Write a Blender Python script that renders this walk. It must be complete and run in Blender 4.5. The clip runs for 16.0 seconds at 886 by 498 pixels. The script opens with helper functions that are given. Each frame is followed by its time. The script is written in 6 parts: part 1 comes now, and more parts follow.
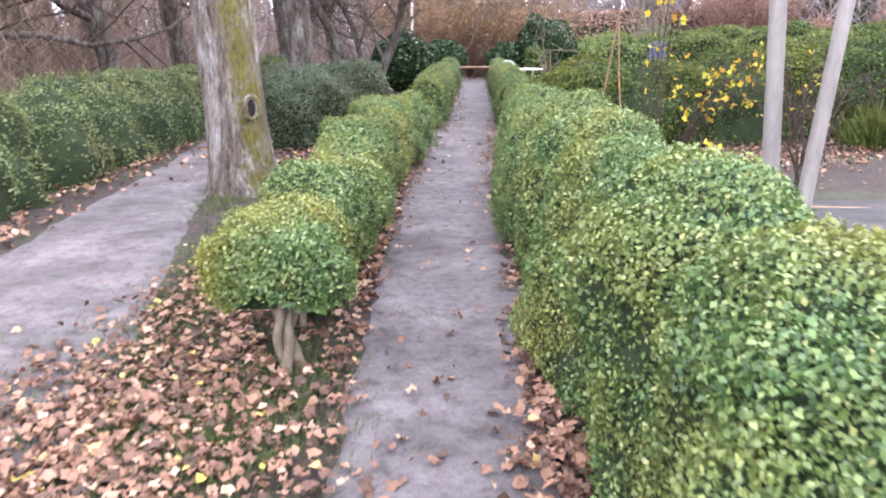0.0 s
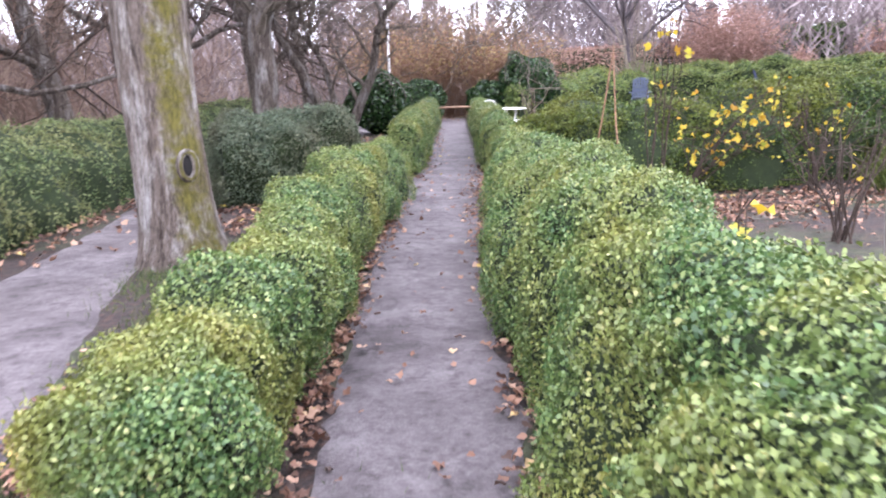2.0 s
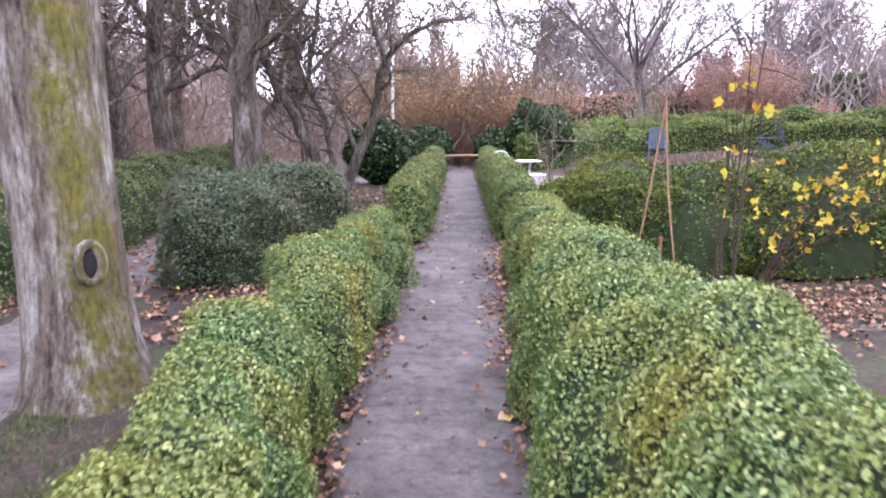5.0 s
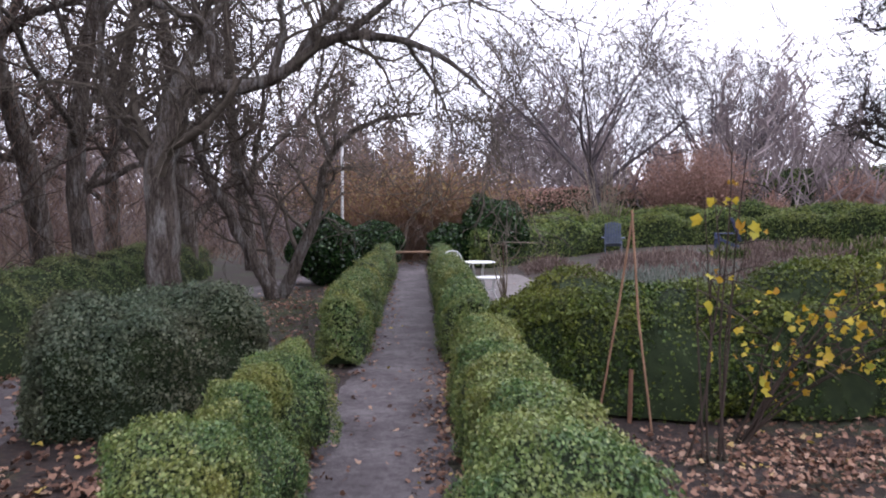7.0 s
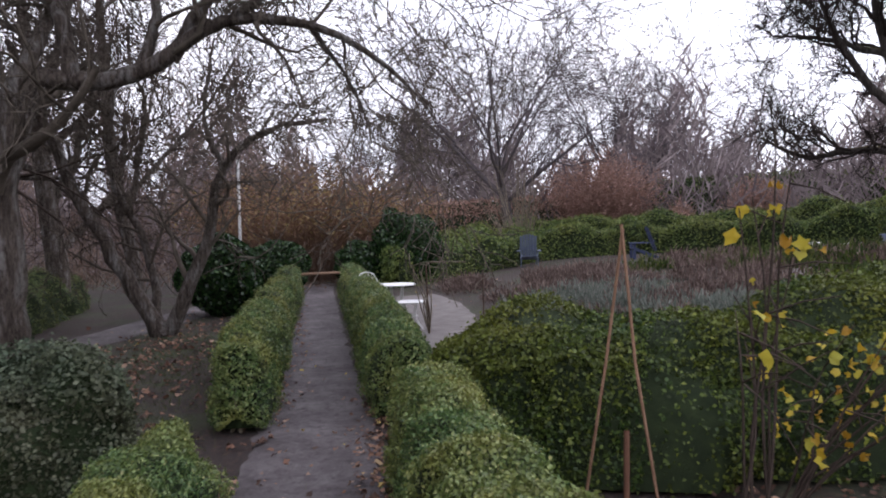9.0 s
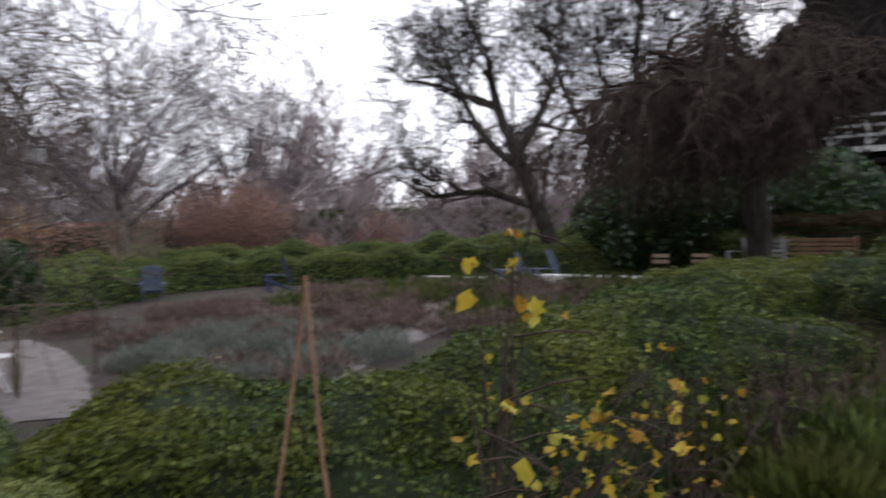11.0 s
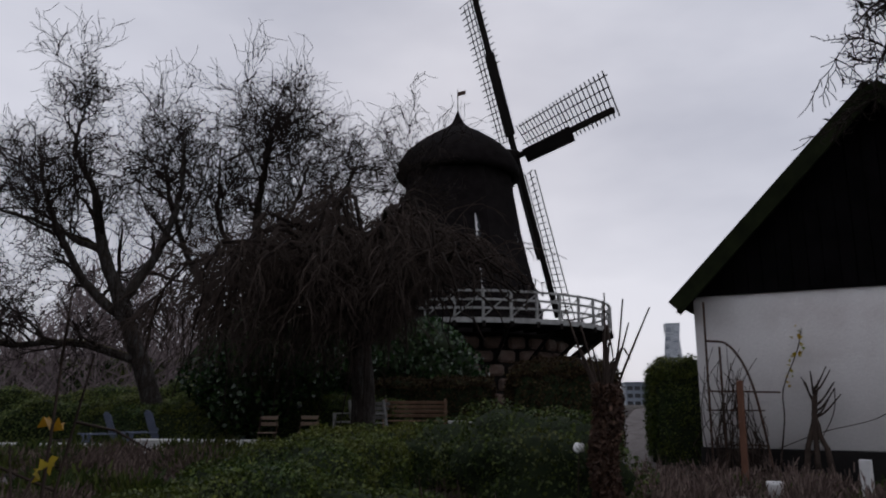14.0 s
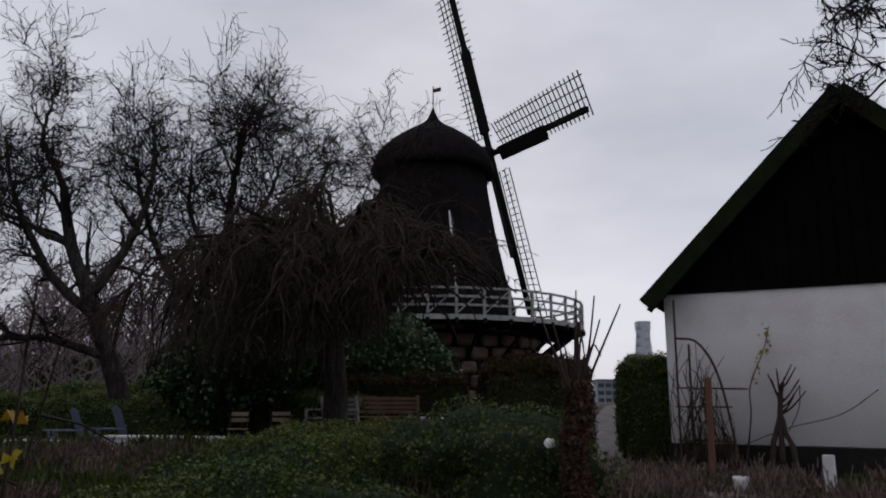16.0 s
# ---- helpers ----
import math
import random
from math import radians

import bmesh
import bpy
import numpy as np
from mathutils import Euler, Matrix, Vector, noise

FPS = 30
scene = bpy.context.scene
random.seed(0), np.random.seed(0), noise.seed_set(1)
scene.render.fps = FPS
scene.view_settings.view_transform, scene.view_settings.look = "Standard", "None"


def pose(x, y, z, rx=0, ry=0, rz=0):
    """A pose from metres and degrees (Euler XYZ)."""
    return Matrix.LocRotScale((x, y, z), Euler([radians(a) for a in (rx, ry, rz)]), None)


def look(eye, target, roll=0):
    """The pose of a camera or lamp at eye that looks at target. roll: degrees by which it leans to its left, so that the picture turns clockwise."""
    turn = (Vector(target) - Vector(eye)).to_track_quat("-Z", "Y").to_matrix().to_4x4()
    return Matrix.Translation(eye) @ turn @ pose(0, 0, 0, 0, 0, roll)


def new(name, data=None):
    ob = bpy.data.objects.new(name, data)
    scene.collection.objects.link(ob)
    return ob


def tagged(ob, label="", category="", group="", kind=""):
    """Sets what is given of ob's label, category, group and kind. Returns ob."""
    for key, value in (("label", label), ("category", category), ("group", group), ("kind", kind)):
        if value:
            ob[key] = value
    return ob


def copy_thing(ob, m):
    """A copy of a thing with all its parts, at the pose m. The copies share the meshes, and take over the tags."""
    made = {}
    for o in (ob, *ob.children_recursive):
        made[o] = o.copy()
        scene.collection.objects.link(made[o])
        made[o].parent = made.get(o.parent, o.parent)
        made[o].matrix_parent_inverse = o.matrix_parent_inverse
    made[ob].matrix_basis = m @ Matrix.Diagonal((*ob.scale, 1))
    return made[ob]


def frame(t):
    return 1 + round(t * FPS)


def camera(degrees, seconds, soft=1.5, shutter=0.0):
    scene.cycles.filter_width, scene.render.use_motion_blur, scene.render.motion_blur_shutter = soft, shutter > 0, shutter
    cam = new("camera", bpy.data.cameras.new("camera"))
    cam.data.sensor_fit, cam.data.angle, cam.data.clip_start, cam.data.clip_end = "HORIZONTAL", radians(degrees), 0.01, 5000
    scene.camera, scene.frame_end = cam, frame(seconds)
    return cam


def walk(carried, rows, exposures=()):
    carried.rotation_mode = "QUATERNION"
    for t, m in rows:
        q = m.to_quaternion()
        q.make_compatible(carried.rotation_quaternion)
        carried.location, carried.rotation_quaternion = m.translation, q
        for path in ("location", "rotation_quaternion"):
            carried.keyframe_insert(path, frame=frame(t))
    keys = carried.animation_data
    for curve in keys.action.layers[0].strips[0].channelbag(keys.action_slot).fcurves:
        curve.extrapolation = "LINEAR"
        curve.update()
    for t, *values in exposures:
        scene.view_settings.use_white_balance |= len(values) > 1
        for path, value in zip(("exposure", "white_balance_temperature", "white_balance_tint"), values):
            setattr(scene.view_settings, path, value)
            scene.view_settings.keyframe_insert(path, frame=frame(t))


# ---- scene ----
cam = camera(62.2, 16.0, soft=1.9, shutter=0.5)
PATH = [
    (0, (0.037, 0.292, 1.406), (0.023, 2.217, 0.862), -0.3),
    (0.5, (0.061, 0.638, 1.398), (0.069, 2.57, 0.881), -1.5),
    (1, (0.136, 0.96, 1.41), (0.077, 2.903, 0.94), -0.2),
    (1.5, (0.139, 1.231, 1.393), (0.076, 3.173, 0.917), 0.0),
    (2, (0.079, 1.48, 1.41), (0.11, 3.429, 0.964), -1.4),
    (2.5, (0.054, 1.746, 1.373), (0.132, 3.698, 0.944), -1.5),
    (3, (0.058, 2.017, 1.409), (0.096, 3.979, 1.024), -0.8),
    (3.2, (0.07, 2.148, 1.408), (0.07, 4.113, 1.037), -0.5),
    (5.3, (0.052, 3.509, 1.557), (0.096, 5.482, 1.236), -0.2),
    (5.5, (0.074, 3.655, 1.552), (0.194, 5.632, 1.271), -0.2),
    (6, (0.088, 3.899, 1.672), (0.242, 5.881, 1.457), -1.5),
    (6.5, (0.168, 4.198, 1.754), (0.38, 6.183, 1.645), 0.7),
    (7, (0.28, 4.419, 1.769), (0.424, 6.411, 1.667), -0.1),
    (7.5, (0.178, 4.889, 1.797), (0.364, 6.879, 1.72), -0.2),
    (8, (0.192, 5.248, 1.81), (0.497, 7.223, 1.727), -0.6),
    (8.2, (0.208, 5.372, 1.812), (0.547, 7.341, 1.739), -1.0),
    (10.3, (0.201, 7.014, 1.804), (0.931, 8.875, 1.729), -1.2),
    (10.5, (0.415, 7.111, 1.839), (1.306, 8.901, 1.794), -0.4),
    (11, (0.514, 7.249, 1.915), (1.805, 8.777, 1.907), -0.4),
    (11.5, (0.656, 7.481, 1.978), (2.211, 8.738, 1.973), -1.3),
    (12, (0.781, 7.438, 1.968), (2.449, 8.541, 1.993), -0.3),
    (12.5, (0.894, 7.417, 1.995), (2.657, 8.35, 2.131), -0.6),
    (13, (0.941, 7.403, 2.005), (2.758, 8.197, 2.259), -0.5),
    (13.5, (0.92, 7.407, 2.015), (2.749, 8.141, 2.358), -0.0),
    (14, (0.905, 7.402, 2.033), (2.738, 8.091, 2.438), 0.0),
    (14.5, (0.917, 7.397, 2.035), (2.768, 8.03, 2.448), -0.1),
    (15, (0.973, 7.399, 2.022), (2.826, 8.037, 2.42), -0.7),
    (15.5, (0.938, 7.4, 2.015), (2.792, 8.041, 2.399), -1.0),
    (16, (0.905, 7.396, 2.023), (2.764, 8.019, 2.42), 0.1),
]
EXPOSURES = [
    (0.0, 2.25, 6200, 17), (2.0, 2.22, 6080, 20), (3.2, 2.3, 5900, 31), (5.3, 1.95, 6150, 22), (6.0, 1.65, 6150, 21), (7.0, 0.82, 6150, 19), (8.2, 0.46, 6200, 18), (10.3, 0.2, 6400, 14),
    (11.0, 0.2, 6450, 13), (11.6, 0.2, 6400, 13), (12.3, -0.2, 6300, 13), (13.0, -0.7, 6300, 13), (13.5, -1.1, 6300, 13), (14.0, -1.4, 6300, 14), (16.0, -1.4, 6300, 14),
]
walk(cam, [(t, look(e, g, r)) for t, e, g, r in PATH], EXPOSURES)

# ---- sky and sun: an even, overcast winter afternoon ----
world = bpy.data.worlds.new("overcast_sky")
scene.world = world
world.use_nodes = True
wn, wl = world.node_tree.nodes, world.node_tree.links
wn.clear()
SUN_UP, SUN_ROUND = 24.0, 70.0
sky = wn.new("ShaderNodeTexSky")
sky.sky_type, sky.sun_disc = "NISHITA", False
sky.sun_elevation, sky.sun_rotation = radians(SUN_UP), radians(SUN_ROUND)
sky_bg = wn.new("ShaderNodeBackground")
sky_bg.inputs["Strength"].default_value = 0.1
wl.new(sky.outputs[0], sky_bg.inputs["Color"])
# the cloud cover, broken into soft grey masses
wtc = wn.new("ShaderNodeTexCoord")
wmap = wn.new("ShaderNodeMapping")
wmap.inputs["Scale"].default_value = (1.0, 1.0, 2.6)
wl.new(wtc.outputs["Generated"], wmap.inputs["Vector"])
wnoise = wn.new("ShaderNodeTexNoise")
wnoise.inputs["Scale"].default_value, wnoise.inputs["Detail"].default_value = 1.8, 5.0
wnoise.inputs["Roughness"].default_value = 0.5
wl.new(wmap.outputs[0], wnoise.inputs["Vector"])
wramp = wn.new("ShaderNodeValToRGB")
wramp.color_ramp.elements[0].position, wramp.color_ramp.elements[0].color = 0.3, (0.60, 0.62, 0.69, 1)
wramp.color_ramp.elements[1].position, wramp.color_ramp.elements[1].color = 0.68, (0.92, 0.93, 0.98, 1)
wl.new(wnoise.outputs["Fac"], wramp.inputs["Fac"])
cloud_bg = wn.new("ShaderNodeBackground")
cloud_bg.inputs["Strength"].default_value = 2.2
wl.new(wramp.outputs["Color"], cloud_bg.inputs["Color"])
wmix = wn.new("ShaderNodeMixShader")
wmix.inputs["Fac"].default_value = 0.9
wl.new(sky_bg.outputs[0], wmix.inputs[1]), wl.new(cloud_bg.outputs[0], wmix.inputs[2])
wout = wn.new("ShaderNodeOutputWorld")
wl.new(wmix.outputs[0], wout.inputs["Surface"])

sun = new("sun", bpy.data.lights.new("sun", "SUN"))
sun.data.energy, sun.data.angle, sun.data.color = 0.6, radians(25), (1.0, 0.95, 0.88)
sa, su = radians(SUN_ROUND), radians(SUN_UP)
sun.matrix_world = look((0, 0, 30), Vector((0, 0, 30)) - Vector((math.sin(sa) * math.cos(su), math.cos(sa) * math.cos(su), math.sin(su))))


# ---- materials ----
def ramp_of(nt, source, stops):
    r = nt.nodes.new("ShaderNodeValToRGB")
    e = r.color_ramp.elements
    while len(e) < len(stops):
        e.new(0.5)
    for el, (p, c) in zip(e, stops):
        el.position, el.color = p, (*c, 1)
    nt.links.new(source, r.inputs["Fac"])
    return r.outputs["Color"]


def noise_of(nt, scale, detail=6, rough=0.6, space="Object", stretch=(1, 1, 1)):
    tc = nt.nodes.new("ShaderNodeTexCoord")
    mp = nt.nodes.new("ShaderNodeMapping")
    mp.inputs["Scale"].default_value = stretch
    nt.links.new(tc.outputs[space], mp.inputs["Vector"])
    n = nt.nodes.new("ShaderNodeTexNoise")
    n.inputs["Scale"].default_value, n.inputs["Detail"].default_value, n.inputs["Roughness"].default_value = scale, detail, rough
    nt.links.new(mp.outputs[0], n.inputs["Vector"])
    return n.outputs["Fac"]


def mix_of(nt, fac, a, b, blend="MIX"):
    m = nt.nodes.new("ShaderNodeMix")
    m.data_type, m.blend_type = "RGBA", blend
    for socket, value in ((m.inputs[0], fac), (m.inputs[6], a), (m.inputs[7], b)):
        if isinstance(value, bpy.types.NodeSocket):
            nt.links.new(value, socket)
        elif isinstance(value, (int, float)):
            socket.default_value = value
        else:
            socket.default_value = (*value, 1)
    return m.outputs[2]


def base_material(name, rough=0.8, metal=0.0, gloss=0.5):
    m = bpy.data.materials.new(name)
    m.use_nodes = True
    nt = m.node_tree
    b = nt.nodes["Principled BSDF"]
    b.inputs["Roughness"].default_value, b.inputs["Metallic"].default_value = rough, metal
    b.inputs["Specular IOR Level"].default_value = gloss
    return m, nt, b


def bump(nt, b, height, strength, distance):
    n = nt.nodes.new("ShaderNodeBump")
    n.inputs["Strength"].default_value, n.inputs["Distance"].default_value = strength, distance
    nt.links.new(height, n.inputs["Height"])
    nt.links.new(n.outputs[0], b.inputs["Normal"])


def surface(name, stops, scale=8, fine=60, rough=0.8, metal=0.0, relief=0.4, depth=0.01, stretch=(1, 1, 1), wear=0.25, gloss=0.3):
    """Colour from two scales of noise, with fine relief."""
    m, nt, b = base_material(name, rough, metal, gloss)
    big = noise_of(nt, scale, 5, 0.6, stretch=stretch)
    small = noise_of(nt, fine, 4, 0.65, stretch=stretch)
    col = ramp_of(nt, big, stops)
    dark = ramp_of(nt, small, [(0.3, (1 - wear,) * 3), (0.7, (1.0,) * 3)])
    nt.links.new(mix_of(nt, 1.0, col, dark, "MULTIPLY"), b.inputs["Base Color"])
    bump(nt, b, small, relief, depth)
    return m


def leafy(name, stops, rough=0.4, through_light=0.25, patch=None, patch_scale=1.3, gloss=0.4):
    """Small leaves, each its own shade; a patch colour takes over in places."""
    m, nt, b = base_material(name, rough, 0.0, gloss)
    geo = nt.nodes.new("ShaderNodeNewGeometry")
    col = ramp_of(nt, geo.outputs["Random Per Island"], stops)
    if patch:
        f = ramp_of(nt, noise_of(nt, patch_scale, 3, 0.6), [(0.42, (0, 0, 0)), (0.85, (1, 1, 1))])
        col = mix_of(nt, f, col, mix_of(nt, 0.6, col, patch))
    nt.links.new(col, b.inputs["Base Color"])
    t = nt.nodes.new("ShaderNodeBsdfTranslucent")
    nt.links.new(col, t.inputs["Color"])
    mx = nt.nodes.new("ShaderNodeMixShader")
    mx.inputs[0].default_value = through_light
    nt.links.new(b.outputs[0], mx.inputs[1]), nt.links.new(t.outputs[0], mx.inputs[2])
    nt.links.new(mx.outputs[0], nt.nodes["Material Output"].inputs["Surface"])
    return m


M_BOX = leafy("box_leaf", [(0.0, (0.024, 0.058, 0.018)), (0.35, (0.064, 0.122, 0.036)), (0.75, (0.12, 0.184, 0.056)), (0.95, (0.18, 0.232, 0.08)), (1.0, (0.28, 0.28, 0.11))], 0.42, 0.2, (0.36, 0.28, 0.05), 1.7, 0.4)
M_WAVY = leafy("wavy_hedge_leaf", [(0.0, (0.03806, 0.06661, 0.01713)), (0.5, (0.0904, 0.138, 0.03426)), (1.0, (0.1903, 0.2284, 0.06185))], 0.5, 0.2, (0.22, 0.2, 0.04), 0.6, 0.3)
M_BOX_DARK = leafy("dark_hedge_leaf", [(0.0, (0.01043, 0.02512, 0.006762)), (0.5, (0.03478, 0.06569, 0.01352)), (0.85, (0.07651, 0.1159, 0.02125)), (1.0, (0.1478, 0.1739, 0.03381))], 0.45, 0.2, (0.2, 0.18, 0.02), 0.9, 0.25)
M_SAGE = leafy("grey_green_leaf", [(0.0, (0.03613, 0.05419, 0.03251)), (0.6, (0.07225, 0.1011, 0.0578)), (1.0, (0.1228, 0.1445, 0.0867))], 0.55, 0.2, (0.1088, 0.068, 0.034), 1.2)
M_LOWHEDGE = leafy("pale_hedge_leaf", [(0.0, (0.048, 0.0744, 0.0312)), (0.5, (0.102, 0.144, 0.0576)), (1.0, (0.204, 0.234, 0.102))], 0.6, 0.25, (0.20, 0.145, 0.06), 0.9, 0.2)
M_LAUREL = leafy("laurel_leaf", [(0.0, (0.01088, 0.0272, 0.00952)), (0.6, (0.0204, 0.051, 0.01496)), (1.0, (0.0476, 0.0884, 0.0238))], 0.25, 0.15)
M_IVY = leafy("wild_leaf", [(0.0, (0.01373, 0.02772, 0.006396)), (0.6, (0.04904, 0.07675, 0.01599)), (1.0, (0.1079, 0.1333, 0.02985))], 0.5, 0.2, (0.1, 0.075, 0.02), 1.1, 0.25)
M_YELLOW = leafy("yellow_leaf", [(0.0, (0.30, 0.16, 0.012)), (0.4, (0.48, 0.33, 0.025)), (0.8, (0.42, 0.37, 0.05)), (1.0, (0.15, 0.2, 0.03))], 0.55, 0.4)
M_RUSSET = leafy("russet_twig_leaf", [(0.0, (0.13, 0.075, 0.05)), (0.6, (0.22, 0.135, 0.085)), (1.0, (0.37, 0.28, 0.11))], 0.85, 0.25, None, 1.0, 0.2)
M_BEECH = leafy("brown_beech_leaf", [(0.0, (0.182, 0.0975, 0.078)), (0.6, (0.351, 0.2145, 0.1755)), (1.0, (0.52, 0.351, 0.286))], 0.85, 0.3, None, 1.0, 0.2)
M_DRY = leafy("dry_stalk", [(0.0, (0.045, 0.034, 0.032)), (0.6, (0.095, 0.072, 0.068)), (1.0, (0.17, 0.13, 0.115))], 0.85, 0.1, None, 1.0, 0.15)
# pale lavender-brown: twigs with the haze of distance painted into the colour
M_HAZE = leafy("hazed_twig_mass", [(0.0, (0.14, 0.11, 0.112)), (0.6, (0.21, 0.172, 0.175)), (1.0, (0.28, 0.235, 0.23))], 0.9, 0.1, None, 1.0, 0.1)
M_UNDER = leafy("undergrowth_twig", [(0.0, (0.10, 0.072, 0.058)), (0.6, (0.19, 0.142, 0.115)), (1.0, (0.29, 0.22, 0.175))], 0.9, 0.1, (0.16, 0.07, 0.045), 0.25, 0.1)
M_LAVENDER = leafy("lavender_leaf", [(0.0, (0.0884, 0.1061, 0.0884)), (0.6, (0.1503, 0.168, 0.1414)), (1.0, (0.2122, 0.2122, 0.1856))], 0.75, 0.15)
M_FALLEN = leafy("fallen_leaf", [(0.0, (0.05, 0.0275, 0.02)), (0.3, (0.1063, 0.0525, 0.035)), (0.55, (0.1938, 0.1, 0.065)), (0.8, (0.275, 0.15, 0.0975)), (0.97, (0.4125, 0.275, 0.1938)), (1.0, (0.45, 0.3375, 0.0625))], 0.65, 0.15)
M_GRASS = leafy("short_grass", [(0.0, (0.034, 0.0544, 0.0136)), (0.6, (0.068, 0.102, 0.0272)), (1.0, (0.1292, 0.136, 0.0544))], 0.6, 0.25)
# near-black green: the shade inside hedges and shrubs, put into the colour
M_CORE = surface("hedge_inner_shade", [(0.3, (0.010, 0.017, 0.006)), (0.7, (0.026, 0.040, 0.013))], 9, 90, 0.95, relief=0.8)
M_TWIG = surface("bare_twig", [(0.3, (0.032, 0.024, 0.02)), (0.7, (0.085, 0.063, 0.052))], 5, 60, 0.95, gloss=0.1)
# darker copy of the bare twig: backlight on the mill's side, as colour
M_TWIG_BACKLIT = surface("backlit_twig", [(0.3, (0.014, 0.010, 0.009)), (0.7, (0.036, 0.027, 0.022))], 5, 60, 0.95, gloss=0.1)
M_TWIG_GREY = surface("grey_brown_twig", [(0.3, (0.0625, 0.0525, 0.0425)), (0.7, (0.15, 0.125, 0.1025))], 5, 60, 0.95, gloss=0.1)
M_STEM = surface("pale_stem", [(0.3, (0.1224, 0.0952, 0.068)), (0.7, (0.2584, 0.2176, 0.1632))], 9, 90, 0.85)
M_TAN = surface("tan_cane", [(0.3, (0.17, 0.09, 0.055)), (0.7, (0.30, 0.175, 0.11))], 6, 80, 0.85)
M_COPPERTWIG = surface("copper_twig", [(0.3, (0.216, 0.1215, 0.0945)), (0.7, (0.405, 0.2565, 0.2025))], 6, 80, 0.9)
M_WHITE = surface("white_paint", [(0.3, (0.66, 0.66, 0.66)), (0.7, (0.82, 0.82, 0.81))], 3, 50, 0.5, wear=0.12)
M_BLUE = surface("blue_grey_paint", [(0.3, (0.11, 0.135, 0.20)), (0.7, (0.17, 0.195, 0.27))], 4, 50, 0.6)
M_NAVY = surface("dark_blue_paint", [(0.3, (0.03, 0.04, 0.09)), (0.7, (0.06, 0.075, 0.15))], 4, 50, 0.5)
M_STONE = surface("grey_stone", [(0.3, (0.12, 0.105, 0.09)), (0.7, (0.27, 0.25, 0.22))], 3, 40, 0.9, relief=0.6)
M_FIELDSTONE = surface("field_stone", [(0.25, (0.064, 0.048, 0.0416)), (0.5, (0.144, 0.0992, 0.08)), (0.75, (0.256, 0.224, 0.192))], 1.5, 40, 0.9, relief=0.6, gloss=0.15)
M_TARRED = surface("tarred_shingle", [(0.3, (0.0065, 0.0052, 0.0052)), (0.7, (0.0156, 0.013, 0.013))], 3, 50, 0.95, gloss=0.05)
M_DARKWOOD = surface("dark_timber", [(0.3, (0.007, 0.006, 0.006)), (0.7, (0.018, 0.015, 0.013))], 4, 60, 0.9, stretch=(1, 1, 0.2), gloss=0.1)
M_GREYWOOD = surface("weathered_white_rail", [(0.3, (0.228, 0.228, 0.222)), (0.7, (0.408, 0.408, 0.396))], 4, 60, 0.85, gloss=0.2)
M_OLDWOOD = surface("weathered_wood", [(0.3, (0.17, 0.10, 0.065)), (0.7, (0.32, 0.21, 0.14))], 4, 60, 0.85, stretch=(1, 1, 0.2))
M_MOSSROOF = surface("mossy_barge_board", [(0.3, (0.008, 0.010, 0.005)), (0.7, (0.022, 0.028, 0.011))], 3, 40, 0.95, gloss=0.1)
# brown leaves, with the shade they stand in mixed into the colour
M_HEDGE_SHADED = leafy("shaded_brown_leaf", [(0.0, (0.02, 0.012, 0.007)), (0.6, (0.05, 0.032, 0.016)), (1.0, (0.09, 0.07, 0.03))], 0.85, 0.1, None, 1.0, 0.15)
M_BOARD = surface("black_boarding", [(0.3, (0.003, 0.003, 0.003)), (0.7, (0.008, 0.007, 0.008))], 3, 50, 0.95, gloss=0.03)
M_PLASTER = surface("limewashed_wall", [(0.25, (0.60, 0.56, 0.55)), (0.5, (0.74, 0.72, 0.71)), (0.75, (0.80, 0.78, 0.77))], 0.8, 26, 0.9, relief=0.35, depth=0.02, wear=0.10)
M_PLINTH = surface("tarred_plinth", [(0.3, (0.0075, 0.0065, 0.0065)), (0.7, (0.0175, 0.015, 0.014))], 2, 40, 0.9)
M_IRON = surface("rusty_iron", [(0.3, (0.04, 0.028, 0.022)), (0.7, (0.11, 0.06, 0.04))], 8, 90, 0.8)
M_GLASSDARK = surface("dark_window_pane", [(0.3, (0.02, 0.022, 0.026)), (0.7, (0.04, 0.045, 0.05))], 2, 30, 0.12, relief=0.02)
M_SLATE = surface("grey_cladding", [(0.3, (0.16, 0.19, 0.23)), (0.7, (0.24, 0.27, 0.31))], 0.05, 1, 0.5, relief=0.0)
M_TOWER = surface("white_tower_cladding", [(0.3, (0.52, 0.56, 0.60)), (0.7, (0.62, 0.65, 0.69))], 0.05, 1, 0.4, relief=0.0)
M_HOSE = surface("pale_hose", [(0.3, (0.40, 0.44, 0.5)), (0.7, (0.55, 0.6, 0.66))], 4, 50, 0.4)


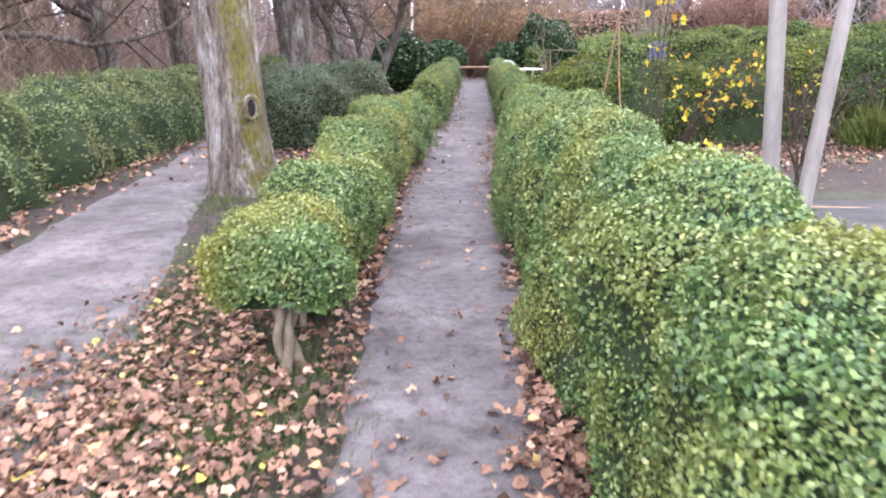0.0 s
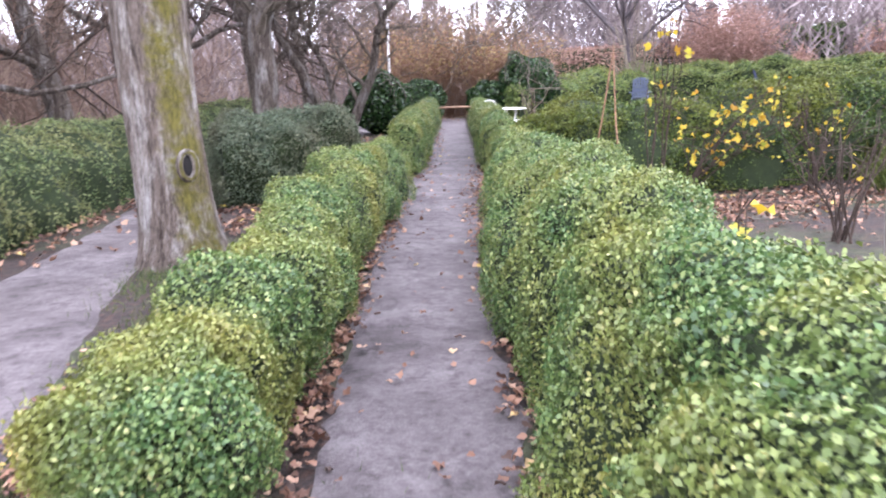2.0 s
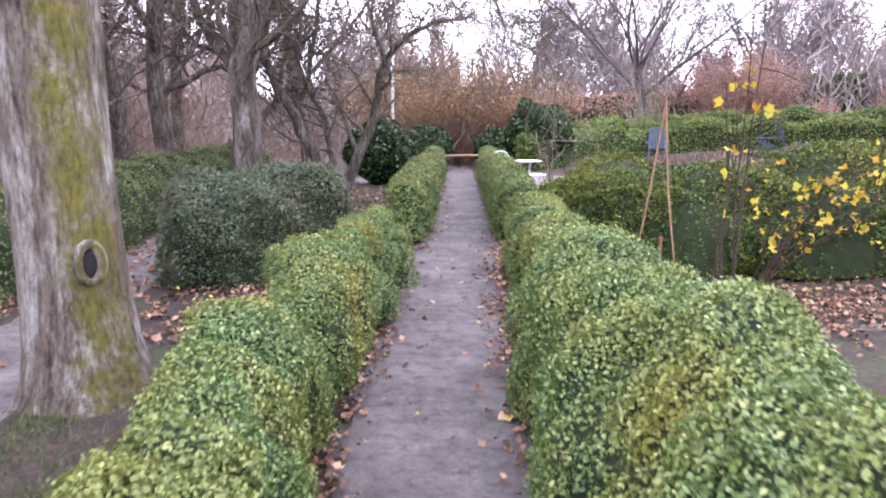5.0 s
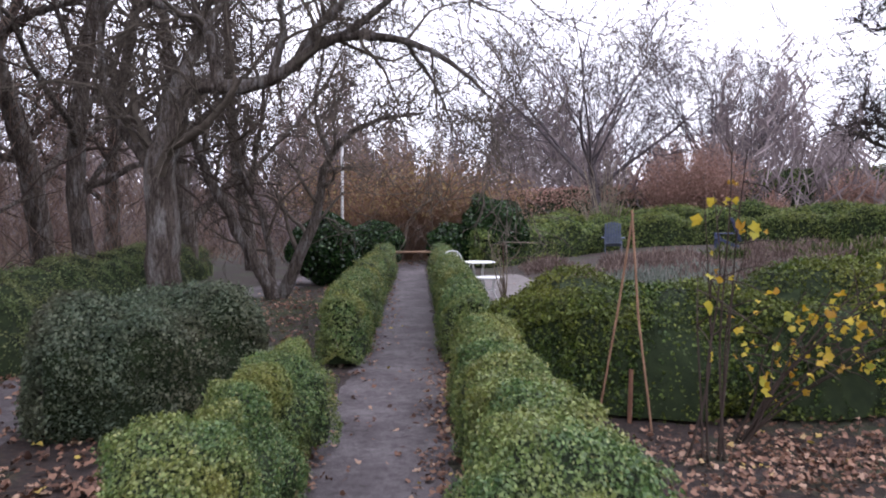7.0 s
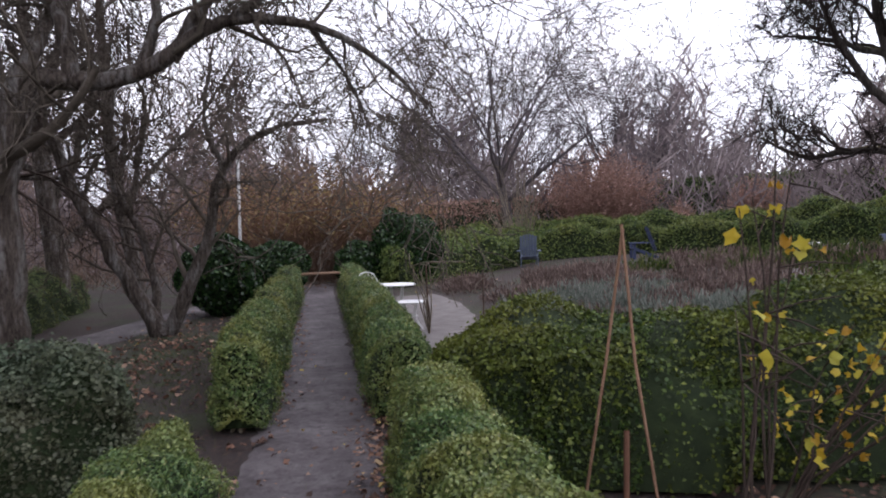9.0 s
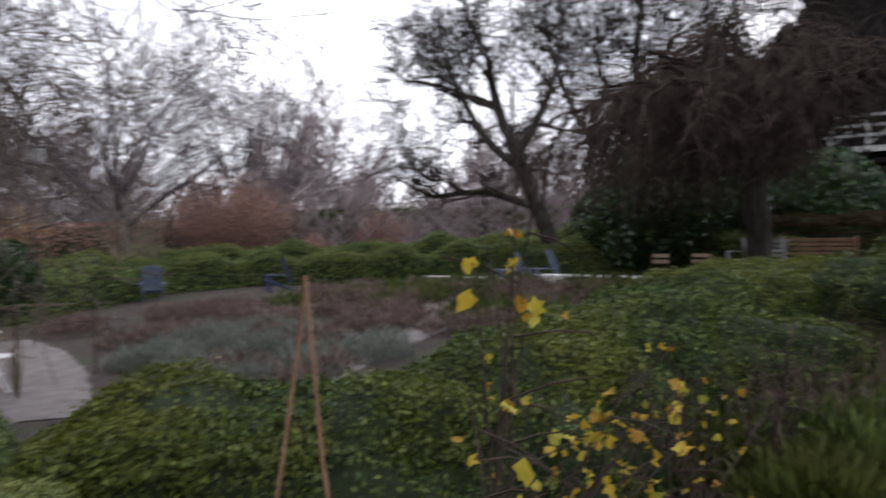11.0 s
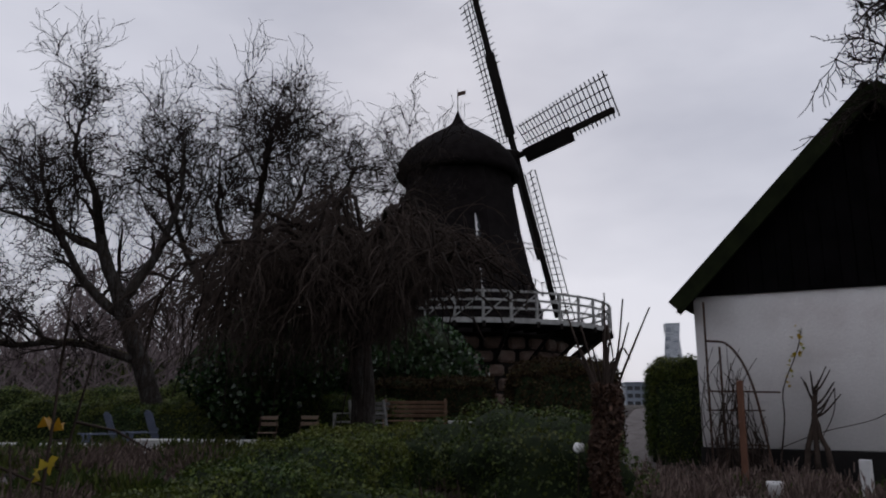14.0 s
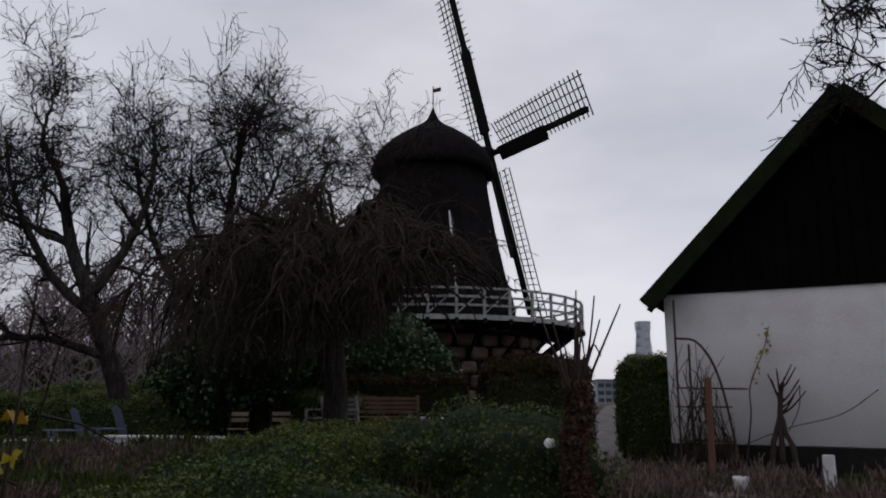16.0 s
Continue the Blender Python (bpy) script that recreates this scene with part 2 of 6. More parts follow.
def bark_material(name="grey_bark", k=1.0, flank=(0.46, -0.48, 0.0)):
    m, nt, b = base_material(name, 0.9, 0.0, 0.2)
    n1 = noise_of(nt, 7, 8, 0.7, stretch=(1, 1, 0.28))
    n2 = noise_of(nt, 34, 6, 0.7, stretch=(1, 1, 0.4))
    col = ramp_of(nt, n1, [(p, tuple(k * v for v in c)) for p, c in ((0.3, (0.075, 0.058, 0.05)), (0.48, (0.16, 0.13, 0.11)), (0.6, (0.30, 0.28, 0.265)), (0.75, (0.46, 0.46, 0.46)))])
    col = mix_of(nt, 1.0, col, ramp_of(nt, n2, [(0.32, (0.45, 0.42, 0.4)), (0.62, (1, 1, 1))]), "MULTIPLY")
    furrow = noise_of(nt, 26, 5, 0.75, stretch=(1, 1, 0.13))
    col = mix_of(nt, 1.0, col, ramp_of(nt, furrow, [(0.36, (0.28, 0.25, 0.23)), (0.52, (1, 1, 1))]), "MULTIPLY")
    # moss on one flank
    geo = nt.nodes.new("ShaderNodeNewGeometry")
    dot = nt.nodes.new("ShaderNodeVectorMath")
    dot.operation = "DOT_PRODUCT"
    nt.links.new(geo.outputs["Normal"], dot.inputs[0])
    dot.inputs[1].default_value = flank
    add = nt.nodes.new("ShaderNodeMath")
    add.operation = "MULTIPLY_ADD"
    nt.links.new(noise_of(nt, 6, 5, 0.7), add.inputs[0])
    add.inputs[1].default_value = 0.6
    nt.links.new(dot.outputs["Value"], add.inputs[2])
    f = ramp_of(nt, add.outputs[0], [(0.82, (0, 0, 0)), (0.97, (1, 1, 1))])
    moss = ramp_of(nt, n2, [(0.3, (0.045, 0.04, 0.012)), (0.7, (0.14, 0.125, 0.028))])
    nt.links.new(mix_of(nt, f, col, moss), b.inputs["Base Color"])
    h = nt.nodes.new("ShaderNodeMath")
    nt.links.new(furrow, h.inputs[0]), nt.links.new(n2, h.inputs[1])
    bump(nt, b, h.outputs[0], 1.0, 0.035)
    return m


def path_material():
    m, nt, b = base_material("trodden_gravel", 0.92)
    n1 = noise_of(nt, 1.6, 6, 0.65)
    n2 = noise_of(nt, 42, 6, 0.75)
    n3 = noise_of(nt, 190, 3, 0.7)
    col = ramp_of(nt, n1, [(0.32, (0.072, 0.059, 0.062)), (0.47, (0.125, 0.107, 0.112)), (0.6, (0.175, 0.152, 0.159)), (0.75, (0.22, 0.197, 0.204))])
    col = mix_of(nt, 1.0, col, ramp_of(nt, n2, [(0.3, (0.62, 0.6, 0.6)), (0.66, (1.1, 1.1, 1.1))]), "MULTIPLY")
    col = mix_of(nt, 1.0, col, ramp_of(nt, n3, [(0.3, (0.7, 0.7, 0.7)), (0.62, (1.0, 1.0, 1.0)), (0.75, (1.5, 1.48, 1.45))]), "MULTIPLY")
    mottle = noise_of(nt, 9, 7, 0.75)
    col = mix_of(nt, 1.0, col, ramp_of(nt, mottle, [(0.36, (0.55, 0.53, 0.53)), (0.5, (1.0, 1.0, 1.0)), (0.7, (1.15, 1.15, 1.16))]), "MULTIPLY")
    nt.links.new(col, b.inputs["Base Color"])
    h = nt.nodes.new("ShaderNodeMath")
    nt.links.new(n2, h.inputs[0]), nt.links.new(mottle, h.inputs[1])
    bump(nt, b, h.outputs[0], 0.9, 0.018)
    return m


def soil_material():
    m, nt, b = base_material("leaf_strewn_soil", 0.95)
    n1 = noise_of(nt, 0.7, 6, 0.65)
    n2 = noise_of(nt, 18, 6, 0.7)
    col = ramp_of(nt, n2, [(0.3, (0.009, 0.006, 0.006)), (0.5, (0.022, 0.014, 0.012)), (0.62, (0.055, 0.028, 0.020)), (0.75, (0.11, 0.066, 0.047))])
    f = ramp_of(nt, n1, [(0.48, (0, 0, 0)), (0.62, (1, 1, 1))])
    green = ramp_of(nt, n2, [(0.3, (0.014, 0.018, 0.008)), (0.7, (0.045, 0.052, 0.02))])
    nt.links.new(mix_of(nt, f, col, green), b.inputs["Base Color"])
    bump(nt, b, n2, 0.8, 0.03)
    return m


M_BARK, M_PATH, M_SOIL = bark_material(), path_material(), soil_material()
# the same bark at 0.3, its backlit shade painted in
M_BARK_BACKLIT = bark_material("backlit_bark", 0.3, (0.1, -0.1, 0.72))
M_BARK_BROWN = bark_material("brown_bark", 0.75, (0.1, -0.1, 0.45))

M_TAN_PALE = surface("pale_tan_timber", [(0.3, (0.34, 0.24, 0.17)), (0.7, (0.52, 0.42, 0.33))], 4, 60, 0.7, stretch=(0.3, 1, 1))
M_RUSTWOOD = surface("red_brown_timber", [(0.3, (0.12, 0.055, 0.035)), (0.7, (0.22, 0.11, 0.07))], 4, 60, 0.85, stretch=(1, 1, 0.2))
M_GREYPOLE = surface("stripped_grey_pole", [(0.3, (0.13, 0.115, 0.11)), (0.7, (0.24, 0.215, 0.205))], 5, 50, 0.8, stretch=(1, 1, 0.25), relief=0.3)
M_MULCH = surface("black_mulch", [(0.3, (0.02, 0.018, 0.02)), (0.6, (0.045, 0.04, 0.042)), (0.8, (0.11, 0.095, 0.09))], 5, 40, 0.8, relief=0.7)
M_PALEGRAVEL = surface("pale_gravel", [(0.3, (0.1275, 0.1105, 0.1062)), (0.7, (0.221, 0.1997, 0.1913))], 3, 80, 0.95, relief=0.6)
M_FADED = leafy("faded_plant", [(0.0, (0.06325, 0.0414, 0.0345)), (0.6, (0.138, 0.09545, 0.0828)), (1.0, (0.2415, 0.184, 0.1552))], 0.85, 0.15)
M_DEAD = leafy("dead_climber", [(0.0, (0.035, 0.018, 0.012)), (0.6, (0.075, 0.04, 0.028)), (1.0, (0.14, 0.08, 0.055))], 0.85, 0.1)
M_MISTGLASS = surface("misted_pane", [(0.3, (0.45, 0.45, 0.44)), (0.7, (0.66, 0.66, 0.66))], 2, 30, 0.25, relief=0.1)
# twig colour lifted towards grey to imitate haze over the park trees
M_TWIG_HAZE = surface("hazed_twig", [(0.3, (0.07, 0.0595, 0.063)), (0.7, (0.126, 0.1085, 0.1141))], 2, 30, 0.95, gloss=0.1)


# ---- building helpers ----
def part(name, bm, material, parent=None, label="", smooth=False):
    """Links a bmesh, or (verts, faces), as one mesh object under a thing or a part."""
    me = bpy.data.meshes.new(name)
    if isinstance(bm, tuple):
        v, f = bm
        v = np.asarray(v, dtype=np.float32)
        if isinstance(f, np.ndarray):
            k = f.shape[1]
            me.vertices.add(len(v)), me.vertices.foreach_set("co", v.ravel())
            me.loops.add(f.size), me.loops.foreach_set("vertex_index", f.ravel().astype(np.int32))
            me.polygons.add(len(f))
            me.polygons.foreach_set("loop_start", np.arange(0, f.size, k, dtype=np.int32))
            me.update(calc_edges=True)
        else:
            me.from_pydata(v.tolist(), [], f)
    else:
        bm.to_mesh(me)
        bm.free()
    if smooth:
        me.polygons.foreach_set("use_smooth", np.ones(len(me.polygons), dtype=bool))
    me.materials.append(material)
    ob = new(name, me)
    if parent is not None:
        ob.parent = parent
    if label:
        ob["label"] = label
    return ob


def thing(name, m=None, label="", category="", group="", kind=""):
    ob = new(name)
    ob.empty_display_size = 0.1
    if m is not None:
        ob.matrix_basis = m
    return tagged(ob, label, category, group, kind)


def box(bm, size, at=(0, 0, 0), turn=None, bevel=0.0):
    """A box of that size about its middle, at a place, with softened edges."""
    m = Matrix.Translation(at) @ (turn.to_4x4() if turn is not None else Matrix()) @ Matrix.Diagonal((*size, 1))
    made = bmesh.ops.create_cube(bm, size=1.0, matrix=m)
    if bevel:
        edges = list({e for v in made["verts"] for e in v.link_edges})
        bmesh.ops.bevel(bm, geom=edges, offset=bevel, segments=1, affect="EDGES")
    return bm


def boxed(size, at=(0, 0, 0), turn=None, bevel=0.004):
    return box(bmesh.new(), size, at, turn, bevel)


def turned(rx=0, ry=0, rz=0):
    return Euler((radians(rx), radians(ry), radians(rz))).to_matrix()


class Tubes:
    """Gathers tapered tubes along lines into one mesh."""

    def __init__(self):
        self.v, self.f, self.n = [], [], 0

    def add(self, pts, radii, sides=5):
        pts = np.asarray(pts, dtype=float)
        k = len(pts)
        d = np.gradient(pts, axis=0)
        d /= np.linalg.norm(d, axis=1)[:, None] + 1e-9
        ref = np.where(np.abs(d[:, 2:3]) > 0.9, np.array([[1.0, 0, 0]]), np.array([[0, 0, 1.0]]))
        ref = np.repeat(ref[:1], k, 0)
        a = np.cross(d, ref)
        a /= np.linalg.norm(a, axis=1)[:, None] + 1e-9
        b = np.cross(d, a)
        ang = np.arange(sides) * (2 * np.pi / sides)
        ring = a[:, None, :] * np.cos(ang)[None, :, None] + b[:, None, :] * np.sin(ang)[None, :, None]
        self.v.append((pts[:, None, :] + ring * np.asarray(radii, dtype=float)[:, None, None]).reshape(-1, 3))
        i = np.arange(k - 1)[:, None] * sides
        j = np.arange(sides)[None, :]
        jn = (j + 1) % sides
        q = np.stack([i + j, i + jn, i + sides + jn, i + sides + j], axis=-1).reshape(-1, 4) + self.n
        self.f.append(q)
        self.n += k * sides
        return self

    def add_many(self, P, R):
        """Many three-sided tubes at once: P is (n, k, 3), R is (n, k)."""
        n, k, _ = P.shape
        d = P[:, -1] - P[:, 0]
        d /= np.linalg.norm(d, axis=1)[:, None] + 1e-9
        a = np.cross(d, np.array([0.31, 0.87, 0.39]))
        a /= np.linalg.norm(a, axis=1)[:, None] + 1e-9
        b = np.cross(d, a)
        ang = np.arange(3) * (2 * np.pi / 3)
        ring = a[:, None, :] * np.cos(ang)[None, :, None] + b[:, None, :] * np.sin(ang)[None, :, None]
        self.v.append((P[:, :, None, :] + ring[:, None] * R[:, :, None, None]).reshape(-1, 3))
        i = (np.arange(n)[:, None, None] * k + np.arange(k - 1)[None, :, None]) * 3
        j = np.arange(3)[None, None, :]
        jn = (j + 1) % 3
        self.f.append(np.stack([i + j, i + jn, i + 3 + jn, i + 3 + j], axis=-1).reshape(-1, 4) + self.n)
        self.n += n * k * 3

    def mesh(self):
        return np.concatenate(self.v), np.concatenate(self.f)


def rod(name, pts, radius, material, parent, sides=6, label="", smooth=True):
    r = radius if hasattr(radius, "__len__") else [radius] * len(pts)
    return part(name, Tubes().add(pts, r, sides).mesh(), material, parent, label, smooth)


def leaves(points, normals, size, rng, lie=0.6, long=1.5, kink=0.25):
    """Bent four-cornered leaves at the points; lie: how far they follow the surface."""
    n = len(points)
    nor = normals * lie + rng.normal(0, 1, (n, 3)) * (1 - lie)
    nor /= np.linalg.norm(nor, axis=1)[:, None] + 1e-9
    a = np.cross(nor, rng.normal(0, 1, (n, 3)))
    a /= np.linalg.norm(a, axis=1)[:, None] + 1e-9
    b = np.cross(nor, a)
    s = size * rng.uniform(0.6, 1.35, (n, 1))
    tip = a * s * long * 0.5
    side = b * s * 0.5
    v = np.stack([points - tip, points + side + nor * s * kink, points + tip, points - side + nor * s * kink], axis=1).reshape(-1, 3)
    f = np.arange(n * 4).reshape(-1, 4)
    return v, f


def smoothstep(u):
    u = np.clip(u, 0, 1)
    return u * u * (3 - 2 * u)


def G(x, y):
    """The lie of the land: level along the walk, rising to a mound on the mill's side."""
    x, y = np.asarray(x, dtype=float), np.asarray(y, dtype=float)
    g = 0.85 * smoothstep((x - 2.5) / 11.0) * (1 - 0.5 * smoothstep((y - 17) / 14)) + 0.9 * smoothstep((x - 15) / 14) * (1 - 0.6 * smoothstep((y - 26) / 14))
    g = g * smoothstep((y + 12) / 14)
    return g * (1 - smoothstep((np.hypot(x - 15, y - 10) - 45) / 40))


def gz(x, y):
    return float(G(x, y))


def wob(x, y, z=0.0):
    return noise.noise(Vector((x, y, z)))


# ---- ground ----
def axis_lines(lo, hi, step, far):
    mid = list(np.arange(lo, hi + step / 2, step))
    out, s = [], step
    p = hi
    while p < far:
        s *= 1.35
        p += s
        out.append(p)
    low, s, p = [], step, lo
    while p > -far:
        s *= 1.35
        p -= s
        low.append(p)
    return np.array(low[::-1] + mid + out)


gx, gy = axis_lines(-8, 26, 0.4, 2600), axis_lines(-4, 36, 0.4, 2600)
GX, GY = np.meshgrid(gx, gy)
GZ = G(GX, GY)
nx, ny = len(gx), len(gy)
idx = (np.arange(ny - 1)[:, None] * nx + np.arange(nx - 1)[None, :]).ravel()
ground = part("ground", (np.stack([GX.ravel(), GY.ravel(), GZ.ravel()], 1), np.stack([idx, idx + 1, idx + nx + 1, idx + nx], 1)), M_SOIL, smooth=True)
tagged(ground, "bare brown garden soil with moss and leaf litter", "ground", kind="structure")


def strip(name, line, material, label, category, lift=0.012, step=0.12, rough=0.06, seed=0.0):
    """A trodden way along (x, y, half width) rows, with ragged edges."""
    line = np.array(line, dtype=float)
    seg = np.r_[0, np.cumsum(np.hypot(*np.diff(line[:, :2], axis=0).T))]
    u = np.arange(0, seg[-1], step)
    x, y, h = (np.interp(u, seg, line[:, k]) for k in range(3))
    dx, dy = np.gradient(x), np.gradient(y)
    ln = np.hypot(dx, dy)
    px, py = dy / ln, -dx / ln
    cols = np.linspace(-1, 1, 9)
    e0 = np.array([rough * (wob(a * 2.3, seed) + 0.6 * wob(a * 7, seed + 5)) for a in u])
    e1 = np.array([rough * (wob(a * 2.3, seed + 9) + 0.6 * wob(a * 7, seed + 14)) for a in u])
    vs = []
    for c in cols:
        w = c * h + (e0 if c > 0 else e1) * abs(c)
        X, Y = x + px * w, y + py * w
        vs.append(np.stack([X, Y, G(X, Y) + lift * (1 - abs(c) ** 6) + (0.0 if abs(c) < 1 else -0.01)], 1))
    v = np.stack(vs, 1).reshape(-1, 3)
    k = len(cols)
    i = (np.arange(len(u) - 1)[:, None] * k + np.arange(k - 1)[None, :]).ravel()
    return tagged(part(name, (v, np.stack([i, i + 1, i + k + 1, i + k], 1)), material, smooth=True), label, category, kind="structure")


def pc(y):
    """Where the middle of the walk lies."""
    return float(np.interp(y, (5, 7, 9, 11, 13, 16.5, 20, 23.3, 27), (0.02, 0.06, 0.17, 0.28, 0.39, 0.55, 0.68, 0.82, 0.94)))


def path_half(y):
    return float(np.interp(y, (4, 6.5, 9, 13, 16, 27), (0.45, 0.52, 0.60, 0.62, 0.50, 0.45)))


strip("path", [(pc(y), y, path_half(y)) for y in range(-5, 28)] + [(0.95, 30, 0.7)], M_PATH, "grey trodden gravel path between box hedges", "path", rough=0.1)
strip("side_path", [(-1.0, -4, 0.9), (-1.6, 0, 0.85), (-2.15, 3.5, 0.78), (-2.6, 6, 0.62), (-2.95, 9, 0.45), (-3.4, 13, 0.5), (-3.6, 18, 0.6), (-1.6, 24.2, 0.7), (0.6, 27, 0.8)], M_PATH, "grey gravel side path beside a low hedge", "path", 0.009, seed=3.0)


# ---- hedges ----
def hedge(name, line, width, height, leaf_mat, label, category="hedge", group="", leaf=0.026, density=1500, lump=0.9, lumps=0.05, lift=0.0, seed=1, boxy=3.2, ends=True, core=M_CORE, stems=0, wave=0.0, wave_len=2.5, taper=0.0, round_end=0.4, knobs=0.04, spare=0):
    """A clipped hedge along a line: a near-black core for the shade inside, clad in small leaves."""
    rng = np.random.default_rng(seed)
    line = np.array(line, dtype=float)
    seg = np.r_[0, np.cumsum(np.hypot(*np.diff(line[:, :2], axis=0).T))]
    L = seg[-1]
    UNDER = 0.22 if lift > 0.08 else 0.0

    wk = rng.normal(0, 1, (9, 3))
    wk *= (2 * np.pi / rng.uniform(0.3, 1.0, 9) / np.linalg.norm(wk, axis=1))[:, None]
    wp_ = rng.uniform(0, 6.283, 9)
    wf = rng.normal(0, 1, (7, 3))
    wf *= (2 * np.pi / rng.uniform(0.1, 0.24, 7) / np.linalg.norm(wf, axis=1))[:, None]
    wq = rng.uniform(0, 6.283, 7)
    more = line[:, 2] if line.shape[1] > 2 else np.zeros(len(line))

    def bumps(q):
        s = np.sin(q @ wk.T + wp_).sum(-1) / 3.0
        f = np.sin(q @ wf.T + wq).sum(-1) / 2.6
        return knobs * np.clip(s, -1.4, 1.1) + 0.4 * min(knobs, 0.05) * np.clip(f, -1.5, 0.9)

    def shape(u, a, shrink):
        """u along the line, a round the section from 0 (one foot) over the top to pi."""
        x0, y0 = np.interp(u, seg, line[:, 0]), np.interp(u, seg, line[:, 1])
        e = 0.05
        dx = np.interp(u + e, seg, line[:, 0]) - np.interp(u - e, seg, line[:, 0])
        dy = np.interp(u + e, seg, line[:, 1]) - np.interp(u - e, seg, line[:, 1])
        ln = np.hypot(dx, dy) + 1e-9
        px, py = dy / ln, -dx / ln
        c, s = np.cos(a), np.sin(a)
        p = 2 / boxy
        ew = np.sign(c) * np.abs(c) ** p
        eh = np.where(s >= 0, np.abs(s) ** p, -0.35 * np.abs(s) ** p)
        rag = 1 + lumps * (np.abs(np.sin(np.pi * u / lump + seed)) * 1.6 - 0.9) + 0.035 * np.sin(u * 5.1 + a * 3 + seed) + 0.03 * np.sin(u * 11.7 - a * 5 + seed * 2)
        if ends:
            end = np.clip(np.minimum(u, L - u) / (round_end * width), 0, 1)
            rag = rag * (0.55 + 0.45 * np.sqrt(1 - (1 - end) ** 2))
        hw = 0.5 * width * rag * (1 - taper * (1 - eh)) - shrink
        hh = height * (0.94 + 0.06 * rag / 1.0) * np.where(ends, 0.75 + 0.25 * np.minimum(rag, 1.1), 1) - lift - shrink + wave * np.sin(2 * np.pi * u / wave_len + seed) * (0.6 + 0.4 * np.sin(u * 0.9 + seed))
        hh = hh + np.interp(u, seg, more)
        X, Y = x0 + px * ew * hw, y0 + py * ew * hw
        q = np.stack([X, Y, G(x0, y0) + lift + eh * hh], -1)
        k = bumps(q)
        f = np.clip(eh, 0, 1)
        return q + np.stack([px * ew * k, py * ew * k, f * k], -1)

    root = thing(name, label=label, category=category, group=group)
    nu, na = max(8, int(L / 0.12)), 15
    uu, aa = np.meshgrid(np.linspace(0.06 * ends, L - 0.06 * ends, nu), np.linspace(-UNDER, np.pi + UNDER, na), indexing="ij")
    v = shape(uu, aa, 0.035).reshape(-1, 3)
    i = (np.arange(nu - 1)[:, None] * na + np.arange(na - 1)[None, :]).ravel()
    faces = [tuple(q) for q in np.stack([i, i + 1, i + na + 1, i + na], 1).tolist()]
    faces += [tuple(range(na)), tuple(range((nu - 1) * na, nu * na))[::-1], ]
    # solid shell whose dark colour stands for shade behind the leaves
    part("shade_core", (v, faces), core, root, smooth=True)
    area = L * (2 * height + width)
    m = int(area * density)
    u = rng.uniform(0, L, m)
    # leaves spread evenly round the section, down to the foot
    turn = np.linspace(-UNDER, np.pi + UNDER, 400)
    tc, tsn = np.cos(turn), np.sin(turn)
    tx = np.sign(tc) * np.abs(tc) ** (2 / boxy) * width / 2
    tz = np.where(tsn >= 0, 1.0, -0.35) * np.abs(tsn) ** (2 / boxy) * (height - lift)
    arc = np.r_[0, np.cumsum(np.hypot(np.diff(tx), np.diff(tz)))]
    a = np.interp(rng.random(m) * arc[-1], arc, turn)
    a = np.where(rng.random(m) < 0.3, np.pi * 0.5 + (a - np.pi * 0.5) * 0.55, a)
    if spare:
        # the side turned away from the walk carries fewer leaves
        away = np.where(spare > 0, a < 0.3 * np.pi, a > 0.7 * np.pi) & (rng.random(m) < 0.72)
        u, a = u[~away], a[~away]
        m = len(u)
    caps = int(width * height * density * 1.3) if ends else 0
    u = np.r_[u, np.full(caps, 0.02), np.full(caps, L - 0.02)]
    a = np.r_[a, rng.uniform(-UNDER, np.pi + UNDER, 2 * caps)]
    p = shape(u, a, 0.0)
    e = 0.02
    nor = np.cross(shape(u, a + e, 0) - p, shape(u + e, a, 0) - p)
    nor /= np.linalg.norm(nor, axis=1)[:, None] + 1e-9
    x0, y0 = np.interp(u, seg, line[:, 0]), np.interp(u, seg, line[:, 1])
    mid = np.stack([x0, y0, G(x0, y0) + lift + 0.4 * (height - lift)], 1)
    nor *= np.sign(np.sum(nor * (p - mid), axis=1))[:, None]
    for k0, sign in ((m, -1), (m + caps, 1)):
        if not caps:
            break
        sl = slice(k0, k0 + caps)
        way = (line[1] - line[0]) if sign < 0 else (line[-1] - line[-2])
        out3 = sign * np.array([way[0], way[1], 0.0]) / np.hypot(way[0], way[1])
        w = np.sqrt(rng.random(caps))[:, None]
        mid[sl, 2] += 0.06 - 0.4 * (height - lift)
        p[sl] = mid[sl] + (p[sl] - mid[sl]) * w + out3 * 0.10 * width * (1 - w ** 2)
        nor[sl] = out3 + 0.7 * nor[sl] * w
        nor[sl] /= np.linalg.norm(nor[sl], axis=1)[:, None]
    m = len(p)
    p = p + nor * rng.normal(-0.3 * leaf, 1.0 * leaf, (m, 1)) + rng.normal(0, 0.2 * leaf, (m, 3))
    # shoots that stick out past the clipping
    shoot = rng.random(m) < 0.05
    p[shoot] += nor[shoot] * rng.uniform(0, 2.2 * leaf, (shoot.sum(), 1))
    lv = part("leaves", leaves(p, nor, leaf, rng, lie=0.56), leaf_mat, root)
    lv["kind"] = "stuff"
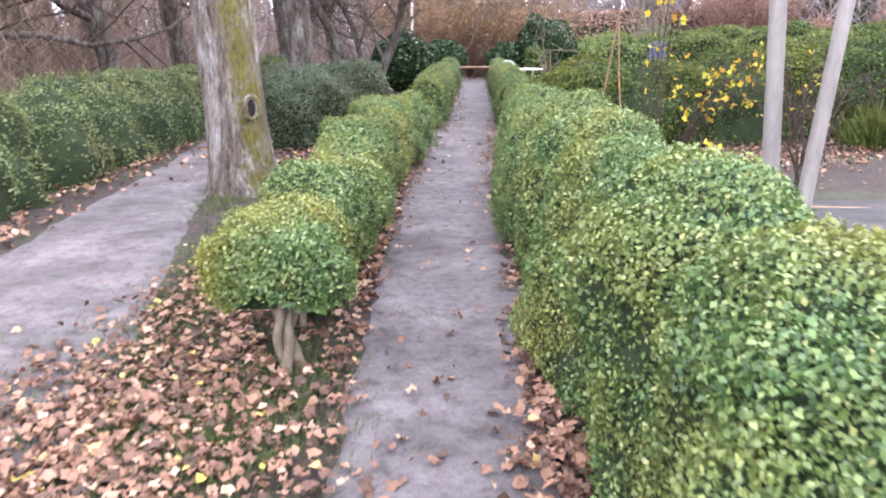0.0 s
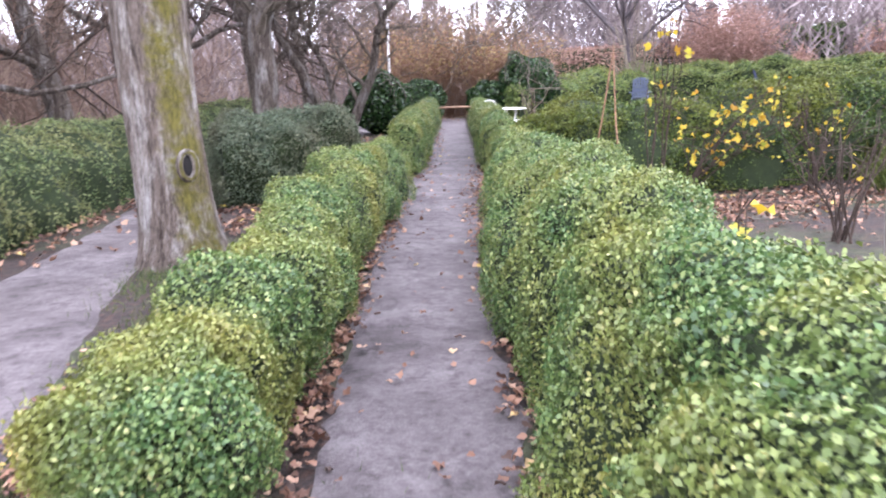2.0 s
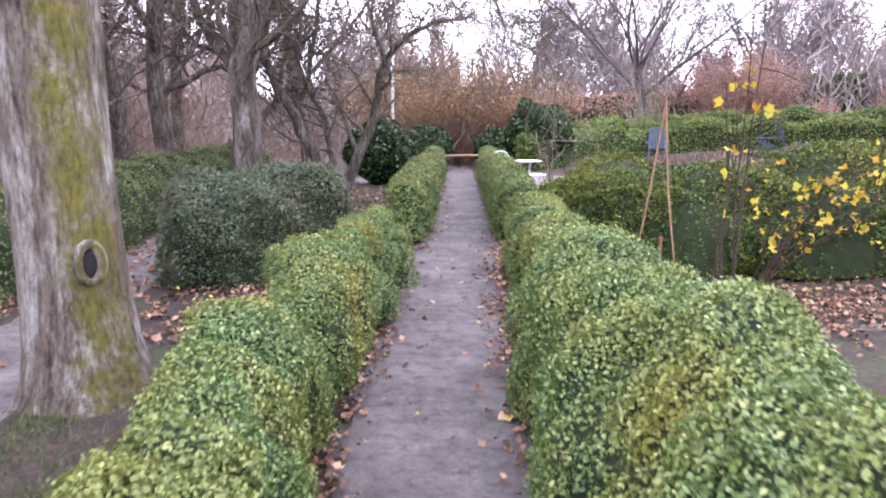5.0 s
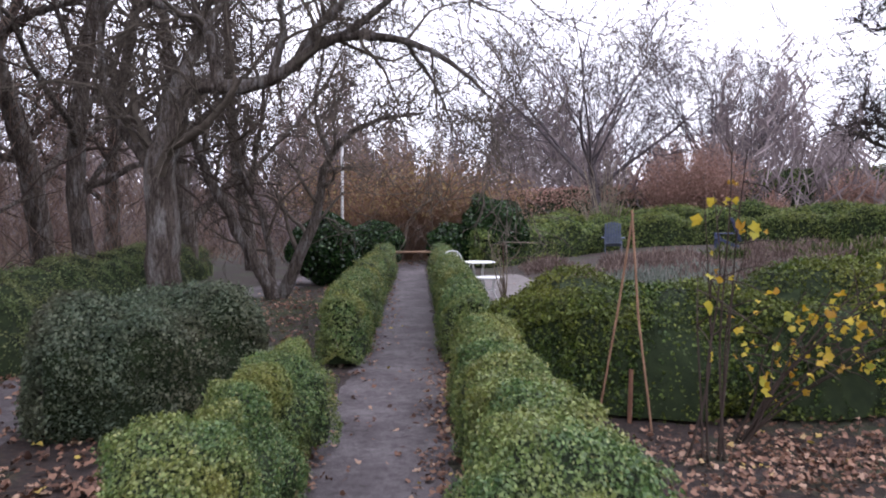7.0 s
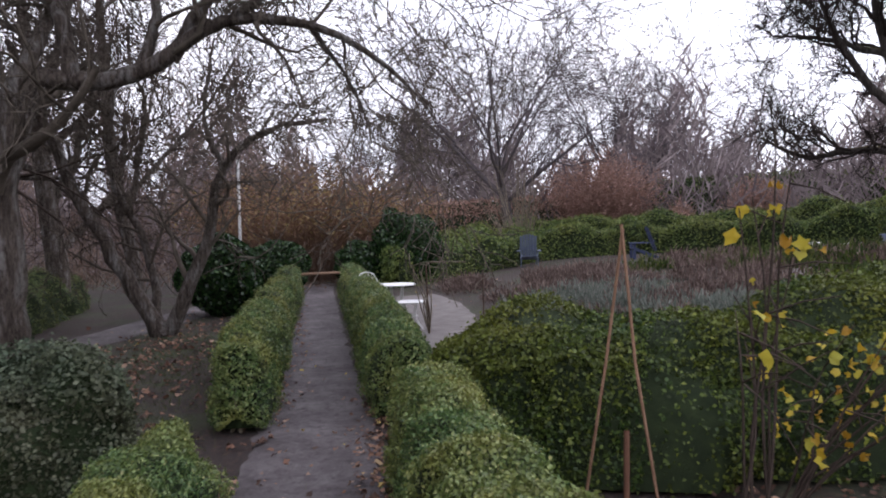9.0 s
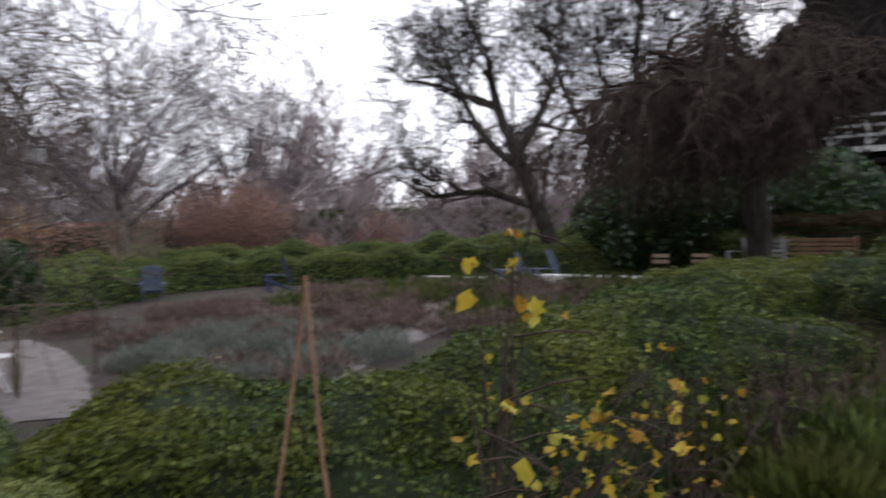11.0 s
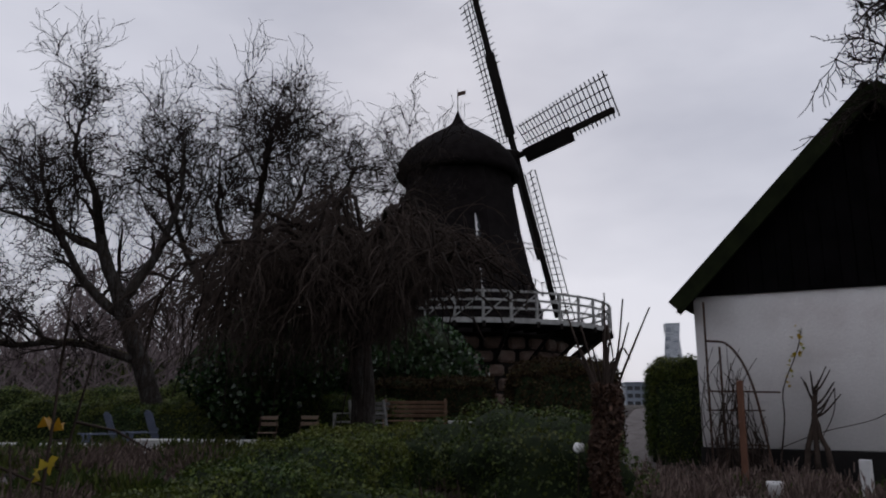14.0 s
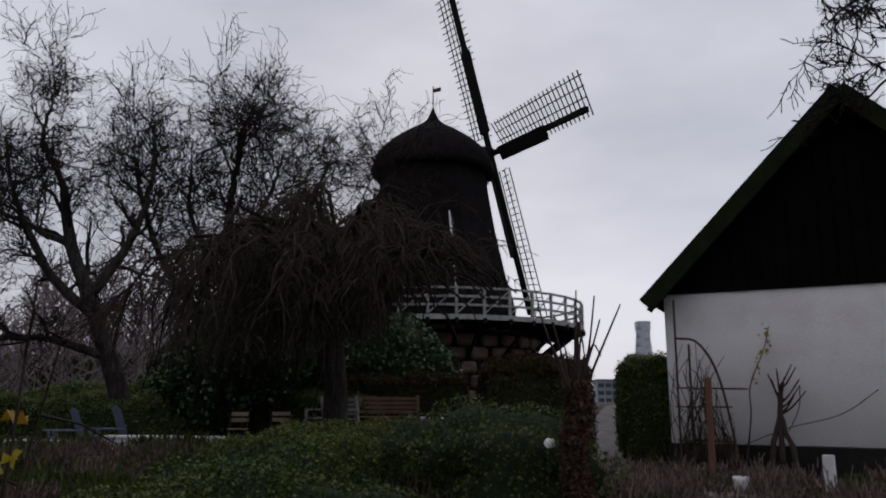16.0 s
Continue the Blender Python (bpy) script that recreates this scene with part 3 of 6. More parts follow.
    # bare stems under the leaves
    if stems:
        for u0 in np.arange(0.12, L - 0.05, stems):
            x0, y0 = float(np.interp(u0, seg, line[:, 0])), float(np.interp(u0, seg, line[:, 1]))
            tb = Tubes()
            for s in range(4):
                q = rng.normal(0, 0.05, 2)
                r = rng.normal(0, 0.08, 2)
                z0 = gz(x0, y0)
                tb.add([(x0 + q[0], y0 + q[1], z0 - 0.03), (x0 + q[0] * 0.3 + 0.02, y0 + q[1] * 0.4, z0 + 0.12), (x0 + r[0] * 0.6, y0 + r[1] * 0.6, z0 + 0.25), (x0 + r[0], y0 + r[1], z0 + 0.45)], [0.02, 0.016, 0.013, 0.009], 6)
            part("stem", tb.mesh(), M_STEM, root, "pale bare stems", True)
    return root


BOXROW = "clipped box hedges along the walk"
def along(y0, y1, off, n=8):
    return [(pc(y) + off, y) for y in np.linspace(y0, y1, n)]


rowr = random.Random(14)
for k, (y0, y1, h, w) in enumerate(((3.2, 3.9, 0.69, 0.54), (3.72, 4.5, 0.66, 0.52), (4.36, 5.15, 0.75, 0.56), (5.0, 5.62, 0.68, 0.50), (5.5, 6.5, 0.74, 0.56), (6.36, 7.05, 0.66, 0.50), (6.92, 7.85, 0.77, 0.57), (7.7, 8.45, 0.68, 0.52), (8.3, 9.25, 0.78, 0.58), (9.1, 10.25, 0.75, 0.60))):
    hedge("box_shrub", along(y0, y1, -0.765 + rowr.uniform(-0.035, 0.035), 5), w, h, M_BOX, "knee-high lumpy green box shrub on bare stems", "hedge", BOXROW, spare=-1, leaf=0.0122, density=10800, lump=0.5, lumps=0.12, round_end=0.7, knobs=0.095, lift=0.33 if k == 0 else 0.17, seed=(1 if k == 0 else 70 + k), stems=0 if k == 0 else 0.4, boxy=2.5)
for y0, y1, h, w, sd in ((-0.7, 2.15, 0.93, 0.76, 2), (2.0, 4.3, 0.95, 0.78, 22), (4.15, 6.1, 0.96, 0.80, 23), (5.95, 7.75, 0.95, 0.80, 24)):
    hedge("box_hedge", along(y0, y1, 0.85, 6), w, h, M_BOX, "waist-high clipped green box hedge with yellowing patches", "hedge", BOXROW, spare=1, leaf=0.0122, density=10800, lump=1.05, lumps=0.085, knobs=0.07, round_end=0.5, lift=0.03, seed=sd, boxy=2.7)
hedge("box_hedge", along(7.95, 11.4, 0.90), 0.62, 0.78, M_BOX, "clipped box hedge with a yellow-green top", "hedge", BOXROW, spare=1, leaf=0.016, density=7000, lump=0.9, lumps=0.05, lift=0.04, seed=3, boxy=2.9)
for i, y0 in enumerate((12.65, 13.8, 15.0, 16.15, 17.3, 18.5, 19.7, 20.9, 22.5, 24.2)):
    hedge("box_shrub", along(y0, y0 + (1.0 if i < 7 else 1.5), -0.69 - 0.006 * i, 4), 0.58, 0.86 - 0.04 * (i % 2), M_BOX, "rounded dark box shrub in a row beside the path", "hedge", BOXROW, leaf=0.02, density=3400 if i < 4 else 1500, lump=1.8, lumps=0.03, round_end=0.8, knobs=0.06, lift=0.12, seed=40 + i, stems=0.9, boxy=2.6)
for i, y0 in enumerate((12.65, 15.1, 17.6, 20.1, 22.7)):
    hedge("box_hedge", along(y0, y0 + 2.6, 0.83, 4), 0.62, 0.82, M_BOX, "narrow clipped box hedge along the gravel path", "hedge", BOXROW, leaf=0.02, density=3000 if i < 2 else 1500, lump=1.5, lumps=0.05, knobs=0.05, lift=0.06, seed=50 + i, boxy=2.7)
hedge("cross_hedge", [(1.35, 11.75, 0.0), (2.2, 11.5, 0.03), (2.9, 11.05, 0.06), (4.0, 10.95, 0.12), (5.5, 11.1, 0.2), (8.0, 11.5, 0.12), (10.0, 11.6, 0.0)], 1.65, 1.0, M_BOX_DARK, "broad dark green hedge with a wavy top, crossing the garden", leaf=0.023, density=3300, lump=1.7, lumps=0.06, lift=0.03, seed=6, wave=0.05, knobs=0.1)
hedge("low_hedge", [(-3.5, -2), (-4.2, 3), (-4.5, 6.4), (-4.5, 11.5), (-5.0, 17), (-5.6, 26)], 1.6, 0.9, M_LOWHEDGE, "loose pale green low hedge along the side path", leaf=0.024, density=1150, lump=1.6, lumps=0.08, seed=7, boxy=2.2, knobs=0.13)
hedge("yew_hedge", [(-2.5, 10.35), (-0.92, 11.0)], 1.15, 1.04, M_SAGE, "loose grey-green bushy hedge block, browning at its foot", leaf=0.02, density=5200, lump=0.8, lumps=0.09, seed=8, boxy=2.6, taper=0.12, knobs=0.11, round_end=0.5)


# ---- house ----
def gable_house():
    """A whitewashed house seen at its gable; local x runs along the gable, y into the house."""
    W, D, H, P = 5.6, 9.0, 2.35, 2.88
    rz = math.degrees(math.atan2(-3.04, -0.42))
    h = thing("house", pose(13.39, 7.77, 1.33, 0, 0, rz), "whitewashed house with a black boarded gable and mossy roof edge", "house")
    th = 0.35
    bm = boxed((W, th, H), (W / 2, th / 2, H / 2), bevel=0.015)
    part("gable_wall", bm, M_PLASTER, h, "uneven limewashed wall", True)
    part("side_wall", boxed((th, D - 2 * th, H + 0.9), (th / 2, D / 2, H / 2 - 0.45)), M_PLASTER, h)
    part("side_wall", boxed((th, D - 2 * th, H + 0.9), (W - th / 2, D / 2, H / 2 - 0.45)), M_PLASTER, h)
    part("back_wall", boxed((W, th, H + 0.9), (W / 2, D - th / 2, H / 2 - 0.45)), M_PLASTER, h)
    part("plinth", boxed((W + 0.06, 0.2, 0.9), (W / 2, 0.06, -0.45)), M_PLINTH, h, "black tarred plinth")
    # upright boards close the gable
    n = 26
    bw = W / n
    for i in range(n):
        x0, x1 = i * bw, (i + 1) * bw - 0.008
        top = lambda x: P * (1 - abs(x - W / 2) / (W / 2))
        pts = [(x0, top(x0)), (x1, top(x1))]
        if x0 < W / 2 < x1:
            pts = [(x0, top(x0)), (W / 2, P), (x1, top(x1))]
        out = [(x0, 0.0)] + [q for q in pts] + [(x1, 0.0)]
        dy = -0.035 - 0.012 * (i % 2)
        v = [(x, dy, H + z) for x, z in out] + [(x, dy + 0.03, H + z) for x, z in out]
        k = len(out)
        f = [tuple(range(k)), tuple(range(2 * k - 1, k - 1, -1))] + [(j, j + k, (j + 1) % k + k, (j + 1) % k) for j in range(k)]
        part("board", (v, f), M_BOARD, h)
    for y0 in (0.02, D - 0.1):
        v = [(0, y0, H), (W, y0, H), (W / 2, y0, H + P), (0, y0 + 0.08, H), (W, y0 + 0.08, H), (W / 2, y0 + 0.08, H + P)]
        part("gable_backing", (v, [(0, 1, 2), (5, 4, 3), (0, 3, 4, 1), (1, 4, 5, 2), (2, 5, 3, 0)]), M_BOARD, h)
    # roof slopes with barge boards
    for s in (-1, 1):
        run = W / 2 + 0.22
        rise = P * run / (W / 2)
        ln = math.hypot(run, rise)
        ang = math.degrees(math.atan2(rise, run))
        mid = (W / 2 + s * run / 2, D / 2 - 0.1, H + P - rise / 2 + 0.09)
        part("roof_slope", boxed((ln, D + 0.5, 0.14), mid, turned(0, s * ang, 0), 0.02), M_MOSSROOF, h, "mossy dark roof slope")
        part("barge_board", boxed((ln + 0.03, 0.05, 0.27), (mid[0], -0.33, mid[2] - 0.05), turned(0, s * ang, 0), 0.01), M_MOSSROOF, h, "green mossy barge board")
        part("soffit", boxed((ln, 0.28, 0.04), (mid[0] - s * 0.01, -0.17, mid[2] - 0.135), turned(0, s * ang, 0), 0.005), M_BOARD, h)
    return h


gable_house()


# ---- windmill ----
def revolve(profile, n=32, cx=0, cy=0):
    v, f = [], []
    for r, z in profile:
        for i in range(n):
            a = 2 * math.pi * i / n
            v.append((cx + r * math.cos(a), cy + r * math.sin(a), z))
    for j in range(len(profile) - 1):
        for i in range(n):
            k = (i + 1) % n
            f.append((j * n + i, j * n + k, (j + 1) * n + k, (j + 1) * n + i))
    return v, f


def lattice_sail(name, parent, turn, length=7.95):
    """One sail: a stock with boards near the hub and a lattice on its trailing side. Local z runs out along it, x across it."""
    s = thing(name)
    s.parent = parent
    s.matrix_basis = Matrix.Rotation(turn, 4, "Y")
    part("stock", boxed((0.24, 0.24, length * 0.98), (0, 0, length * 0.49), bevel=0.03), M_DARKWOOD, s)
    part("wind_board", boxed((0.66, 0.06, length * 0.50), (-0.16, -0.1, 1.0 + length * 0.25), turned(0, 0, -14), 0.01), M_DARKWOOD, s)
    for i in range(24):
        z = 0.9 + i * (length - 0.95) / 23
        wide = 1.35 + 0.15 * i / 23
        part("rung", boxed((wide + (0.3 if z > length * 0.55 else 0), 0.04, 0.04), (wide / 2 - (0.15 if z > length * 0.55 else 0), 0.02 + 0.10 * (1 - i / 23), z), turned(0, 0, -(20 - 12 * i / 23)), 0.0), M_DARKWOOD, s)
    for k, off in enumerate((-0.42, -0.85, -1.28)):
        part("hemlath", boxed((0.045, 0.04, length - 0.95), (-off, 0.1 * k * 0.3, 0.9 + (length - 0.95) / 2), turned(0, 0.6 * (k + 1) / 3, 0), 0.0), M_DARKWOOD, s)
    return s


def windmill():
    base = 1.85
    m = thing("windmill", pose(31.06, 18.0, base), "dark shingled smock windmill with a gallery, on a rubble stone base", "windmill")
    deck = 5.35 - base
    part("stone_base", revolve([(4.75, -1.5), (4.7, 0), (4.45, deck - 0.8)], 28), M_DARKWOOD, m, "mortar between rubble stones")
    prof = [(3.98, deck - 0.8), (3.75, deck), (3.3, deck + 1.6), (2.85, deck + 3.6), (2.55, deck + 5.4), (2.4, deck + 6.6)]
    part("body", revolve(prof, 8), M_TARRED, m, "eight-sided tarred shingle body")
    # courses of shingles
    for j in range(22):
        z = deck + 0.15 + j * 0.29
        r = float(np.interp(z, [p[1] for p in prof], [p[0] for p in prof]))
        part("shingle_course", revolve([(r + 0.005, z + 0.29), (r + 0.05, z), (r - 0.02, z)], 8), M_TARRED, m)
    cz = deck + 6.6
    cap = part("cap", revolve([(2.5, cz - 0.15), (2.78, cz - 0.1), (2.78, cz + 0.1), (2.72, cz + 0.45), (2.4, cz + 1.0), (1.85, cz + 1.5), (1.2, cz + 1.95), (0.62, cz + 2.28), (0.28, cz + 2.6), (0.1, cz + 3.0), (0.02, cz + 3.25)], 32), M_TARRED, m, "onion-shaped dark cap", True)
    rod("flagpole", [(0, 0, cz + 3.1), (0, 0, cz + 4.25)], 0.025, M_IRON, cap)
    part("weather_vane", boxed((0.4, 0.02, 0.2), (0.0, -0.2, cz + 4.05), turned(0, 0, 80)), M_IRON, cap)
    # gallery
    gal = deck - 0.48
    R = 6.45
    part("gallery_deck", revolve([(4.0, gal - 0.1), (R, gal - 0.1), (R, gal), (4.0, gal)], 40), M_DARKWOOD, m)
    part("deck_edge", revolve([(R + 0.01, gal - 0.16), (R + 0.06, gal - 0.16), (R + 0.06, gal + 0.02), (R + 0.01, gal + 0.02)], 40), M_GREYWOOD, m, "pale weathered deck edge")
    for z in (0.32, 0.62, 0.93):
        part("rail", revolve([(R - 0.04, gal + z), (R + 0.03, gal + z), (R + 0.03, gal + z + 0.08), (R - 0.04, gal + z + 0.08), (R - 0.04, gal + z)], 40), M_GREYWOOD, m, "white weathered rail")
    for i in range(40):
        a = 2 * math.pi * i / 40
        c, s = math.cos(a), math.sin(a)
        part("post", boxed((0.09, 0.09, 1.02), (R * c, R * s, gal + 0.5), turned(0, 0, math.degrees(a))), M_GREYWOOD, m, "white weathered post")
        part("joist", boxed((2.1, 0.14, 0.2), ((R - 0.95) * c, (R - 0.95) * s, gal - 0.2), turned(0, 0, math.degrees(a))), M_DARKWOOD, m)
        if i % 2 == 0:
            rod("strut", [(4.5 * c, 4.5 * s, gal - 1.5), ((R - 0.3) * c, (R - 0.3) * s, gal - 0.25)], 0.08, M_DARKWOOD, m, 4)
        b = a + 2 * math.pi / 40
        rod("cross_brace", [(R * c, R * s, gal + 0.05), (R * math.cos(b), R * math.sin(b), gal + 0.92)], 0.025, M_GREYWOOD, m, 4)
    # windows look towards the garden and the sea
    for ang, z in ((-92, 1.35), (-92, 3.7), (-140, 1.35), (-140, 3.7)):
        r = float(np.interp(deck + z, [p[1] for p in prof], [p[0] for p in prof])) * 0.96
        a = radians(ang)
        w = part("window", boxed((0.06, 0.55, 1.15), (r * math.cos(a), r * math.sin(a), deck + z), turned(0, -12, ang), 0.01), M_WHITE, m, "white small-paned window")
        for i in range(2):
            for k in range(3):
                q = turned(0, -12, ang) @ Vector((0.035, (i - 0.5) * 0.24, (k - 1) * 0.34))
                part("pane", boxed((0.02, 0.18, 0.26), (r * math.cos(a) + q.x, r * math.sin(a) + q.y, deck + z + q.z), turned(0, -12, ang), 0.0), M_GLASSDARK, w)
    # the shaft and sails, on the far side of the cap
    f = Vector((0.946, 0.3236, 0))
    rt = Vector((0.3236, -0.946, 0))
    axis = (rt * math.cos(radians(22.2)) + f * math.sin(radians(22.2))).normalized()
    hub = axis * 2.65 + Vector((0, 0, 13.18 - base))
    rod("wind_shaft", [tuple(axis * 0.8 + Vector((0, 0, 12.65 - base))), tuple(hub + axis * 0.35)], 0.26, M_DARKWOOD, m, 10)
    part("hub", boxed((0.7, 0.7, 0.7), tuple(hub), turned(0, 0, math.degrees(math.atan2(axis.y, axis.x))), 0.08), M_DARKWOOD, m)
    # sails turn in the plane across the shaft: local y is the shaft, x lies level
    across = Vector((axis.y, -axis.x, 0))
    tip = radians(17.4)
    ay, az = axis * math.cos(tip) + Vector((0, 0, math.sin(tip))), Vector((0, 0, math.cos(tip))) - axis * math.sin(tip)
    fm = Matrix(((-across.x, ay.x, az.x, hub.x), (-across.y, ay.y, az.y, hub.y), (-across.z, ay.z, az.z, hub.z), (0, 0, 0, 1)))
    for i in range(4):
        s = lattice_sail("sail", m, 0)
        s.matrix_basis = fm @ Matrix.Translation((0, 0.3, 0)) @ Matrix.Rotation(radians(-4.7 + 90 * i), 4, "Y")
    # rubble stones on the side that shows
    rng = random.Random(5)
    for j in range(5):
        z = 0.25 + j * 0.52
        r = 4.72 - 0.25 * (z / deck)
        n = 30
        for i in range(n):
            a = 2 * math.pi * (i + 0.5 * (j % 2)) / n
            if not (math.radians(150) < a < math.radians(290)):
                continue
            bm = bmesh.new()
            box(bm, (0.22, 0.86 * rng.uniform(0.8, 1), 0.46 * rng.uniform(0.85, 1)), (r * math.cos(a), r * math.sin(a), z), turned(rng.uniform(-8, 8), 0, math.degrees(a)), 0.09)
            part("stone", bm, M_FIELDSTONE, m)
    return m


windmill()


# ---- trees ----
def grow(tubes, start, way, length, radius, level, rng, spec):
    """One branch and what springs from it."""
    k = spec["segments"][min(level, len(spec["segments"]) - 1)]
    p, d = np.array(start, dtype=float), np.array(way, dtype=float)
    d /= np.linalg.norm(d)
    pts, rad = [p.copy()], [radius]
    radius = max(radius, 1.3 * spec["least"])
    end = max(radius * spec["thin"], spec["least"])
    for i in range(k):
        d = d + rng.normal(0, spec["crook"][min(level, len(spec["crook"]) - 1)], 3) + np.array([0, 0, spec["rise"][min(level, len(spec["rise"]) - 1)]])
        d /= np.linalg.norm(d)
        p = p + d * length / k
        pts.append(p.copy())
        rad.append(radius + (end - radius) * (i + 1) / k)
    sides = (9, 6, 4, 3, 3)[min(level, 4)]
    tubes[min(level, len(tubes) - 1)].add(pts, rad, sides)
    if level >= spec["depth"]:
        return
    n = spec["kids"][min(level, len(spec["kids"]) - 1)]
    if level == spec["depth"] - 1:
        # the last twigs all at once
        bare = spec["bare"][min(level, len(spec["bare"]) - 1)]
        u = (bare + (1 - bare) * (np.arange(n) + rng.random(n)) / n) * k
        j = np.minimum(u.astype(int), k - 1)
        A, R = np.array(pts), np.array(rad)
        q = A[j] + (A[j + 1] - A[j]) * (u - j)[:, None]
        ax = A[j + 1] - A[j]
        ax /= np.linalg.norm(ax, axis=1)[:, None] + 1e-9
        side = np.cross(ax, rng.normal(0, 1, (n, 3)))
        side /= np.linalg.norm(side, axis=1)[:, None] + 1e-9
        w = rng.uniform(*spec["spread"], n)[:, None]
        dd_ = ax * np.cos(w) + side * np.sin(w)
        sh = spec["shorter"][min(level, 3)] if isinstance(spec["shorter"], tuple) else spec["shorter"]
        ln = (length * sh * rng.uniform(0.7, 1.15, n))[:, None]
        m, P = 3, [q]
        for i in range(m):
            dd_ = dd_ + rng.normal(0, spec["crook"][-1], (n, 3)) + np.array([0, 0, spec["rise"][-1]])
            dd_ /= np.linalg.norm(dd_, axis=1)[:, None]
            P.append(P[-1] + dd_ * ln / m)
        r = np.maximum((R[j] * spec["slimmer"])[:, None] * np.linspace(1, spec["thin"], m + 1)[None], spec["least"])
        tubes[-1].add_many(np.stack(P, 1), r)
        return
    for i in range(n):
        u = spec["bare"][min(level, len(spec["bare"]) - 1)]
        u = u + (1 - u) * (i + rng.uniform(0.1, 0.9)) / n
        j = min(int(u * k), k - 1)
        q = pts[j] + (pts[j + 1] - pts[j]) * (u * k - j)
        r = rad[j] + (rad[j + 1] - rad[j]) * (u * k - j)
        axis = pts[j + 1] - pts[j]
        axis /= np.linalg.norm(axis)
        side = np.cross(axis, rng.normal(0, 1, 3))
        side /= np.linalg.norm(side) + 1e-9
        spread = rng.uniform(*spec["spread"])
        nd = axis * math.cos(spread) + side * math.sin(spread)
        grow(tubes, q, nd, length * (spec["shorter"][min(level, 3)] if isinstance(spec["shorter"], tuple) else spec["shorter"]) * rng.uniform(0.7, 1.15), r * spec["slimmer"] * rng.uniform(0.75, 1), level + 1, rng, spec)


def spec(**kw):
    s = dict(segments=(7, 6, 5, 4, 3), thin=0.35, crook=(0.06, 0.14, 0.2, 0.24, 0.26), rise=(0.03, 0.05, 0.03, 0.02, 0.0), depth=4, kids=(6, 6, 5, 4), bare=(0.35, 0.2, 0.15, 0.1), spread=(0.5, 1.1), shorter=0.62, slimmer=0.6, least=0.006)
    s.update(kw)
    return s


def bare_tree(name, at, height, radius, seed, label, s, way=(0, 0, 1), mat=M_TWIG, trunk_mat=None, group="", limbs=()):
    rng = np.random.default_rng(seed)
    t = thing(name, pose(at[0], at[1], gz(at[0], at[1]) - 0.05), label, "tree", group)
    tubes = [Tubes(), Tubes(), Tubes()]
    grow(tubes, (0, 0, 0), way, height, radius, 0, rng, s)
    for st, w, ln, r in limbs:
        grow(tubes, st, w, ln, r, 1, rng, s)
    part("trunk", tubes[0].mesh(), trunk_mat or mat, t, smooth=True)
    if tubes[1].n:
        part("bough_tangle", tubes[1].mesh(), trunk_mat or mat, t, smooth=True)["kind"] = "stuff"
    if tubes[2].n:
        c = part("crown", tubes[2].mesh(), mat, t)
        c["kind"] = "stuff"
    return t


# the old tree by the walk, with a knot hole
def old_tree():
    t = thing("old_tree", pose(-1.95, 7.45, 0), "old tree with grey flaking bark, mossy flank and knot hole", "tree")
    rings, sides = 26, 40
    v, f = [], []
    for j in range(rings):
        z = -0.1 + j * 5.2 / (rings - 1)
        r = 0.27 + 0.12 * math.exp(-z / 0.28) + 0.01 * z
        cx, cy = -0.06 * z - 0.02 * math.sin(z * 1.4), 0.03 * z
        for i in range(sides):
            a = 2 * math.pi * i / sides
            rr = r * (1 + 0.05 * wob(math.cos(a) * 1.6, math.sin(a) * 1.6, z * 0.8) + 0.05 * math.cos(a * 5 + 0.4 * z) * math.exp(-z / 0.8) + 0.025 * wob(math.cos(a) * 5, math.sin(a) * 5, z * 2.0))
            v.append((cx + rr * math.cos(a), cy + rr * math.sin(a), z))
    for j in range(rings - 1):
        for i in range(sides):
            k = (i + 1) % sides
            f.append((j * sides + i, j * sides + k, (j + 1) * sides + k, (j + 1) * sides + i))
    part("trunk", (v, f), M_BARK, t, smooth=True)
    # the knot: a raised ring round a near-black ball, painted shade for the hole
    c = Vector((0.17, -0.275, 0.82))
    n = Vector((0.45, -0.88, 0.0)).normalized()
    s = Vector((n.y, -n.x, 0)) * -1
    tb = Tubes()
    ring = [c + s * 0.062 * math.cos(a) + Vector((0, 0, 0.105 * math.sin(a))) + n * 0.005 for a in np.linspace(0, 2 * math.pi, 19)]
    tb.add([tuple(q) for q in ring], [0.028] * 19, 8)
    part("knot", tb.mesh(), M_BARK, t, "swollen ring of bark", True)
    bm = bmesh.new()
    bmesh.ops.create_uvsphere(bm, u_segments=14, v_segments=8, radius=1, matrix=Matrix.Translation(c - n * 0.015) @ Matrix(((s.x * 0.055, n.x * 0.03, 0, 0), (s.y * 0.055, n.y * 0.03, 0, 0), (0, 0, 0.095, 0), (0, 0, 0, 1))))
    part("hollow_shade", bm, M_PLINTH, t, "dark ball for the shade in the knot hole", True)
    rng = np.random.default_rng(3)
    tubes = [Tubes(), Tubes(), Tubes()]
    sp = spec(rise=(0.0, 0.0, 0.02, 0.01), crook=(0.1, 0.2, 0.25, 0.28), kids=(5, 6, 5, 4))
    for w, ln in (((0.5, 0.8, 0.35), 4.5), ((-0.7, 0.3, 0.6), 4.0), ((0.1, -0.6, 0.8), 3.2), ((-0.3, 0.6, 0.8), 4)):
        grow(tubes, (-0.33, 0.15, 5.0), w, ln, 0.17, 1, rng, sp)
    part("bough_tangle", tubes[1].mesh(), M_BARK, t, smooth=True)["kind"] = "stuff"
    part("crown", tubes[2].mesh(), M_TWIG, t)["kind"] = "stuff"


old_tree()


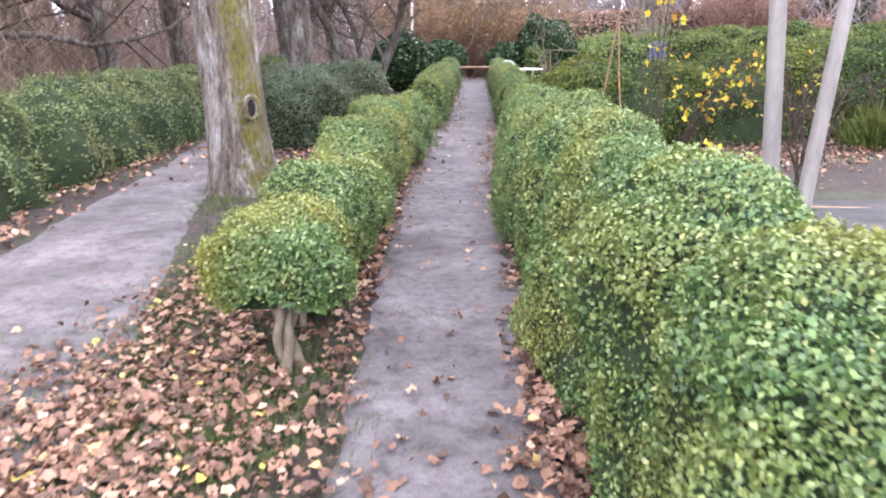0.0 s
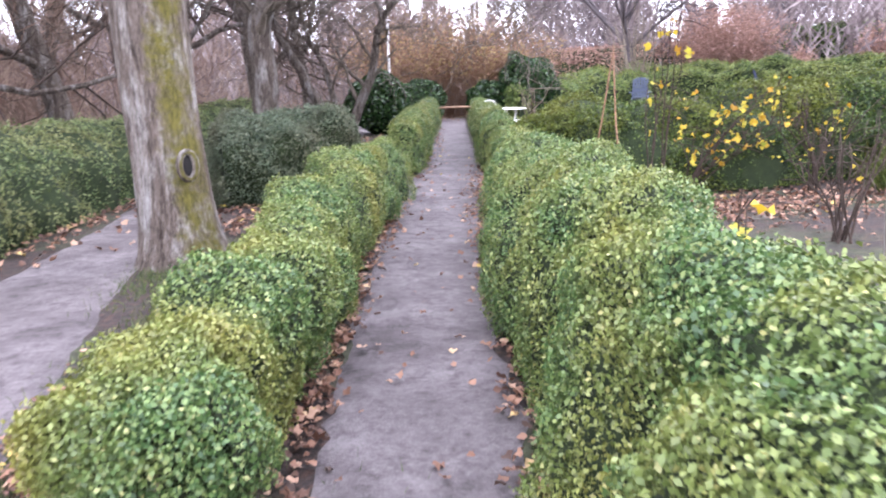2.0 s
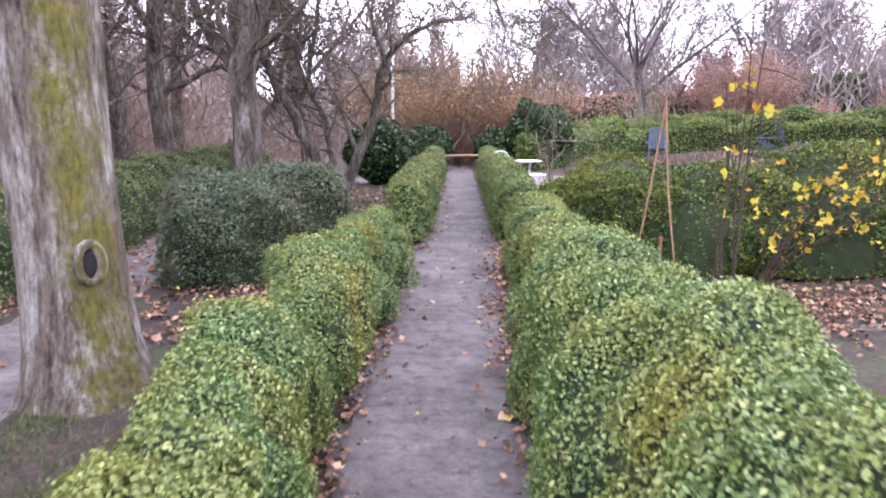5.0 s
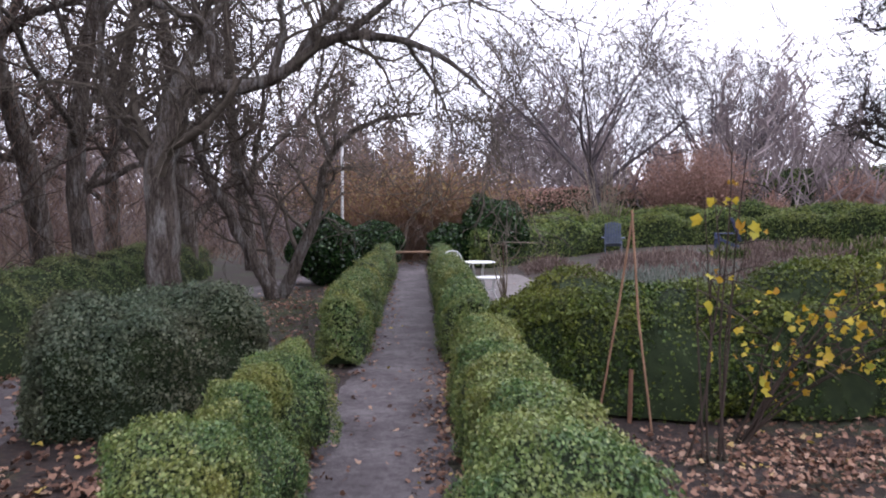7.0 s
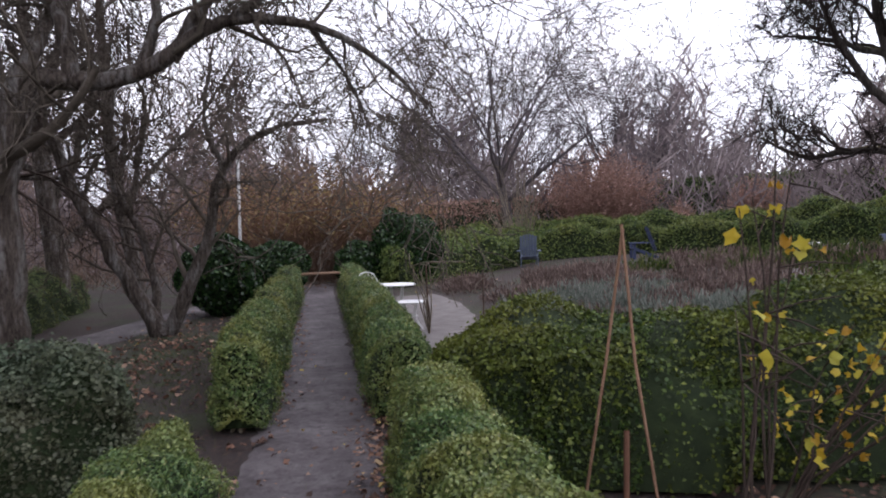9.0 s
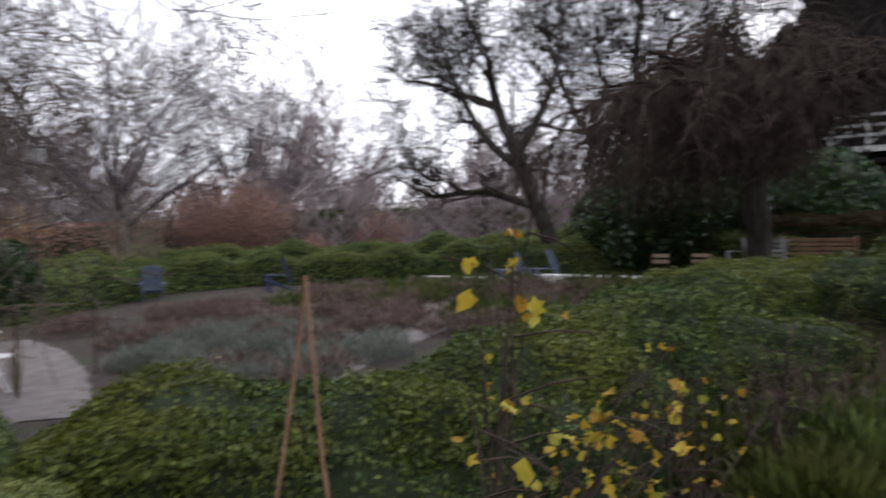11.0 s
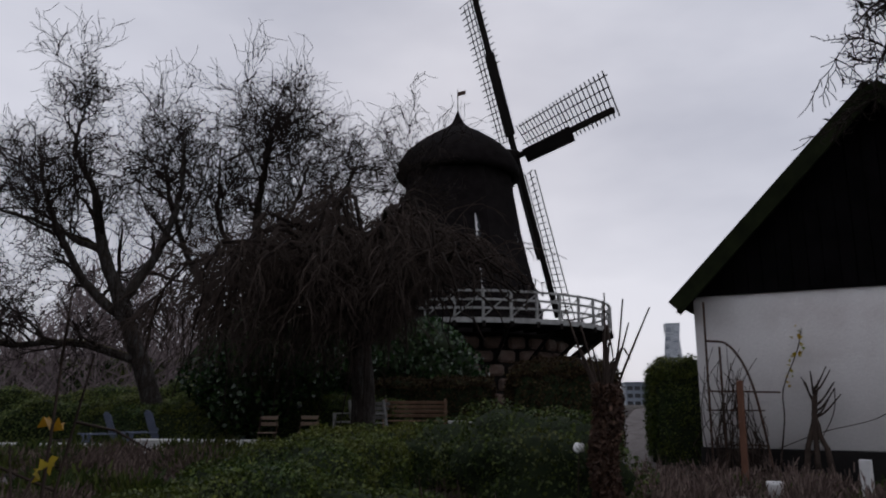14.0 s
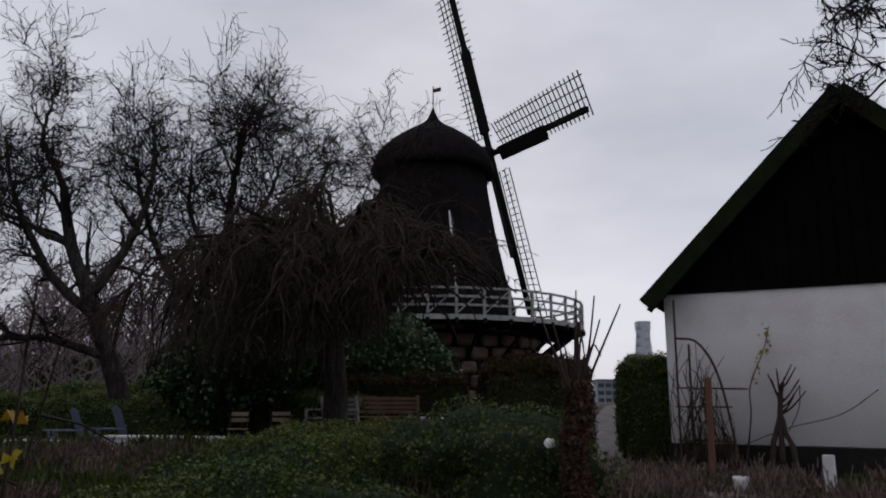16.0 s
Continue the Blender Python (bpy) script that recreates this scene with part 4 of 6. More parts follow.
# the tree with the mossy limb over the walk
def curve(pts, n=14):
    """A smooth line through a few points."""
    pts = [np.array(p, dtype=float) for p in pts]
    pts = [2 * pts[0] - pts[1]] + pts + [2 * pts[-1] - pts[-2]]
    out = []
    for i in range(1, len(pts) - 2):
        for t in np.linspace(0, 1, max(2, n // (len(pts) - 3)), endpoint=False):
            a, b, c, d = pts[i - 1:i + 3]
            out.append(0.5 * (2 * b + (c - a) * t + (2 * a - 5 * b + 4 * c - d) * t * t + (3 * b - a - 3 * c + d) * t ** 3))
    out.append(pts[-2])
    return np.array(out)


def limbed_tree(name, label, trunks, seed, s, mat=M_TWIG, trunk_mat=None, twigs=9, twig_len=1.6, part_label="", group="", category="tree", sub=1):
    """A tree from the lines of its trunk and boughs, (points, first radius, last radius), clad in twigs."""
    rng = np.random.default_rng(seed)
    base = np.array(trunks[0][0][0], dtype=float)
    t = thing(name, pose(*base), label, category, group)
    tubes = [Tubes(), Tubes(), Tubes()]
    for k, (pts, r0, r1) in enumerate(trunks):
        c = curve([np.array(p, dtype=float) - base for p in pts], 16)
        c[1:-1] += rng.normal(0, 0.02, (len(c) - 2, 3)) * min(1, r0 * 10)
        rad = np.linspace(r0, r1, len(c))
        if k == 0:
            rad[0] *= 1.35
        part("trunk" if k == 0 else "bough", Tubes().add(c, rad, 10).mesh(), trunk_mat or mat, t, part_label if k == 0 else "", True)
        n = twigs if k else max(2, twigs // 2)
        for i in range(n):
            u = (0.45 if k == 0 else 0.2) + (0.8 if k else 0.55) * (i + rng.random()) / n
            j = min(int(u * (len(c) - 1)), len(c) - 2)
            axis = c[j + 1] - c[j]
            axis /= np.linalg.norm(axis) + 1e-9
            side = np.cross(axis, rng.normal(0, 1, 3))
            side /= np.linalg.norm(side)
            grow(tubes, c[j], axis * 0.5 + side * 0.9 + np.array([0, 0, 0.25]), twig_len * rng.uniform(0.6, 1.3), max(0.012, rad[j] * 0.45), sub, rng, s)
    if tubes[2].n:
        part("crown", tubes[2].mesh(), mat, t)["kind"] = "stuff"
    if tubes[1].n:
        part("bough_tangle", tubes[1].mesh(), mat, t, smooth=True)["kind"] = "stuff"
    return t


SP = spec(depth=4, segments=(6, 6, 5, 4, 3), crook=(0.1, 0.24, 0.26, 0.3, 0.32), rise=(0, 0.03, 0.04, 0.02, 0.0), kids=(6, 5, 5, 3), spread=(0.4, 1.1), shorter=0.66, slimmer=0.5, bare=(0.3, 0.15, 0.1, 0.1), least=0.0045)
limbed_tree("apple_tree", "gnarled leafless tree with mossy bark and a bough over the walk", [
    ([(-2.7, 14.3, 0), (-2.6, 14.0, 1.1), (-2.6, 14.0, 2.1), (-2.5, 14.0, 2.8), (-2.28, 14.0, 3.45)], 0.23, 0.16),
    ([(-2.3, 14.0, 3.4), (-1.57, 13.97, 3.36), (-0.92, 13.93, 3.56), (-0.42, 13.92, 3.98), (0.22, 13.87, 3.96), (0.79, 13.82, 3.8), (1.29, 13.77, 3.48), (1.75, 13.7, 3.05)], 0.105, 0.012),
    ([(-0.92, 13.93, 3.56), (-0.63, 13.94, 4.09), (-0.28, 13.93, 4.45), (0.1, 13.9, 5.2), (0.0, 13.6, 6.0)], 0.075, 0.02),
    ([(-1.9, 14.0, 3.4), (-2.02, 14.05, 4.1), (-2.7, 14.1, 4.42), (-3.3, 14.1, 4.9), (-3.6, 14.0, 5.8)], 0.085, 0.02),
    ([(-1.21, 13.95, 3.45), (-1.06, 13.97, 4.02), (-1.06, 13.99, 4.45), (-0.77, 13.99, 4.9), (-0.9, 13.8, 6.0)], 0.06, 0.02),
    ([(-2.6, 14.0, 2.2), (-3.2, 14.3, 2.9), (-3.5, 14.5, 4.0), (-3.3, 14.6, 5.4)], 0.09, 0.03),
    ([(-2.3, 14.0, 3.4), (-2.1, 14.6, 4.4), (-1.6, 15.2, 5.2), (-1.0, 15.6, 6.4)], 0.09, 0.02),
    ([(-0.3, 13.92, 4.0), (0.5, 13.6, 4.5), (1.4, 13.2, 4.7), (2.1, 12.8, 4.4)], 0.05, 0.012),
    ([(0.5, 13.85, 3.9), (0.9, 14.2, 3.4), (1.2, 14.5, 2.8)], 0.03, 0.01),
], 11, SP, M_TWIG_GREY, M_BARK_BROWN, twigs=9, twig_len=1.6)
limbed_tree("forked_tree", "leafless tree forking from the ground into leaning stems", [
    ([(-2.05, 19.5, 0), (-2.6, 19.4, 1.1), (-3.2, 19.3, 2.3), (-3.7, 19.3, 3.6), (-4.2, 19.2, 5)], 0.15, 0.05),
    ([(-1.95, 19.5, 0), (-1.5, 19.4, 0.9), (-1.15, 19.4, 1.9), (-0.9, 19.3, 2.9), (-0.2, 19.2, 3.5), (0.9, 19, 3.7)], 0.14, 0.03),
    ([(-2.1, 19.6, 0.2), (-2.3, 19.8, 1.5), (-2.9, 19.9, 3.0), (-2.7, 20, 4.6)], 0.09, 0.03),
    ([(-0.9, 19.3, 2.9), (-1.2, 19.5, 3.8), (-1.0, 19.6, 5.2)], 0.06, 0.02),
], 12, SP, M_TWIG_GREY, M_BARK_BROWN, twigs=12, twig_len=1.55)
for i, (x, y, lean) in enumerate(((-5.4, 18.5, 0.1), (-6.6, 15.5, -0.08), (-7.2, 21, 0.05), (-8.5, 12.0, 0.1), (-9.5, 17.5, -0.1), (-5.0, 24, 0.12), (-3.9, 27, -0.1), (-8.0, 27, 0.05), (-11, 23, 0), (-12, 14, 0.1), (-10.5, 8.5, 0.05), (-14, 10, 0))):
    bare_tree("woodland_tree", (x, y), 8.5 + (i * 37 % 5) * 0.7, 0.21 + 0.03 * (i % 3), 60 + i, "leafless brown woodland tree with tangled branches", spec(kids=(10, 7, 5, 4), segments=(8, 6, 4, 3, 2), bare=(0.15, 0.15, 0.1, 0.1), crook=(0.08, 0.22, 0.28, 0.3, 0.3), spread=(0.6, 1.2), shorter=(0.5, 0.6, 0.62, 0.65), slimmer=0.5, least=0.006), way=(lean, 0.02, 1), mat=M_TWIG, trunk_mat=M_BARK_BROWN, group="trees beyond the low hedge")

# tall park trees in the distance; one of each build, repeated
def far_tree(seed, h, r, s):
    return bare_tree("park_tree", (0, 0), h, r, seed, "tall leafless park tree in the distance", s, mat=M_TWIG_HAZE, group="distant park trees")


FS = spec(kids=(11, 10, 7, 4), segments=(4, 9, 5, 3, 2), bare=(0.5, 0.25, 0.12, 0.1), rise=(0.0, 0.012, 0.02, 0.015, 0.0), crook=(0.05, 0.10, 0.17, 0.22, 0.26), spread=(0.35, 1.1), shorter=(2.0, 0.42, 0.5, 0.55), slimmer=0.5, thin=0.22, least=0.008)
FL = spec(kids=(9, 8, 5), segments=(4, 7, 3, 2), depth=3, bare=(0.45, 0.2, 0.1), rise=(0.0, 0.015, 0.02, 0.0), crook=(0.05, 0.1, 0.2, 0.26), spread=(0.35, 1.1), shorter=(2.0, 0.36, 0.5), slimmer=0.5, thin=0.25, least=0.013)
PARK = [far_tree(90 + i, 4.2 + 0.3 * i, 0.36, FS) for i in range(3)] + [far_tree(95 + i, 4.2 + 0.3 * i, 0.32, FL) for i in range(3)]
places = [(10.8, 40.5, 0, 1.15), (19.5, 47.0, 1, 1.0), (25.5, 54, 2, 1.05), (-60, 30, 3, 0.9), (-50, 45, 4, 0.9), (-40, 60, 5, 0.9), (14, 52, 0, 0.95), (5.5, 50, 1, 0.9)]
rp = random.Random(8)
for k in range(46):
    a = radians(-62 + 150 * k / 45 + rp.uniform(-1.5, 1.5))
    d = rp.uniform(48, 74)
    if 0.25 < a < 1.2 and k % 2:
        d += 20
    places.append((d * math.sin(a), d * math.cos(a), 3 + rp.randrange(3), rp.uniform(0.7, 1.0)))
for i, (x, y, k, sc) in enumerate(places):
    if math.degrees(math.atan2(x, y)) > 57:
        continue
    m = pose(x, y, gz(x, y) - 0.1, 0, 0, rp.uniform(0, 360)) @ Matrix.Scale(sc, 4)
    if i < 6:
        PARK[k].matrix_basis = m
    else:
        c = copy_thing(PARK[k], Matrix())
        c.matrix_basis = m


# brown brushwood closing the view between the trunks
def brushwood(name, ring, n, size, seed, material, label, slim=0.03):
    rng = np.random.default_rng(seed)
    a0, a1, d0, d1, h = ring
    a, d = rng.uniform(a0, a1, 2 * n), rng.uniform(d0, d1, 2 * n)
    x, y = d * np.sin(np.radians(a)), d * np.cos(np.radians(a))
    keep = np.flatnonzero((d > 38) | (x < -6.3 - 0.03 * y) | (y > 29))[:n]
    a, d, x, y, n = a[keep], d[keep], x[keep], y[keep], len(keep)
    top = h * (0.65 + 0.25 * np.sin(a * 0.43 + seed) + 0.18 * np.sin(a * 1.7) + 0.1 * np.sin(a * 4.1))
    z = G(x, y) + rng.random(n) ** 1.3 * top
    nor = np.stack([np.sin(np.radians(a)), np.cos(np.radians(a)), np.zeros(n)], 1) * -1
    s = size * rng.uniform(0.5, 1.4, (n, 1))
    up = np.stack([rng.normal(0, 0.5, n), rng.normal(0, 0.5, n), rng.uniform(0.3, 1, n)], 1)
    up /= np.linalg.norm(up, axis=1)[:, None]
    side = np.cross(up, nor) * slim
    p = np.stack([x, y, z], 1)
    v = np.stack([p - up * s - side * s, p + side * s * 0.7, p + up * s, p - side * s * 0.7], 1).reshape(-1, 3)
    return tagged(part(name, (v, np.arange(4 * n).reshape(-1, 4)), material), label, "bushes", kind="stuff")


# the far brushwood gets its haze from its pale colour
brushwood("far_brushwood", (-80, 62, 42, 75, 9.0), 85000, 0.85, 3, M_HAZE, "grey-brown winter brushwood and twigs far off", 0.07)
brushwood("wood_undergrowth", (-85, 4, 9, 38, 9.5), 115000, 0.34, 4, M_UNDER, "tangled brown undergrowth among the woodland trees", 0.042)


# ---- shrubs ----
def shrub(name, at, size, mat, label, n, leaf=0.04, seed=1, lift=0.0, category="shrub", group="", lumps=0.18, core=True, lie=0.45, long=1.5):
    """A rounded bush of many leaves with an uneven outline."""
    rng = np.random.default_rng(seed)
    t = thing(name, pose(at[0], at[1], gz(at[0], at[1])), label, category, group)

    def skin(d):
        k = 1 + lumps * (np.sin(d[:, 0] * 4.1 + seed) * np.sin(d[:, 1] * 3.7 + 2 * seed) + 0.6 * np.sin(d[:, 2] * 7 + d[:, 0] * 5 + seed))
        return d * k[:, None] * np.array(size) / 2 + np.array([0, 0, lift + size[2] / 2])

    d = rng.normal(0, 1, (n, 3))
    d /= np.linalg.norm(d, axis=1)[:, None]
    p = skin(d)
    p = p * 1.0 - (d * np.array(size) / 2) * (rng.random((n, 1)) ** 2 * 0.22)
    p[:, 2] = np.maximum(p[:, 2], 0.01)
    nor = d / np.array(size)
    nor /= np.linalg.norm(nor, axis=1)[:, None]
    if core:
        bm = bmesh.new()
        bmesh.ops.create_icosphere(bm, subdivisions=3, radius=1.0)
        q = np.array([v.co[:] for v in bm.verts])
        q = skin(q / np.linalg.norm(q, axis=1)[:, None])
        c0 = np.array([0, 0, lift + size[2] / 2])
        for v, w in zip(bm.verts, c0 + (q - c0) * 0.86):
            v.co = (w[0], w[1], max(w[2], -0.05))
        # dark shell in place of the shade deep in the bush
        part("shade_core", bm, M_CORE, t, smooth=True)
    part("leaves", leaves(p, nor, leaf, rng, lie=lie, long=long), mat, t)["kind"] = "stuff"
    return t


LAUR = "dark laurel balls at the end of the walk"
shrub("laurel_bush", (-1.3, 22.4), (1.85, 1.8, 1.68), M_LAUREL, "dark glossy round laurel bush", 9000, 0.06, 1, group=LAUR, lumps=0.07)
shrub("laurel_bush", (-0.15, 27.8), (1.75, 1.7, 1.5), M_LAUREL, "smaller dark round laurel bush", 5000, 0.065, 2, group=LAUR, lumps=0.08)
shrub("laurel_bush", (2.35, 28.6), (1.7, 1.7, 1.4), M_LAUREL, "low dark laurel bush beside the path end", 5000, 0.065, 3, group=LAUR, lumps=0.1)
shrub("laurel_bush", (3.65, 28.2), (2.0, 1.9, 2.3), M_LAUREL, "tall dark laurel bush", 7000, 0.07, 4, group=LAUR, lumps=0.13)


def wand_bush(name, at, h, w, n, mat, leafmat, label, seed, stem_r=0.012, leaf=0.05, per=14, bundle=0.2, start=0.3):
    """Many upright wands springing from one foot and fanning out."""
    rng = np.random.default_rng(seed)
    t = thing(name, pose(at[0], at[1], gz(at[0], at[1])), label, "shrub")
    tb, lp = Tubes(), []
    for i in range(n):
        a, rr = rng.uniform(0, 2 * math.pi), math.sqrt(rng.random())
        hh = h * rng.uniform(0.6, 1.0) * (1 - 0.35 * rr * rr)
        b = np.array([math.cos(a) * bundle * rr, math.sin(a) * bundle * rr, 0])
        e = np.array([math.cos(a) * w / 2 * rr, math.sin(a) * w / 2 * rr, hh])
        m1 = b + (e - b) * np.array([0.28, 0.28, 0.45]) + rng.normal(0, 0.05, 3)
        m2 = b + (e - b) * np.array([0.62, 0.62, 0.78]) + rng.normal(0, 0.08, 3)
        tb.add([b, m1, m2, e], [stem_r, stem_r * 0.8, stem_r * 0.55, stem_r * 0.25], 3)
        for u in start + (1 - start) * rng.random(per):
            lp.append((m1 + (m2 - m1) * u / 0.6 if u < 0.6 else m2 + (e - m2) * (u - 0.6) / 0.4) + rng.normal(0, 0.10 * h / 3, 3))
    part("stem_tangle", tb.mesh(), mat, t)["kind"] = "stuff"
    lp = np.array(lp)
    part("twig_tangle", leaves(lp, rng.normal(0, 1, lp.shape), leaf, rng, 0.2, 3.0), leafmat, t)["kind"] = "stuff"
    return t


wand_bush("golden_willow", (0.9, 32.0), 4.4, 10.5, 1100, M_TAN, M_RUSSET, "tawny fan of willow wands with last yellow leaves", 5, 0.012, 0.045, 13, 0.9, 0.3)
wand_bush("copper_bush", (15.2, 40.0), 5.4, 6.8, 800, M_COPPERTWIG, M_BEECH, "rounded copper-brown leafless bush", 6, 0.012, 0.05, 18, 0.9, 0.0)
wand_bush("copper_bush", (22.5, 38.0), 3.4, 3.8, 420, M_COPPERTWIG, M_BEECH, "low copper-brown bush before a tall hedge", 7, 0.012, 0.05, 15, 0.6, 0.0)
wand_bush("copper_bush", (17.8, 37.0), 2.4, 1.8, 220, M_COPPERTWIG, M_BEECH, "small copper-brown bush before the hedge", 9, 0.012, 0.05, 13, 0.4, 0.0)
wand_bush("pale_stemmed_shrub", (9.0, 33.5), 4.6, 3.6, 40, M_STEM, M_DRY, "tall pale-stemmed leafless shrub", 8, 0.03, 0.04, 8, 0.5, 0.5)

# ---- the wavy hedges and tall hedges beyond the garden beds ----
WAVY = "wavy-topped hedges across the garden"
hedge("wavy_hedge", [(3.0, 27.2), (6, 30.2), (9.5, 33.2), (14, 33.6), (19, 31.4), (22.5, 27), (24, 22), (24, 18.5)], 0.85, 1.2, M_WAVY, "dark green hedge clipped in long waves", group=WAVY, leaf=0.06, density=480, lumps=0.0, seed=9, wave=0.3, wave_len=2.7, knobs=0.02)
hedge("wavy_hedge", [(5.5, 32.2), (10, 35.8), (15, 36.4), (21, 34), (25.5, 29), (27, 22), (26.5, 17.5)], 0.85, 1.5, M_WAVY, "taller dark green hedge clipped in waves", group=WAVY, leaf=0.06, density=430, lumps=0.0, seed=10, wave=0.28, wave_len=3.3, knobs=0.02)
hedge("tall_hedge", [(19, 43), (26, 42), (34, 36), (38, 30)], 1.5, 3.3, M_BOX_DARK, "tall level dark green hedge behind the garden", leaf=0.09, density=200, lumps=0.0, seed=11)
hedge("beech_hedge", [(6.0, 40.5), (14.0, 41.5)], 1.3, 2.6, M_BEECH, "brown beech hedge at the far side", leaf=0.08, density=260, lumps=0.02, seed=12)


# ---- the trees and hedges on the mill's side ----
# these trees wear the darkened twig and bark, so they read as backlit
AS = spec(depth=4, segments=(6, 6, 5, 4, 3), crook=(0.08, 0.24, 0.27, 0.3, 0.32), rise=(0.02, 0.06, 0.06, 0.03, 0.0), kids=(6, 6, 5, 3), spread=(0.45, 1.1), shorter=0.7, slimmer=0.5, bare=(0.3, 0.15, 0.1, 0.1), least=0.008)
limbed_tree("bare_oak", "spreading leafless tree with crooked boughs, coloured dark as if backlit", [
    ([(19.0, 23.2, 0.9), (18.7, 23.5, 2.4), (18.2, 24.0, 4.3), (17.6, 24.6, 6.4), (17.4, 24.9, 8.2)], 0.34, 0.12),
    ([(18.2, 24.0, 4.3), (17.3, 25.0, 5.6), (16.6, 25.8, 7.6), (16.4, 26.3, 9.6)], 0.17, 0.04),
    ([(18.0, 24.2, 4.9), (18.5, 23.3, 6.6), (18.9, 23.0, 8.6), (18.6, 22.8, 10.4)], 0.17, 0.04),
    ([(18.5, 23.7, 3.2), (17.2, 25.0, 3.7), (16.0, 26.2, 3.6), (15.2, 27.2, 4.3)], 0.15, 0.04),
    ([(17.6, 24.6, 6.4), (16.6, 26.0, 7.2), (15.7, 27.2, 7.6)], 0.11, 0.03),
    ([(17.4, 24.9, 8.2), (17.0, 25.5, 9.8), (17.2, 25.3, 11.4)], 0.10, 0.03),
], 21, AS, M_TWIG_BACKLIT, M_BARK_BACKLIT, twigs=12, twig_len=1.65)
limbed_tree("twiggy_tree", "densely twigged leafless tree beside the mill", [
    ([(21.6, 22.2, 1.2), (21.5, 22.0, 3.5), (21.2, 21.8, 6.0), (20.9, 21.5, 8.5)], 0.30, 0.12),
    ([(21.4, 22.0, 4.0), (20.2, 23.2, 6.0), (19.6, 24.0, 8.4), (19.5, 24.2, 9.7)], 0.15, 0.04),
    ([(21.4, 21.9, 4.5), (22.2, 20.4, 6.5), (22.4, 19.2, 8.8), (22.3, 18.6, 9.9)], 0.15, 0.04),
    ([(20.9, 21.5, 8.5), (20.6, 21.0, 10.2), (20.4, 20.8, 10.9)], 0.12, 0.03),
    ([(21.2, 21.8, 6.0), (21.6, 20.6, 8.4), (21.3, 19.8, 10.0)], 0.12, 0.03),
    ([(22.0, 20.8, 6.0), (23.0, 18.2, 7.8), (23.3, 16.6, 9.6)], 0.10, 0.03),
    ([(21.2, 21.8, 5.6), (20.4, 22.6, 7.8), (20.2, 22.6, 10.4)], 0.12, 0.03),
], 22, AS, M_TWIG_BACKLIT, M_BARK_BACKLIT, twigs=15, twig_len=1.75)


def weeping_tree():
    """A grafted tree whose branches arch over and hang to the ground like a thatch."""
    x0, y0 = 14.6, 14.3
    rng = np.random.default_rng(31)
    t = thing("weeping_tree", pose(x0, y0, gz(x0, y0)), "weeping leafless tree with a dense dome of hanging twigs", "tree")
    part("trunk", Tubes().add(curve([(0, 0, -0.1), (0.05, 0, 1.2), (-0.05, 0.05, 2.4), (0.05, 0, 3.6)], 12), np.linspace(0.27, 0.19, 13)[:len(curve([(0, 0, -0.1), (0.05, 0, 1.2), (-0.05, 0.05, 2.4), (0.05, 0, 3.6)], 12))], 10).mesh(), M_BARK_BACKLIT, t, smooth=True)
    big, fine = Tubes(), Tubes()
    for i in range(95):
        a = rng.uniform(0, 2 * math.pi)
        reach = rng.uniform(1.0, 3.9) * (1.0 - 0.05 * math.cos(a + 1.24))
        top = rng.uniform(0.2, 2.0) * (1.25 - reach / 4.6)
        out = np.array([math.cos(a), math.sin(a), 0])
        # the side towards the house is lifted clear of the gallery
        lifted = max(0.0, float(out @ np.array([0.447, -0.894, 0])))
        drop = rng.uniform(1.2, 3.0) * (1 - 0.75 * lifted)
        pts = curve([(0, 0, 3.3), out * reach * 0.35 + [0, 0, 3.5 + top * 0.8], out * reach * 0.72 + [0, 0, 3.6 + top], out * reach * 0.98 + [0, 0, 3.2 + top * 0.4], out * reach * 1.05 + [0, 0, 3.3 + top - drop]], 14)
        pts[1:] += rng.normal(0, 0.07, (len(pts) - 1, 3))
        big.add(pts, np.linspace(0.06, 0.012, len(pts)), 5)
        n = 42
        j = rng.integers(2, len(pts) - 1, n)
        d = rng.normal(0, 1, (n, 3)) * [0.8, 0.8, 0.45] + out * 0.5
        d /= np.linalg.norm(d, axis=1)[:, None]
        ln = rng.uniform(0.5, 1.6, (n, 1))
        q = [pts[j]]
        for s in range(6):
            d = d + np.array([0, 0, -0.33]) + rng.normal(0, 0.16, (n, 3))
            d /= np.linalg.norm(d, axis=1)[:, None]
            q.append(q[-1] + d * ln / 6)
        q = np.stack(q, 1)
        foot = 1.75 + 1.9 * smoothstep((q[:, -1] @ np.array([0.447, -0.894, 0]) + 0.2) / 2.0)
        q = q[q[:, :, 2].min(1) > foot + rng.normal(0, 0.22, n)]
        n = len(q)
        if not n:
            continue
        fine.add_many(q, np.repeat(np.linspace(0.015, 0.008, 7)[None], n, 0))
        b = q[np.repeat(np.arange(n), 3), rng.integers(2, 6, 3 * n)]
        e = rng.normal(0, 1, (3 * n, 3)) * [1, 1, 0.4] + [0, 0, -0.5]
        e /= np.linalg.norm(e, axis=1)[:, None]
        r = rng.uniform(0.25, 0.7, (3 * n, 1))
        dn = np.array([0, 0, 1.0])
        fine.add_many(np.stack([b, b + e * r * 0.5, b + e * r * 0.8 - dn * 0.12 * r, b + e * r - dn * 0.35 * r], 1), np.repeat(np.array([[0.008, 0.007, 0.006, 0.005]]), 3 * n, 0))
    part("bough_tangle", big.mesh(), M_TWIG_BACKLIT, t)["kind"] = "stuff"
    part("crown", fine.mesh(), M_TWIG, t, "hanging twigs")["kind"] = "stuff"


